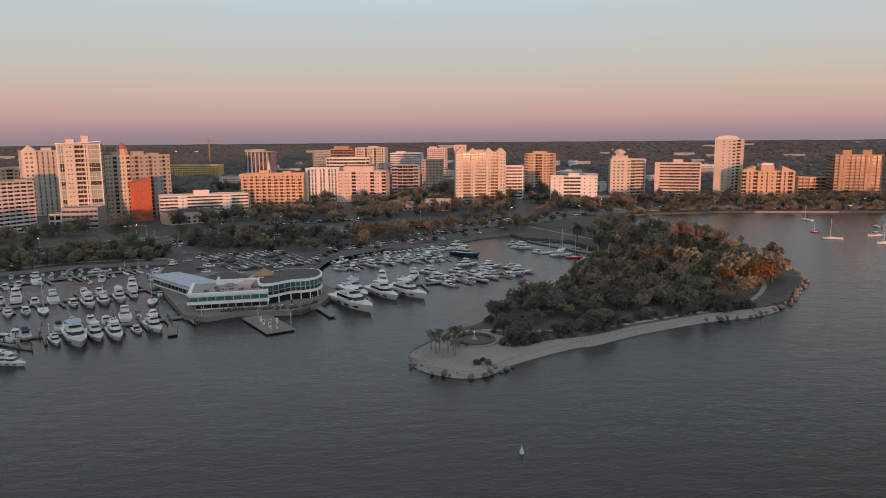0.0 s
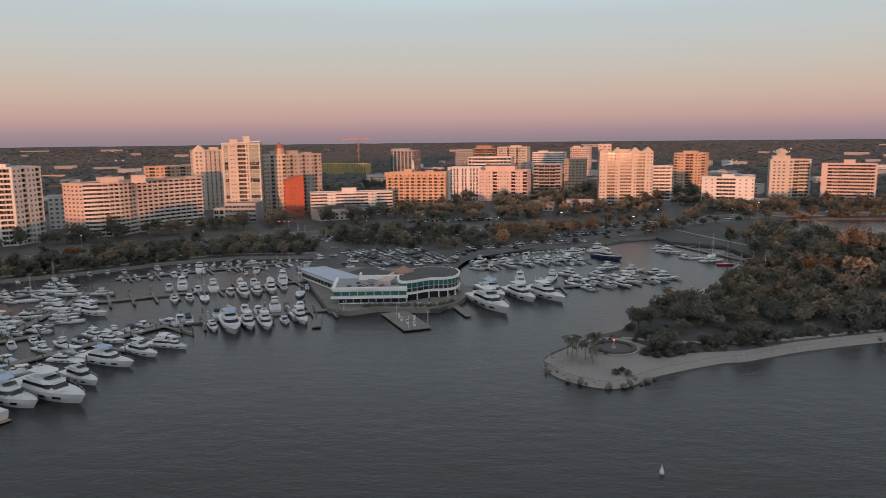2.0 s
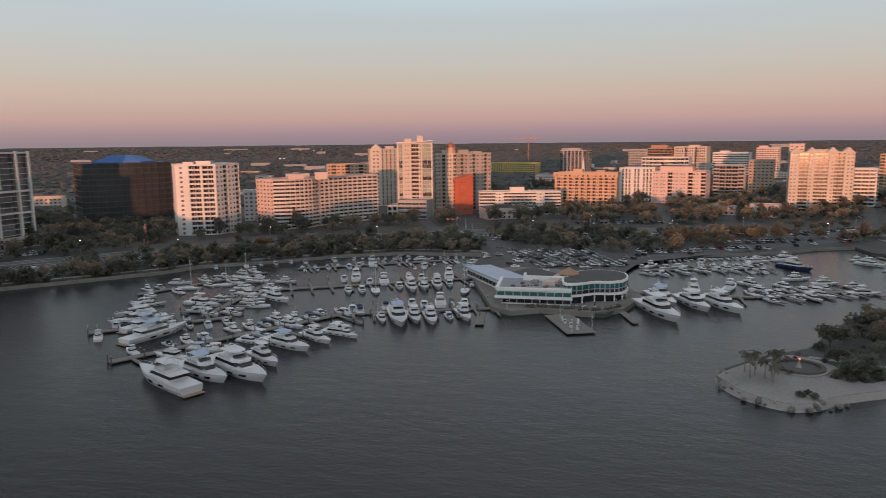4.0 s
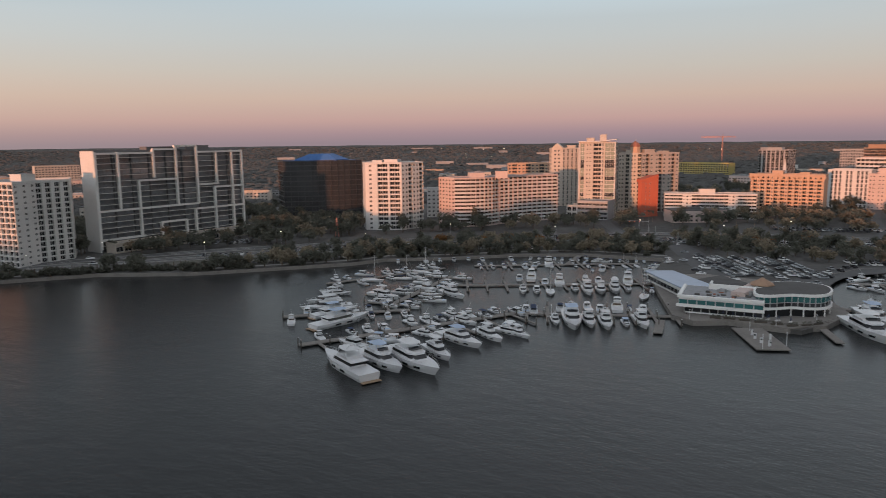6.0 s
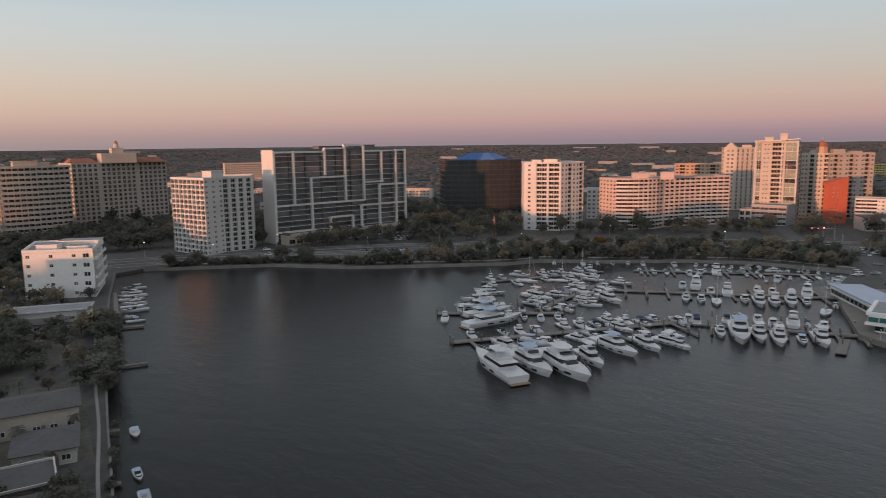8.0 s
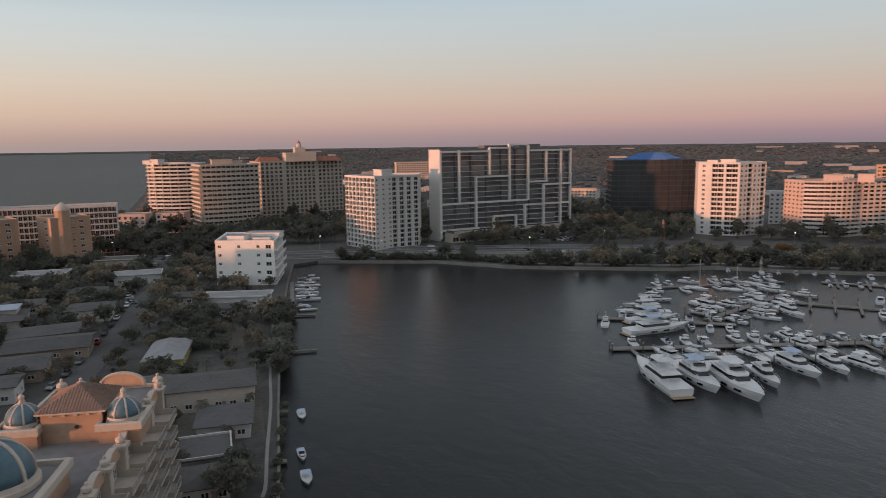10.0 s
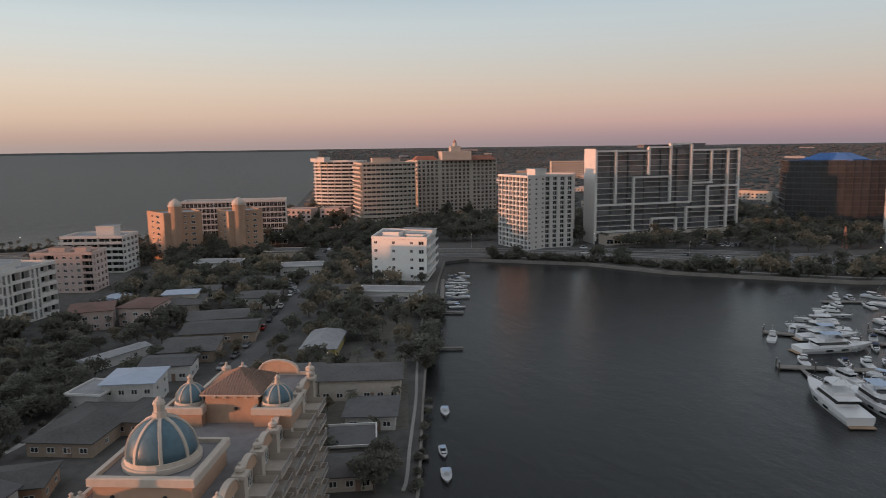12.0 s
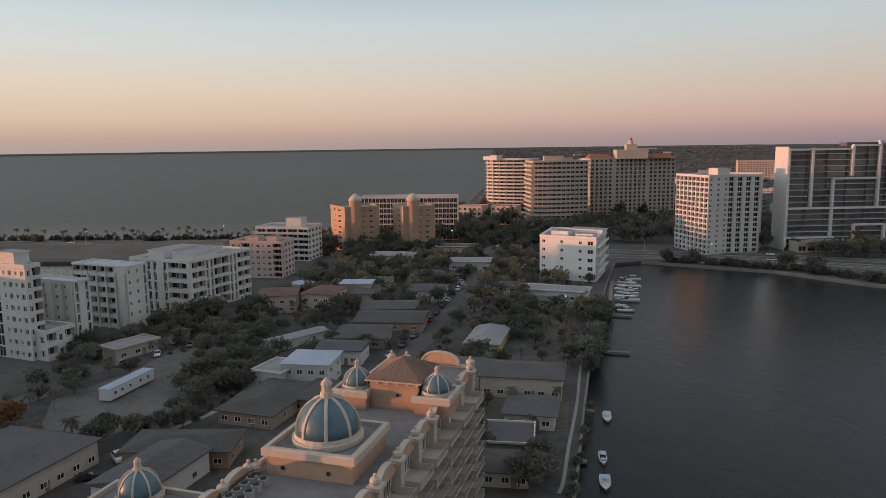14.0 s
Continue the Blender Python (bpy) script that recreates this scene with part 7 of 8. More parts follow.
# the remaining berths
pier("dock", "grey timber pier beside the north seawall", [(-240, 214), (-222, 276)], 2.4)
MIXED = ["cruiser", "open_fly", "mid", "dark_cruiser", "cruiser", "fisher"]
for k, (p, q, n, side) in enumerate((((-172, 143), (-140, 222), 15, 1), ((-206, 163), (-176, 199), 8, 1), ((-206, 163), (-176, 199), 8, -1), ((-186, 196), (-206, 262), 13, 1), ((-186, 196), (-206, 262), 13, -1),
                                     ((-240, 214), (-222, 276), 12, -1), ((-240, 214), (-222, 276), 12, 1), ((-214, 290), (-150, 345), 14, 1), ((-214, 290), (-150, 345), 14, -1),
                                     ((-56, 350), (2, 378), 11, 1), ((-56, 350), (2, 378), 11, -1), ((-4, 306), (38, 338), 9, 1), ((-4, 306), (38, 338), 9, -1), ((-184, 350), (-146, 359), 9, -1))):
    berth_row(p, q, n, MIXED if k not in (7, 8, 13) else ["dinghy", "skiff", "cruiser", "sail"], (9, 11.5) if k not in (7, 8, 13) else (7, 9), side, 200 + k, 0, 0.12, 0.4, 5.4)
# moored out in the bay
for x, y, hd, ln, kind in ((277, 537, 20, 11, "sail"), (247, 466, 40, 8, "red_sail"), (242, 436, 70, 12, "sail"), (275, 448, 110, 13, "cruiser"), (262, 415, 100, 12, "sail"), (304, 493, 10, 9, "skiff")):
    moor(kind, x, y, hd, ln)
# along the point
for x, y, hd, ln, kind in ((-161, 44.5, 262, 7.5, "dinghy"), (-139, 39.5, 264, 8, "blue_cruiser"), (-128.5, 38.0, 262, 8, "dinghy"), (-268, 72, -14, 9, "dinghy"), (-276, 70.5, -12, 8, "skiff"), (-286, 76, 166, 12, "cruiser"), (-293, 77.5, -15, 11, "fisher"),
                           (-300, 79, 165, 12, "open_fly"), (-307, 80.5, -14, 12, "cruiser"), (-315, 82.5, 165, 12, "mid"), (-323, 84.5, -16, 11, "dark_cruiser"), (-331, 87, 164, 12, "cruiser")):
    moor(kind, x, y, hd, ln)
for kind, ob in FLEET.items():
    if kind not in USED:
        moor(kind, -190, 300, 0)
# jetties of the point
pier("jetty", "small timber jetty off the seawall", [(-214, 50), (-212, 61)], 1.6)
pier("jetty", "small timber jetty off the seawall", [(-166, 36), (-164, 42)], 1.4)
pier("jetty", "small timber jetty off the seawall", [(-138, 30), (-137, 36)], 1.4)
pier("jetty", "timber boat dock behind the white condominium", [(-262, 60), (-258, 72)], 2.0)
pier("jetty", "timber boat dock behind the white condominium", [(-326, 78), (-284, 69)], 1.6)

pile = thing("mooring_pile", "dark timber mooring pile with a pale cap", "pile", group="mooring piles")
bm = bmesh.new()
cyl(bm, 0, 0, -1, 2.6, 0.2, 0.17, 7)
part("post", bm, PILE, pile)
bm = bmesh.new()
cyl(bm, 0, 0, 2.6, 2.85, 0.2, 0.04, 7)
part("cap", bm, GEL, pile, "white conical cap")
for i, (x, y) in enumerate(PILES[:105]):
    if i:
        copy_thing(pile, pose(x, y, 0))
    else:
        pile.matrix_basis = pose(x, y, 0)

# fuel dock fittings and lamp posts
pump = thing("fuel_pump", "white fuel pump on the dock", "fuel pump", group="fuel pumps")
bm = bmesh.new()
box(bm, -0.4, 0.4, -0.3, 0.3, 0, 1.7)
part("cabinet", bm, GEL, pump)
bm = bmesh.new()
box(bm, -0.3, 0.3, -0.32, -0.29, 1.0, 1.5)
part("panel", bm, TINT, pump)
for i, (x, y) in enumerate(((-62, 236), (-59, 232), (-56, 230), (-64, 240), (-58, 238))):
    m = pose(x, y, 0.75, 0, 0, 30 * i)
    if i:
        copy_thing(pump, m)
    else:
        pump.matrix_basis = m
lampp = thing("dock_lamp", "white dock lamp post with a glowing head", "lamp post", group="dock lamps")
bm = bmesh.new()
cyl(bm, 0, 0, 0, 4.2, 0.09, 0.06, 6)
part("post", bm, GEL, lampp)
bm = bmesh.new()
cyl(bm, 0, 0, 4.2, 4.5, 0.2, 0.14, 8)
part("lamp_head", bm, GEL, lampp)
for i, (x, y) in enumerate(((-52, 233), (-57, 226), (-66, 244), (-60, 252), (-76, 252), (-86, 244), (-50, 262), (-150, 151), (-190, 180), (-110, 230), (-128, 222), (-20, 300), (20, 320), (-30, 356))):
    m = pose(x, y, 0.75)
    if i:
        copy_thing(lampp, m)
    else:
        lampp.matrix_basis = m
buoy = thing("channel_buoy", "small white channel buoy", "buoy", (15.5, 135.3, 0))
bm = bmesh.new()
cyl(bm, 0, 0, -0.4, 0.5, 0.45, 0.45, 10)
cyl(bm, 0, 0, 0.5, 1.3, 0.4, 0.12, 10)
part("float", bm, GEL, buoy)
bm = bmesh.new()
cyl(bm, 0, 0, 1.3, 1.7, 0.12, 0.1, 6)
part("topmark", bm, RAIL, buoy)

# ---- trees ----
def leaf_tuft(bm, c, r, rng, n=5):
    """A few bent leaf sprays about a point."""
    for _ in range(n):
        d = Vector((rng.gauss(0, 1), rng.gauss(0, 1), rng.gauss(0, 0.7))).normalized()
        s = d.orthogonal().normalized()
        s.rotate(Matrix.Rotation(rng.uniform(0, 6.28), 3, d))
        p = Vector(c) + d * r * rng.uniform(0.1, 0.6)
        q = p + d * r * rng.uniform(0.5, 0.9)
        w = s * r * rng.uniform(0.28, 0.5)
        k = d.cross(s) * r * 0.18
        a, b, e, f = bm.verts.new(p), bm.verts.new((p + q) / 2 + w + k), bm.verts.new(q), bm.verts.new((p + q) / 2 - w + k)
        bm.faces.new((a, b, e))
        bm.faces.new((a, e, f))


def crown_mesh(seed, w, h, base, lobes, tufts, size):
    rng = random.Random(seed)
    bm = bmesh.new()
    spots = []
    for i in range(lobes):
        a = 6.2832 * i / lobes + rng.uniform(-0.4, 0.4)
        k = rng.uniform(0.25, 0.62) if i else 0.0
        spots.append(((w / 2 * k * math.cos(a), w / 2 * k * math.sin(a), base + h * rng.uniform(0.38, 0.66) + (h * 0.1 if not i else 0)), w * rng.uniform(0.2, 0.31), h * rng.uniform(0.24, 0.36)))
    for _ in range(tufts):
        (x, y, z), r, hz = rng.choice(spots)
        d = Vector((rng.gauss(0, 1), rng.gauss(0, 1), rng.gauss(0.25, 0.9))).normalized()
        k = rng.uniform(0.62, 1.05)
        leaf_tuft(bm, (x + d.x * r * k, y + d.y * r * k, z + d.z * hz * k), size * rng.uniform(0.8, 1.4), rng)
    me = bpy.data.meshes.new("crown")
    bm.to_mesh(me)
    bm.free()
    return me, spots


def trunk_mesh(seed, spots, base, r):
    rng = random.Random(seed + 7)
    bm = bmesh.new()
    fork = Vector((rng.uniform(-.2, .2), rng.uniform(-.2, .2), base * 0.75))
    rings = [[(fork.x * t + rr * math.cos(6.2832 * i / 7), fork.y * t + rr * math.sin(6.2832 * i / 7), fork.z * t) for i in range(7)] for t, rr in ((0, r * 1.45), (0.12, r * 1.05), (0.6, r * 0.85), (1, r * 0.7))]
    loft(bm, rings)
    for (x, y, z), _, _ in spots[:6]:
        e = Vector((x, y, z))
        m = fork.lerp(e, 0.5) + Vector((0, 0, -0.3))
        for p, q, r0 in ((fork, m, r * 0.42), (m, e, r * 0.26)):
            bar(bm, p, q, r0, 0, 5)
    me = bpy.data.meshes.new("trunk")
    bm.to_mesh(me)
    bm.free()
    me.materials.append(BARK)
    return me


def far_crown(seed, w, h, base, lobes):
    """A coarser crown for trees far off."""
    return crown_mesh(seed, w, h - base, base, lobes, 62, 1.75)[0]


FAR_CROWNS = {}


def make_tree(name, label, seed, w, h, base, leaf, lobes=7, tufts=150, size=1.15):
    t = thing(name, label, "tree", group="trees of the waterfront")
    crown, spots = crown_mesh(seed, w, h - base, base, lobes, tufts, size)
    FAR_CROWNS[t.name] = (far_crown(seed, w, h, base, lobes), leaf)
    crown.materials.append(leaf)
    share("trunk", trunk_mesh(seed, spots, base, 0.022 * h + 0.06), t)
    share("crown", crown, t)
    return t


def make_palm(name, label, seed, h, spread=2.6, n=17):
    rng = random.Random(seed)
    t = thing(name, label, "palm tree", group="palms of the waterfront")
    bm = bmesh.new()
    lean = (rng.uniform(-.5, .5), rng.uniform(-.5, .5))
    rings = [[(lean[0] * k * k + rr * math.cos(6.2832 * i / 7), lean[1] * k * k + rr * math.sin(6.2832 * i / 7), h * k) for i in range(7)] for k, rr in ((0, 0.26), (0.06, 0.2), (0.5, 0.16), (1, 0.14))]
    loft(bm, rings)
    part("trunk", bm, PALM_BARK, t)
    bm = bmesh.new()
    for i in range(n):
        a, up = 6.2832 * i / n + rng.uniform(-.2, .2), rng.uniform(-0.35, 0.95)
        prev = None
        for s in range(5):
            k = s / 4
            rad = spread * (k * 0.96)
            z = h + 0.1 + spread * (up * k - 0.75 * k * k)
            wv = 0.42 * spread * (0.3 + 0.7 * math.sin(math.pi * min(1, k * 0.85 + 0.12)))
            c, sn = math.cos(a), math.sin(a)
            x, y = lean[0] + rad * c, lean[1] + rad * sn
            row = (bm.verts.new((x - sn * wv / 2, y + c * wv / 2, z - wv * 0.25)), bm.verts.new((x, y, z)), bm.verts.new((x + sn * wv / 2, y - c * wv / 2, z - wv * 0.25)))
            if prev:
                bm.faces.new((prev[0], prev[1], row[1], row[0]))
                bm.faces.new((prev[1], prev[2], row[2], row[1]))
            prev = row
    part("crown", bm, FROND, t)
    return t


TREES = {"oak": make_tree("broadleaf_tree", "dark green spreading broadleaf tree", 1, 11, 9.5, 2.6, LEAF), "oak2": make_tree("broadleaf_tree", "dense dark green tree with an uneven crown", 2, 9, 8.5, 2.2, LEAF, 6),
         "tall": make_tree("broadleaf_tree", "tall dark tree with a narrow crown", 3, 7.5, 12.5, 3.0, LEAF, 7), "dry": make_tree("broadleaf_tree", "olive brown tree in winter leaf", 4, 10, 9, 2.4, LEAF_DRY, 7, 130),
         "dry2": make_tree("broadleaf_tree", "brownish thin-crowned winter tree", 5, 8, 9.5, 2.8, LEAF_DRY, 6, 100), "rust": make_tree("autumn_tree", "rust orange tree catching the low sun", 6, 10.5, 9, 2.4, LEAF_SUNLIT, 7, 140),
         "bush": make_tree("shrub", "low dark green waterside shrub", 8, 5, 3.0, 0.3, LEAF, 5, 75, 0.8), "pine": make_tree("conifer", "tall thin reddish conifer tree", 9, 4.5, 15, 2.0, LEAF_DRY, 8, 120, 1.0)}
for key, seed, h in (("palm", 11, 8.5), ("palm2", 12, 11), ("palm3", 13, 6.5)):
    TREES[key] = make_palm("palm_tree", "slender palm with a tufted crown", seed, h)
PLANTED = []


def plant(kind, x, y, s=1.0, rot=0.0, z=LAND_Z):
    PLANTED.append((math.hypot(x, y), kind, pose(x, y, z, 0, 0, rot) @ Matrix.Scale(s, 4)))


ROADS = [(ROAD, 15.5), (POINT_ROAD, 4.5), (WEST_ROAD, 4.5), (LOT_ROAD, 9.5), (DRIVE, 5.0), (ISLAND_PATH, 2.2), (walkway, 2.2)] + [(s, 6.0) for s in CROSS_STREETS]
ROADS = [(l, d, (min(p[0] for p in l), max(p[0] for p in l), min(p[1] for p in l), max(p[1] for p in l))) for l, d in ROADS]


def free_spot(x, y, gap=3.0):
    if not -1500 < x < 1400 or not inside(x, y, SHORE):
        return False
    for line, d, (x0, x1, y0, y1) in ROADS:
        if x0 - d < x < x1 + d and y0 - d < y < y1 + d and line_distance(x, y, line) < d:
            return False
    for f in FOOTPRINTS:
        cx, cy = sum(p[0] for p in f) / len(f), sum(p[1] for p in f) / len(f)
        if abs(x - cx) < 80 and abs(y - cy) < 80 and inside(x, y, [(cx + (px - cx) * 1.12, cy + (py - cy) * 1.12) for px, py in f]):
            return False
    for hx, hy, r in HOUSE_SPOTS:
        if math.hypot(x - hx, y - hy) < r + gap * 0.3:
            return False
    return True


def grove(poly, n, kinds, seed, scale=(0.75, 1.2), apart=4.0):
    rng = random.Random(seed)
    xs, ys = [p[0] for p in poly], [p[1] for p in poly]
    put, tries = [], 0
    while len(put) < n and tries < n * 25:
        tries += 1
        x, y = rng.uniform(min(xs), max(xs)), rng.uniform(min(ys), max(ys))
        if not inside(x, y, poly) or not free_spot(x, y) or any((x - a) ** 2 + (y - b) ** 2 < apart * apart for a, b in put):
            continue
        put.append((x, y))
        plant(rng.choice(kinds), x, y, rng.uniform(*scale), rng.uniform(0, 360))
    return put

# ---- greenery, space by space ----
D, O = ["oak", "oak2", "tall", "oak"], ["dry", "dry2", "oak2", "dry"]
# island park
grove([(30, 268), (60, 305), (92, 368), (108, 352), (92, 300), (74, 262), (50, 240), (30, 238)], 60, ["oak", "dry2", "tall", "dry"], 101, (0.6, 0.95), 4.2)
grove([(90, 370), (80, 430), (128, 500), (168, 430), (160, 370), (120, 350)], 58, ["oak", "dry", "tall", "dry2", "oak2"], 102, (0.6, 1.0), 5.0)
for x, y, k, s in ((96, 330, "rust", 1.3), (104, 338, "rust", 1.25), (112, 326, "dry", 1.2), (124, 346, "rust", 1.1), (132, 292, "rust", 1.35), (140, 300, "dry", 1.4), (148, 310, "rust", 1.25), (126, 300, "dry", 1.3),
                   (138, 318, "dry", 1.3), (154, 326, "rust", 1.0), (116, 268, "dry", 0.9), (108, 270, "rust", 0.75), (150, 380, "rust", 1.0), (122, 372, "pine", 1.1), (127, 376, "pine", 1.2), (133, 380, "pine", 1.0),
                   (140, 388, "oak", 1.5), (148, 392, "oak", 1.3), (163, 345, "oak2", 1.0), (166, 352, "palm2", 0.9), (168, 348, "palm", 1.0), (18, 236, "oak2", 0.9), (22, 241, "oak2", 0.8), (15, 233, "bush", 1.3)):
    plant(k, x, y, s, x * 37 % 360)
for i, (x, y) in enumerate(((-2.5, 198), (-1.5, 201), (1, 199), (2.6, 201), (3.0, 196.5), (4.2, 204), (-4, 203), (86, 246), (88, 249), (91, 252), (94, 248), (97, 255), (100, 252), (84, 250), (158, 372), (160, 378), (26, 250), (29, 254), (33, 262), (23, 247))):
    plant(("palm", "palm3", "palm2")[i % 3] if i > 6 else ("palm3", "palm")[i % 2], x, y, 0.85 + 0.05 * (i % 4), i * 50)
for i, (x, y, s) in enumerate(((18, 207, 1.1), (21, 205, 1.0), (24, 207, 1.2), (28, 209, 1.1), (32, 212, 1.1), (20, 210, 1.0), (9, 188, 0.8), (12, 187.5, 0.9), (10.5, 190.5, 0.7), (47, 221, 1.1), (52, 222, 1.2), (62, 232, 1.1), (58, 227, 1.0),
                               (74, 236, 0.8), (100, 247, 0.9), (110, 252, 0.8), (36, 214, 0.9), (41, 216, 0.8), (5, 207, 0.8), (7, 205, 0.6))):
    plant("bush", x, y, s, i * 70)
rng = random.Random(18)
for a, b, n in (((17, 206), (44, 221), 26), ((46, 222), (70, 238), 22), ((72, 240), (108, 254), 14), ((14, 216), (30, 240), 12), ((-3, 208), (10, 222), 7)):
    for _ in range(n):
        t = rng.random()
        plant(rng.choice(("bush", "bush", "oak2")) if a[0] > 12 else "bush", a[0] + (b[0] - a[0]) * t + rng.uniform(-2.5, 2.5), a[1] + (b[1] - a[1]) * t + rng.uniform(-1.2, 3.2), rng.uniform(0.35, 0.62) if rng.random() < 0.5 else rng.uniform(0.6, 0.8), rng.uniform(0, 360))
for i in range(44):
    t = i / 43
    plant("bush", 20 + 92 * t + rng.uniform(-1.5, 1.5), 208.5 + 43 * t + rng.uniform(0, 3.0) + 2.5 * math.sin(3.1416 * t), rng.uniform(0.55, 0.95), i * 47)
grove([(16, 213), (40, 223), (70, 239), (100, 255), (125, 271), (145, 300), (155, 330), (120, 360), (60, 300), (30, 262)], 75, ["oak", "dry", "dry", "tall", "dry2", "oak2"], 105, (0.5, 0.85), 4.8)
grove([(60, 300), (40, 262), (30, 240), (60, 245), (130, 300), (160, 350), (150, 430), (128, 500), (90, 440), (92, 380)], 60, ["oak", "tall", "dry", "oak2", "rust"], 106, (0.6, 1.0), 5.0)
# bayfront park between the marina and the road
PARK = [(-300, 240), (-262, 290), (-215, 345), (-150, 372), (-60, 400), (0, 440), (45, 480), (110, 560), (230, 605), (230, 640), (90, 590), (20, 535), (-60, 505), (-170, 470), (-240, 410), (-310, 325), (-345, 250)]
grove(PARK, 250, D + O + ["bush", "tall"], 110, (0.5, 0.92), 5)
grove([(64, 262), (98, 262), (128, 300), (124, 330), (100, 318)], 16, ["oak2", "dry2", "palm", "palm3", "dry"], 104, (0.6, 1.0), 6)
# crowns that look sunlit get the orange leaf colour
for i, (x, y) in enumerate(((-205, 395), (-226, 372), (-250, 345), (-100, 452), (-92, 446), (-84, 455), (-45, 470), (-38, 462), (-118, 428), (-110, 424), (-20, 482), (8, 500), (-240, 362), (-150, 430), (-270, 330))):
    plant("rust", x, y, 0.7 + 0.06 * (i % 5), i * 61)
# behind the road, round the towers
grove([(-345, 330), (-260, 440), (-160, 505), (-40, 545), (60, 600), (90, 690), (-60, 690), (-220, 540), (-330, 400)], 190, D + O + ["palm2"], 120, (0.7, 1.15), 6)
grove([(150, 594), (250, 599), (520, 582), (900, 570), (900, 596), (520, 600), (300, 613), (180, 603)], 190, ["bush", "oak2", "dry", "oak", "palm", "bush"], 125, (0.6, 0.95), 3)
grove([(90, 600), (180, 640), (500, 635), (500, 690), (90, 700)], 230, D + O + ["palm", "palm2", "dry"], 121, (0.7, 1.1), 5)
grove([(-220, 540), (90, 700), (200, 900), (-300, 900), (-420, 640)], 170, D + O, 122, (0.8, 1.3), 8)
grove([(-385, 165), (-345, 250), (-345, 330), (-420, 420), (-560, 420), (-560, 230)], 230, D + ["dry"], 123, (0.7, 1.1), 7)
grove([(-372, 112), (-342, 168), (-308, 196), (-296, 222), (-300, 226), (-320, 200), (-352, 172), (-382, 120)], 70, ["bush", "bush", "bush", "oak2"], 124, (0.5, 0.95), 2)
grove([(-298, 212), (-270, 256), (-264, 278), (-242, 299), (-214, 334), (-186, 356), (-150, 366), (-150, 380), (-190, 372), (-226, 350), (-258, 314), (-282, 286), (-284, 262), (-312, 218)], 120, ["bush", "bush", "oak2", "dry2"], 126, (0.5, 0.9), 2.6)
# the point
grove([(-120, 25), (-260, 56), (-262, 30), (-220, 0), (-150, -4), (-128, 10)], 90, ["oak", "oak2", "bush", "dry2", "palm3"], 130, (0.55, 0.95), 4)
grove([(-140, -60), (-128, -96), (-210, -104), (-262, -70), (-210, -40), (-160, -55)], 90, ["oak", "oak2", "dry", "bush", "palm"], 131, (0.5, 0.9), 4)
grove([(-148, -94), (-168, -104), (-214, -108), (-262, -84), (-228, -66), (-216, -85), (-176, -95)], 70, ["oak", "oak2", "bush", "dry"], 135, (0.5, 0.85), 3.6)
grove([(-146, -62), (-164, -54), (-192, -58), (-222, -66), (-222, -50), (-190, -44), (-150, -50)], 50, ["oak", "oak2", "bush"], 136, (0.5, 0.8), 3.4)
grove([(-200, -38), (-262, -66), (-400, -60), (-400, 60), (-330, 70), (-262, 52), (-210, 10)], 300, ["oak", "oak2", "dry", "dry2", "bush", "oak", "bush", "palm"], 132, (0.45, 0.82), 4.2)
grove([(-400, -110), (-480, -80), (-470, 60), (-400, 80)], 130, ["oak", "oak2", "tall"], 133, (0.7, 1.1), 6)
grove([(-480, -80), (-640, 10), (-640, 200), (-460, 230), (-440, 110)], 220, ["oak", "oak2", "tall", "oak"], 134, (0.8, 1.3), 7)
for i in range(9):
    plant("bush", -122 - i * 5.0 - (i % 3), 31 + i * 1.25, 0.6 + 0.12 * (i % 3), i * 80)
for i in range(26):
    plant("bush", -192 - i * 2.9, 46.2 + i * 0.66 + (i % 2), 0.7 + 0.12 * (i % 3), i * 80)
    plant("bush" if i % 3 else "oak2", -190 - i * 2.9, 45.0 + i * 0.66 - 0.5 * (i % 3), 0.75 + 0.1 * (i % 4), i * 50)
plant("rust", -147, -89, 0.8, 20)
rng = random.Random(9)
for i in range(64):
    k = i / 63
    plant(("palm", "palm3", "palm2")[i % 3], -462 - 18 * math.sin(k * 3) + rng.uniform(-6, 6), -330 + 250 * k + rng.uniform(-3, 3), rng.uniform(0.7, 0.95), i * 40)
for i in range(60):
    plant("bush", -478 + rng.uniform(-5, 5), -330 + 250 * i / 60, rng.uniform(0.5, 1.0), i * 33)
for i in range(34):
    plant(("palm", "palm2")[i % 2], 150 + 12 * i + rng.uniform(-4, 4), 601 + rng.uniform(-3, 4), rng.uniform(0.8, 1.1), i * 40)

# the nearest trees stand singly, the rest are joined
FAR_TREES, stood = [], {k: 0 for k in TREES}
for _, kind, m in sorted(PLANTED, key=lambda e: e[0]):
    first = TREES[kind]
    if stood[kind] == 0:
        first.matrix_basis = m
    elif "palm" in kind or sum(stood[k] for k in TREES if TREES[k].name.split(".")[0] == first.name.split(".")[0]) < 235:
        copy_thing(first, m)
    else:
        FAR_TREES.append((kind, m))
        continue
    stood[kind] += 1

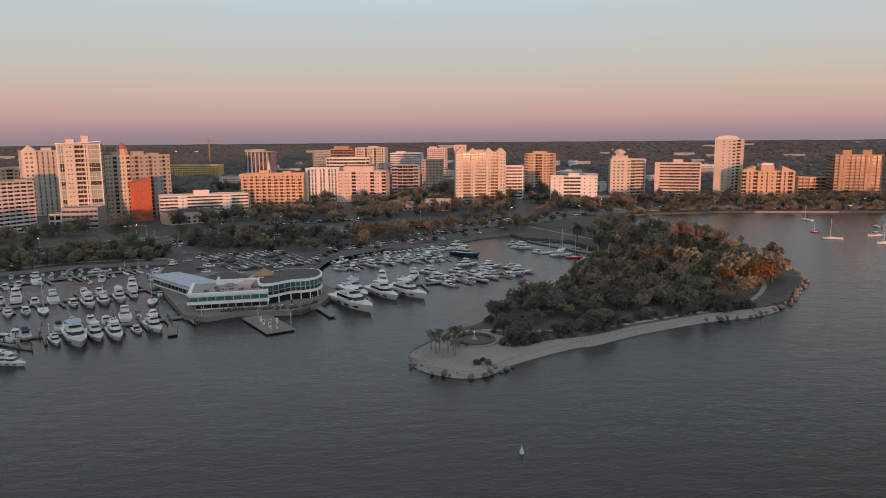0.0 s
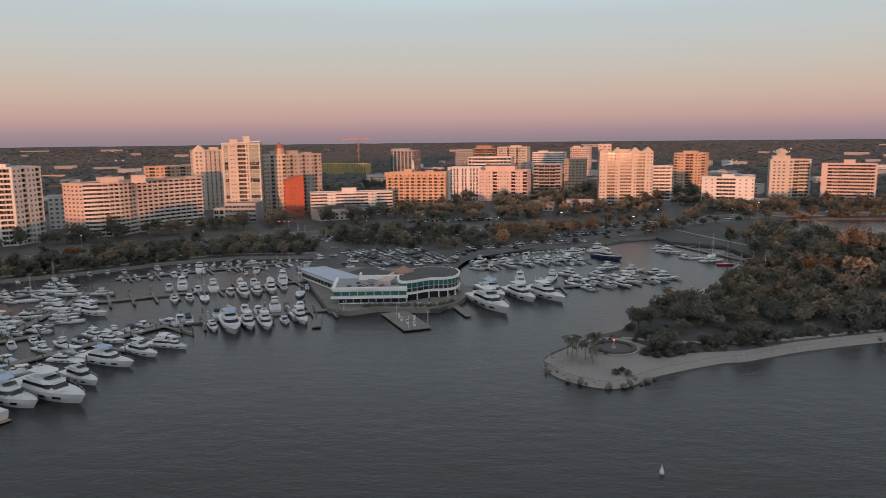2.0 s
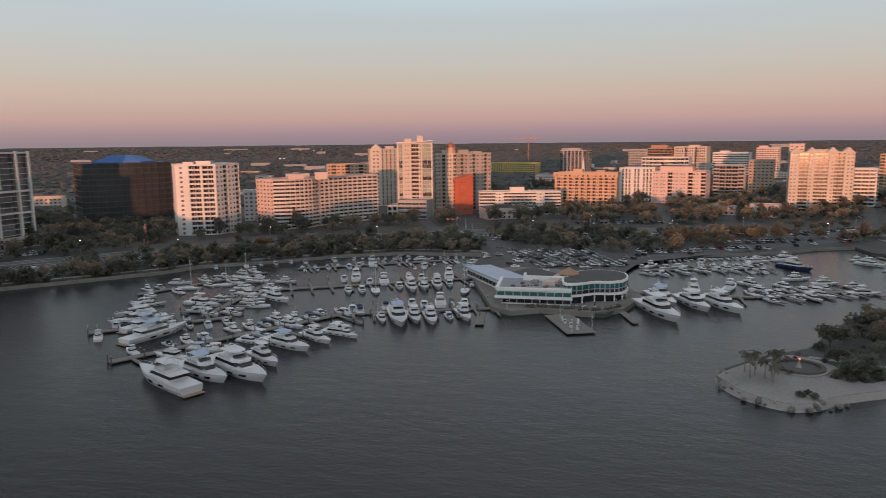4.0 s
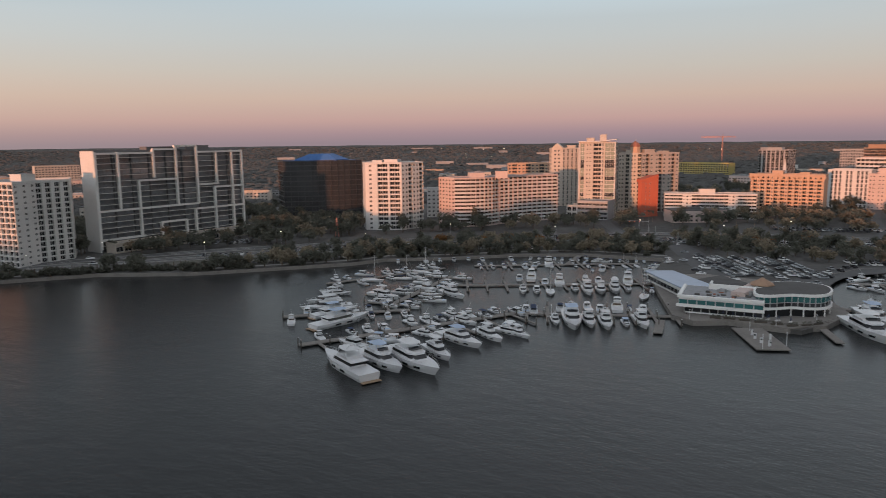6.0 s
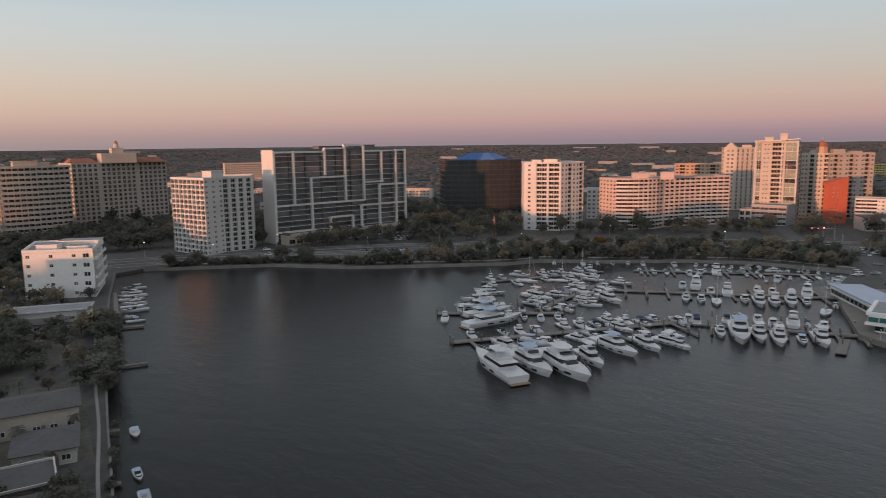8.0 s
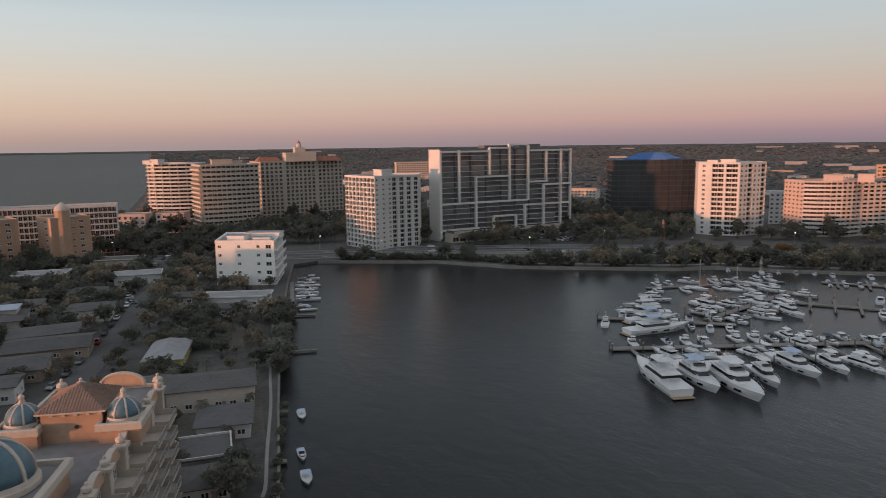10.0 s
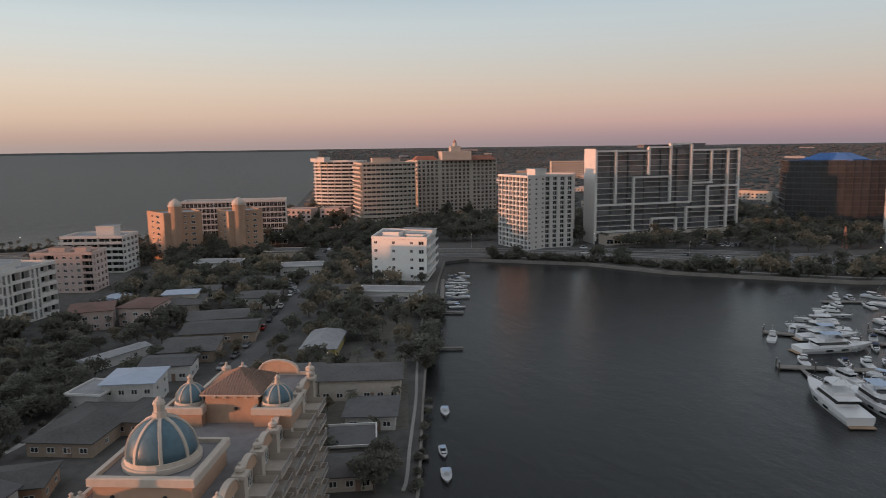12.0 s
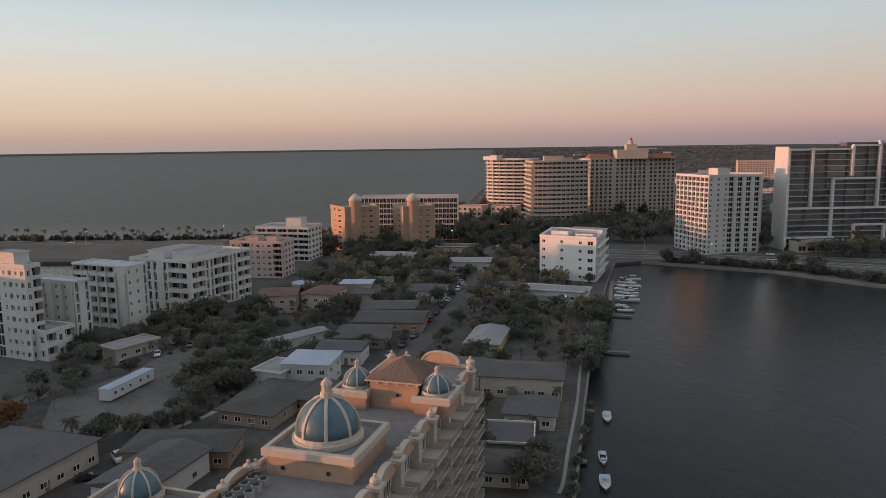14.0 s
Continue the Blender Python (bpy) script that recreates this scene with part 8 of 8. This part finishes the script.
# the trees behind the road and along the north shore are too many to count: one mesh for each leaf colour
for key, leaf in (("green", LEAF), ("dry", LEAF_DRY), ("rust", LEAF_SUNLIT)):
    verts, faces, trunks = [], [], bmesh.new()
    for kind, m in FAR_TREES:
        crown, colour = FAR_CROWNS[TREES[kind].name]
        if colour != leaf:
            continue
        n0 = len(verts)
        verts.extend((m @ v.co)[:] for v in crown.vertices)
        faces.extend(tuple(n0 + i for i in p.vertices) for p in crown.polygons)
        cyl(trunks, m.translation.x, m.translation.y, LAND_Z - 0.2, LAND_Z + 4, 0.3, 0.2, 5)
    me = bpy.data.meshes.new("town_trees")
    me.from_pydata(verts, [], faces)
    me.materials.append(leaf)
    stand = tagged(new("town_trees", me), {"green": "dark green trees between the town's buildings", "dry": "olive brown winter trees between the town's buildings", "rust": "rust orange trees along the bayfront road"}[key], "trees", kind="stuff")
    part("trunks", trunks, BARK, stand)

# distant woods: nobody could count them
rng = random.Random(31)
bm_v, bm_f = [], []
base = [(math.cos(1.2566 * i) * r, math.sin(1.2566 * i) * r, z) for z, r in ((0.0, 1.05), (0.55, 0.95), (0.95, 0.5)) for i in range(5)]
for i in range(40000):
    a = radians(rng.uniform(-25, 178))
    r = 720 + 3600 * rng.random() ** 1.35
    x, y = r * math.cos(a), r * math.sin(a)
    if r < 2950 and not inside(x, y, SHORE):
        continue
    if r < 1250 and not free_spot(x, y):
        continue
    z = LAND_Z if r < 2450 else max(LAND_Z, 1 + (r - 2450) * 0.0193)
    s, h = rng.uniform(3.2, 6.5) * (1 + r / 3000), rng.uniform(2.6, 4.8)
    n0, rot = len(bm_v), rng.uniform(0, 6)
    c, sn = math.cos(rot), math.sin(rot)
    for px, py, pz in base:
        j = rng.uniform(0.75, 1.25)
        bm_v.append((x + (px * c - py * sn) * s * j, y + (px * sn + py * c) * s * j, z - 0.4 + pz * h * rng.uniform(0.9, 1.1)))
    for k in range(2):
        for q in range(5):
            bm_f.append((n0 + 5 * k + q, n0 + 5 * k + (q + 1) % 5, n0 + 5 * k + 5 + (q + 1) % 5, n0 + 5 * k + 5 + q))
    bm_f.append(tuple(n0 + 10 + q for q in range(5)))
me = bpy.data.meshes.new("woodland")
me.from_pydata(bm_v, [], bm_f)
me.materials.append(WOODS)
tagged(new("woodland", me), "dark winter woodland spreading inland to the horizon", "woods", kind="stuff")

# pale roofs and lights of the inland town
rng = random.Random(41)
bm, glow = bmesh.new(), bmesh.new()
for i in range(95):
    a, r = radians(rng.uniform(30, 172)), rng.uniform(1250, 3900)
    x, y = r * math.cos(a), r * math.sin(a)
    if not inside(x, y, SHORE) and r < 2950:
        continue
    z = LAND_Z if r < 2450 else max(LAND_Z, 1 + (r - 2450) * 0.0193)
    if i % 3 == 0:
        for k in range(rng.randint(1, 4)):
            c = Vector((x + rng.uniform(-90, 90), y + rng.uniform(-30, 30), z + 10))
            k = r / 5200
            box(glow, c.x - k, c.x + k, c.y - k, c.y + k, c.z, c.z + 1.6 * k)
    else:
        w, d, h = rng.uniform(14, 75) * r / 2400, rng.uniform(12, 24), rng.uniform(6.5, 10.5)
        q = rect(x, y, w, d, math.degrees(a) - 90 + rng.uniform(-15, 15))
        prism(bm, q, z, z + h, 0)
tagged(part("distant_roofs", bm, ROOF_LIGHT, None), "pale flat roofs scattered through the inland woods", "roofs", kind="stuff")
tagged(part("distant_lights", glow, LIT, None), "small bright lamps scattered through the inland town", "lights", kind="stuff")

# low town between the towers and the woods
rng = random.Random(77)
walls, roofs = [WHITE, CREAM, GREY, PINK, TAN, WHITE], [ROOF_LIGHT, ROOF_WHITE, ROOF_GREY, ROOF_LIGHT]
count = 0
while count < 95:
    a = radians(rng.uniform(32, 165))
    r = 560 + 1100 * rng.random() ** 1.2
    x, y = r * math.cos(a), r * math.sin(a)
    if not free_spot(x, y) or line_distance(x, y, ROAD) < 40:
        continue
    w, d, h = rng.uniform(14, 46), rng.uniform(12, 26), rng.choice((5, 6, 7, 9, 12))
    ang = math.degrees(a) - 90 + rng.uniform(-25, 25)
    wall, roof = rng.choice(walls), rng.choice(roofs)
    t = thing("low_town_building", "low pale flat-roofed town building", "building", (x, y, LAND_Z), ang, group="low town buildings")
    bm = bmesh.new()
    box(bm, -w / 2, w / 2, 0, d, 0, h)
    part("wall", bm, wall, t)
    bm = bmesh.new()
    box(bm, -w / 2 - 0.3, w / 2 + 0.3, -0.3, d + 0.3, h, h + 0.5)
    box(bm, -w * 0.2, w * 0.05, d * 0.3, d * 0.6, h + 0.5, h + 2)
    part("roof", bm, roof, t)
    bm = bmesh.new()
    for j in range(int(h / 3.2)):
        for i in range(int(w / 4)):
            x0 = -w / 2 + 4 * i + 1.2
            box(bm, x0, x0 + 1.8, -0.06, 0.05, 3.2 * j + 1.0, 3.2 * j + 2.4)
    tagged(part("glazing", bm, GLASS, t), kind="stuff")
    HOUSE_SPOTS.append((x, y, w * 0.5))
    count += 1

# unseen ridge added behind the camera to keep low sun off marina and island
rng = random.Random(12)
rings = []
for k in range(121):
    x = -290 + 2400 * k / 120
    # crest height, dip and step set where the shade ends
    top = 38 - 14 * min(1, max(0, (x - 270) / 30)) - (8 if 70 < x < 120 else 0) + (3 if 130 < x < 270 else 0) + 2.2 * noise.noise(Vector((k * 0.9, 7, 0))) + rng.uniform(-1.2, 1.2)
    rings.append([(x, -860, 0.2), (x, -870, top * 0.7), (x, -890, top), (x, -960, top - 1), (x, -990, 0.2)])
bm = bmesh.new()
loft(bm, rings, close=False, cap=False)
flat("backdrop_wooded_key", "wooded barrier island across the bay", "land", bm, WOODS)

# ---- cars ----
def make_car(paint, label, tall=1.0):
    t = thing("car", label, "car", group="parked cars")
    bm = bmesh.new()
    prof = [(-2.2, 0.35), (-2.25, 0.75), (-2.0, 0.95), (-0.9, 1.0), (0.95, 1.0), (2.1, 0.85), (2.25, 0.6), (2.2, 0.35)]
    rings = [[(y, sx * (0.9 if abs(sx) > 0.5 else 1), z * tall) for y, z in prof] for sx in (-0.9, 0.9)]
    loft(bm, rings)
    part("body", bm, paint, t)
    bm = bmesh.new()
    loft(bm, [[(-1.7, -0.74, 0.96 * tall), (1.15, -0.74, 0.98 * tall), (1.15, 0.74, 0.98 * tall), (-1.7, 0.74, 0.96 * tall)], [(-1.25, -0.6, 1.42 * tall), (0.35, -0.6, 1.44 * tall), (0.35, 0.6, 1.44 * tall), (-1.25, 0.6, 1.42 * tall)]])
    part("cabin_glass", bm, TINT, t, "dark car windows")
    bm = bmesh.new()
    box(bm, -1.2, 0.3, -0.6, 0.6, 1.42 * tall, 1.48 * tall)
    part("roof", bm, paint, t)
    bm = bmesh.new()
    for x in (-1.35, 1.4):
        for y in (-0.78, 0.6):
            w = [bm.verts.new((x + 0.33 * math.cos(6.2832 * i / 8), y, 0.33 + 0.33 * math.sin(6.2832 * i / 8))) for i in range(8)]
            v = [bm.verts.new((x + 0.33 * math.cos(6.2832 * i / 8), y + 0.18, 0.33 + 0.33 * math.sin(6.2832 * i / 8))) for i in range(8)]
            bm.faces.new(w)
            bm.faces.new(v[::-1])
            for i in range(8):
                bm.faces.new((w[i], v[i], v[(i + 1) % 8], w[(i + 1) % 8]))
    tagged(part("wheels", bm, RUBBER, t), kind="stuff")
    return t


CARS = [make_car(CAR_WHITE, "parked white saloon car"), make_car(CAR_GREY, "parked mid grey saloon car"), make_car(CAR_DARK, "parked black saloon car"), make_car(CAR_WHITE, "tall parked white van", 1.3), make_car(CAR_RED, "parked dark red saloon car")]
PARKED = set()


def park(i, x, y, ang, z=LAND_Z + 0.09):
    m = pose(x, y, z, 0, 0, ang)
    if i in PARKED:
        return copy_thing(CARS[i], m)
    PARKED.add(i)
    CARS[i].matrix_basis = m
    return CARS[i]


rng = random.Random(55)


def car_row(line, step, off, turn, fill=0.8):
    acc = 0.0
    for a, b in zip(line, line[1:]):
        a, b = Vector(a), Vector(b)
        d = (b - a).length
        u = (b - a).normalized()
        nrm = Vector((u.y, -u.x))
        while acc < d:
            if rng.random() < fill:
                c = a + u * acc + nrm * off
                if inside(c.x, c.y, SHORE):
                    park(rng.choice((0, 0, 1, 1, 2, 2, 3, 1, 2, 4) if rng.random() < 0.5 else (0, 1, 2)), c.x, c.y, math.degrees(math.atan2(u.y, u.x)) + turn)
            acc += step
        acc -= d


for off in (-8, -2.4, 2.4, 8):
    car_row(LOT_ROAD[2:], 4.6, off, 70, 0.16)
car_row(walkway[6:], 3.4, -7.5, 90, 0.14)
for off in (-11, -8, 8, 11):
    car_row(ROAD, 55, off, 0 if off < 0 else 180, 0.35)
car_row(POINT_ROAD, 11, 4.4, 0, 0.5)
car_row(WEST_ROAD, 12, -4.4, 0, 0.5)
for i, (x, y, ang) in enumerate(((-134, -58, 40), (-130, -54, 130), (-126, -60, 120), (-206, -82, 20), (-216, -76, 15), (-190, -100, 150))):
    park(i % 3 if i else 3, x, y, ang)
for i in range(len(CARS)):
    if i not in PARKED:
        park(i, -150, 400 + 4 * i, 30)

# the crowded lots: too many cars to count
rng = random.Random(56)
verts, faces, tints = [], [], []
hullv = [(-2.2, -0.85, 0.3), (2.2, -0.85, 0.3), (2.2, 0.85, 0.3), (-2.2, 0.85, 0.3), (-2.2, -0.85, 0.9), (2.15, -0.85, 0.8), (2.15, 0.85, 0.8), (-2.2, 0.85, 0.9),
         (-1.6, -0.7, 0.9), (1.1, -0.7, 0.88), (1.1, 0.7, 0.88), (-1.6, 0.7, 0.9), (-1.2, -0.58, 1.42), (0.35, -0.58, 1.42), (0.35, 0.58, 1.42), (-1.2, 0.58, 1.42)]
hullf = [(4, 5, 6, 7), (0, 1, 5, 4), (1, 2, 6, 5), (2, 3, 7, 6), (3, 0, 4, 7), (12, 13, 14, 15), (8, 9, 13, 12), (9, 10, 14, 13), (10, 11, 15, 14), (11, 8, 12, 15)]
ROWS_OF_CARS = [((-62, 396), (4, 438), 2), ((-330, 250), (-300, 290), 2), ((-300, 300), (-262, 344), 1), ((-240, 366), (-200, 392), 2), ((-352, 222), (-334, 244), 1), ((-165, 412), (-85, 440), 5), ((-120, 440), (-60, 462), 4), ((-70, 470), (0, 498), 3), ((-230, 395), (-180, 440), 2), ((-30, 448), (15, 470), 2), ((-130, 372), (-96, 330), 4),
                ((-110, 384), (-78, 336), 4), ((20, 505), (60, 545), 3), ((-400, 240), (-372, 270), 3), ((110, 640), (170, 652), 2), ((-60, 640), (-10, 650), 3), ((-340, -2), (-300, 2), 2),
                ((-430, -50), (-380, -46), 3), ((-390, 44), (-350, 36), 3), ((-480, 190), (-440, 200), 3), ((-130, 520), (-60, 545), 3)]
for a, b, rows in ROWS_OF_CARS:
    a, b = Vector(a), Vector(b)
    u = (b - a).normalized()
    v = Vector((-u.y, u.x))
    for r in range(rows):
        for i in range(int((b - a).length / 2.9)):
            if rng.random() < 0.22:
                continue
            c = a + u * (2.9 * i) + v * (r * 5.4 + (5.0 if r % 2 else 0) * 0.4)
            if not inside(c.x, c.y, SHORE) or any(inside(c.x, c.y, f) for f in FOOTPRINTS):
                continue
            m = pose(c.x, c.y, LAND_Z + 0.05, 0, 0, math.degrees(math.atan2(v.y, v.x)) + (180 if r % 2 else 0))
            n0 = len(verts)
            verts.extend((m @ Vector(p))[:] for p in hullv)
            faces.extend(tuple(n0 + k for k in f) for f in hullf)
            t = rng.choice((0, 0, 1, 1, 2, 2, 1, 2))
            tints.extend([t] * 6 + [3] * 4)
me = bpy.data.meshes.new("parked_cars")
me.from_pydata(verts, [], faces)
for m in (CAR_WHITE, CAR_GREY, CAR_DARK, TINT):
    me.materials.append(m)
me.polygons.foreach_set("material_index", tints)
tagged(new("parked_cars", me), "rows of parked cars in the crowded bayfront lots", "cars", kind="stuff")

# ---- street furniture and landmarks ----
street = thing("street_lamp", "tall street lamp with a glowing head", "street lamp", group="street lamps along the bayfront")
bm = bmesh.new()
cyl(bm, 0, 0, 0, 8.5, 0.12, 0.07, 6)
bar(bm, (0, 0, 8.4), (1.6, 0, 8.8), 0.06)
part("post", bm, RAIL, street)
bm = bmesh.new()
box(bm, 1.3, 2.0, -0.16, 0.16, 8.66, 8.82)
part("lamp_head", bm, LIT, street, "warm glowing lamp head")
k = 0
for i in range(2, len(ROAD) - 1, 3):
    p, q = Vector(ROAD[i]), Vector(ROAD[i + 1])
    u = (q - p).normalized()
    c = p + Vector((u.y, -u.x)) * 16 * (1 if k % 2 else -1)
    m = pose(c.x, c.y, LAND_Z, 0, 0, math.degrees(math.atan2(u.y, u.x)) + (90 if k % 2 else -90))
    if k:
        copy_thing(street, m)
    else:
        street.matrix_basis = m
    k += 1

sculpture = thing("red_sculpture", "tall thin red steel sculpture by the road", "sculpture", (-352, 321, LAND_Z))
bm = bmesh.new()
for x, y in ((-1.6, 0), (1.6, 0), (0, 1.6)):
    bar(bm, (x, y, 0), (0, 0, 13), 0.35)
cyl(bm, 0, 0, 10, 12, 0.9, 0.3, 8)
part("mast", bm, CRANE_RED, sculpture)

crane = thing("tower_crane", "distant tower crane with a red jib over the inland town", "crane", (-655, 2000, LAND_Z))
bm = bmesh.new()
for x in (-1, 1):
    for y in (-1, 1):
        bar(bm, (x, y, 0), (x, y, 68), 0.45)
part("mast", bm, CRANE_RED, crane)
bm = bmesh.new()
for z in (0, 2.2):
    bar(bm, (-58, 0, 66 + z), (34, 0, 66 + z), 0.6)
for i in range(23):
    bar(bm, (-58 + 4 * i, 0, 66), (-56 + 4 * i, 0, 68.2), 0.35)
bar(bm, (0, 0, 68), (0, 0, 77), 0.6)
part("jib", bm, CRANE_RED, crane)

fountain = thing("ring_fountain", "round plaza fountain with a dark raised ring wall", "fountain", (9.2, 211.5, LAND_Z))
bm = bmesh.new()
prof = ((5.4, 0.0), (5.4, 0.9), (6.6, 0.9), (6.6, 0.0))
rings = [[(r * math.cos(6.2832 * i / 40), r * math.sin(6.2832 * i / 40), z) for r, z in prof] for i in range(41)]
loft(bm, rings, cap=False)
part("ring_wall", bm, PILE, fountain, "dark planted ring wall")
bm = bmesh.new()
rings = [[(r * math.cos(6.2832 * i / 40), r * math.sin(6.2832 * i / 40), z) for r, z in ((6.6, 0.0), (6.6, 0.5), (7.4, 0.5), (7.4, 0.0))] for i in range(41)]
loft(bm, rings, cap=False)
part("kerb_ring", bm, CONCRETE, fountain, "pale outer kerb")
bm = bmesh.new()
cyl(bm, 0, 0, 0, 0.35, 5.3, 5.3, 32)
part("basin", bm, ASPHALT, fountain)
bm = bmesh.new()
cyl(bm, 0, 0, 0.35, 1.2, 0.8, 0.5, 10)
cyl(bm, 0, 0, 1.2, 2.6, 0.35, 0.1, 8)
part("centre_piece", bm, GREY, fountain)
bm = bmesh.new()
cyl(bm, 0, 0, 2.6, 2.85, 0.15, 0.1, 8)
part("lamp", bm, LIT_RED, fountain, "small red lamp")

# riprap along the island's outer shore
rng = random.Random(3)
shore_line = smooth_line([(18.5, 190), (11.5, 184), (5, 182.2), (-3.5, 186), (-8.8, 194), (-9.8, 202)], 6) + smooth_line([(92, 239), (109, 245), (121, 254), (132, 265), (146, 286), (157, 303), (164, 322), (168, 345)], 8)
rocks = []
for v in range(5):
    bm = bmesh.new()
    bmesh.ops.create_icosphere(bm, subdivisions=1, radius=1.0)
    for q in bm.verts:
        q.co *= rng.uniform(0.7, 1.2)
    me = bpy.data.meshes.new("rock")
    bm.to_mesh(me)
    bm.free()
    me.materials.append(ROCK)
    rocks.append(me)
riprap = thing("riprap", "bank of grey boulders along the island shore", "rocks", (60, 230, 0))
n = 0
for a, b in zip(shore_line, shore_line[1:]):
    d = math.hypot(b[0] - a[0], b[1] - a[1])
    if d > 20:
        continue
    for _ in range(max(1, int(d * 1.1))):
        if n < 290:
            t = rng.random()
            s = rng.uniform(0.5, 1.15)
            share("rock", rocks[n % 5], riprap, at=pose(a[0] + (b[0] - a[0]) * t + rng.uniform(-1.6, 1.6) - 60, a[1] + (b[1] - a[1]) * t + rng.uniform(-1.6, 1.6) - 230, rng.uniform(0.1, 0.9), rng.uniform(0, 90), rng.uniform(0, 90), rng.uniform(0, 360)) @ Matrix.Scale(s, 4))
            n += 1

# white wing-shaped sculptures by the marina entrance
for x, y, h in ((-190, 447, 9), (-183, 441, 11), (-163, 428, 9), (-156, 424, 10), (62, 512, 9), (67, 510, 11)):
    wing = thing("wing_sculpture", "pale curved steel sculpture beside the road", "sculpture", (x, y, LAND_Z), group="white sculptures")
    bm = bmesh.new()
    rings = []
    for i in range(9):
        t = i / 8
        rings.append([(2.2 * math.sin(2.4 * t) - 0.5 + dx, dy, h * t) for dx, dy in ((-0.6 + 0.4 * t, -0.4), (0.6 - 0.4 * t, -0.4), (0.6 - 0.4 * t, 0.4), (-0.6 + 0.4 * t, 0.4))])
    loft(bm, rings)
    bm.transform(Matrix.Scale(0.62, 4))
    part("blade", bm, CONCRETE, wing)
# overhead signal at the crossing
signal = thing("traffic_signal", "overhead traffic signal showing red at the crossing", "traffic signal", (-196, 462, LAND_Z), 20)
bm = bmesh.new()
cyl(bm, 0, 0, 0, 7.5, 0.16, 0.12, 8)
bar(bm, (0, 0, 7.0), (-14, 0, 7.3), 0.12)
part("mast_arm", bm, RAIL, signal)
for x in (-6, -9, -12.5):
    bm = bmesh.new()
    box(bm, x - 0.25, x + 0.25, -0.2, 0.2, 5.9, 7.1)
    head = part("signal_head", bm, PILE, signal)
    bm = bmesh.new()
    cyl(bm, 0, 0, 0, 0.1, 0.2, 0.2, 10)
    bm.transform(pose(x, -0.2, 6.85, 90, 0, 0))
    part("lens", bm, LIT_RED, head, "glowing red lens")
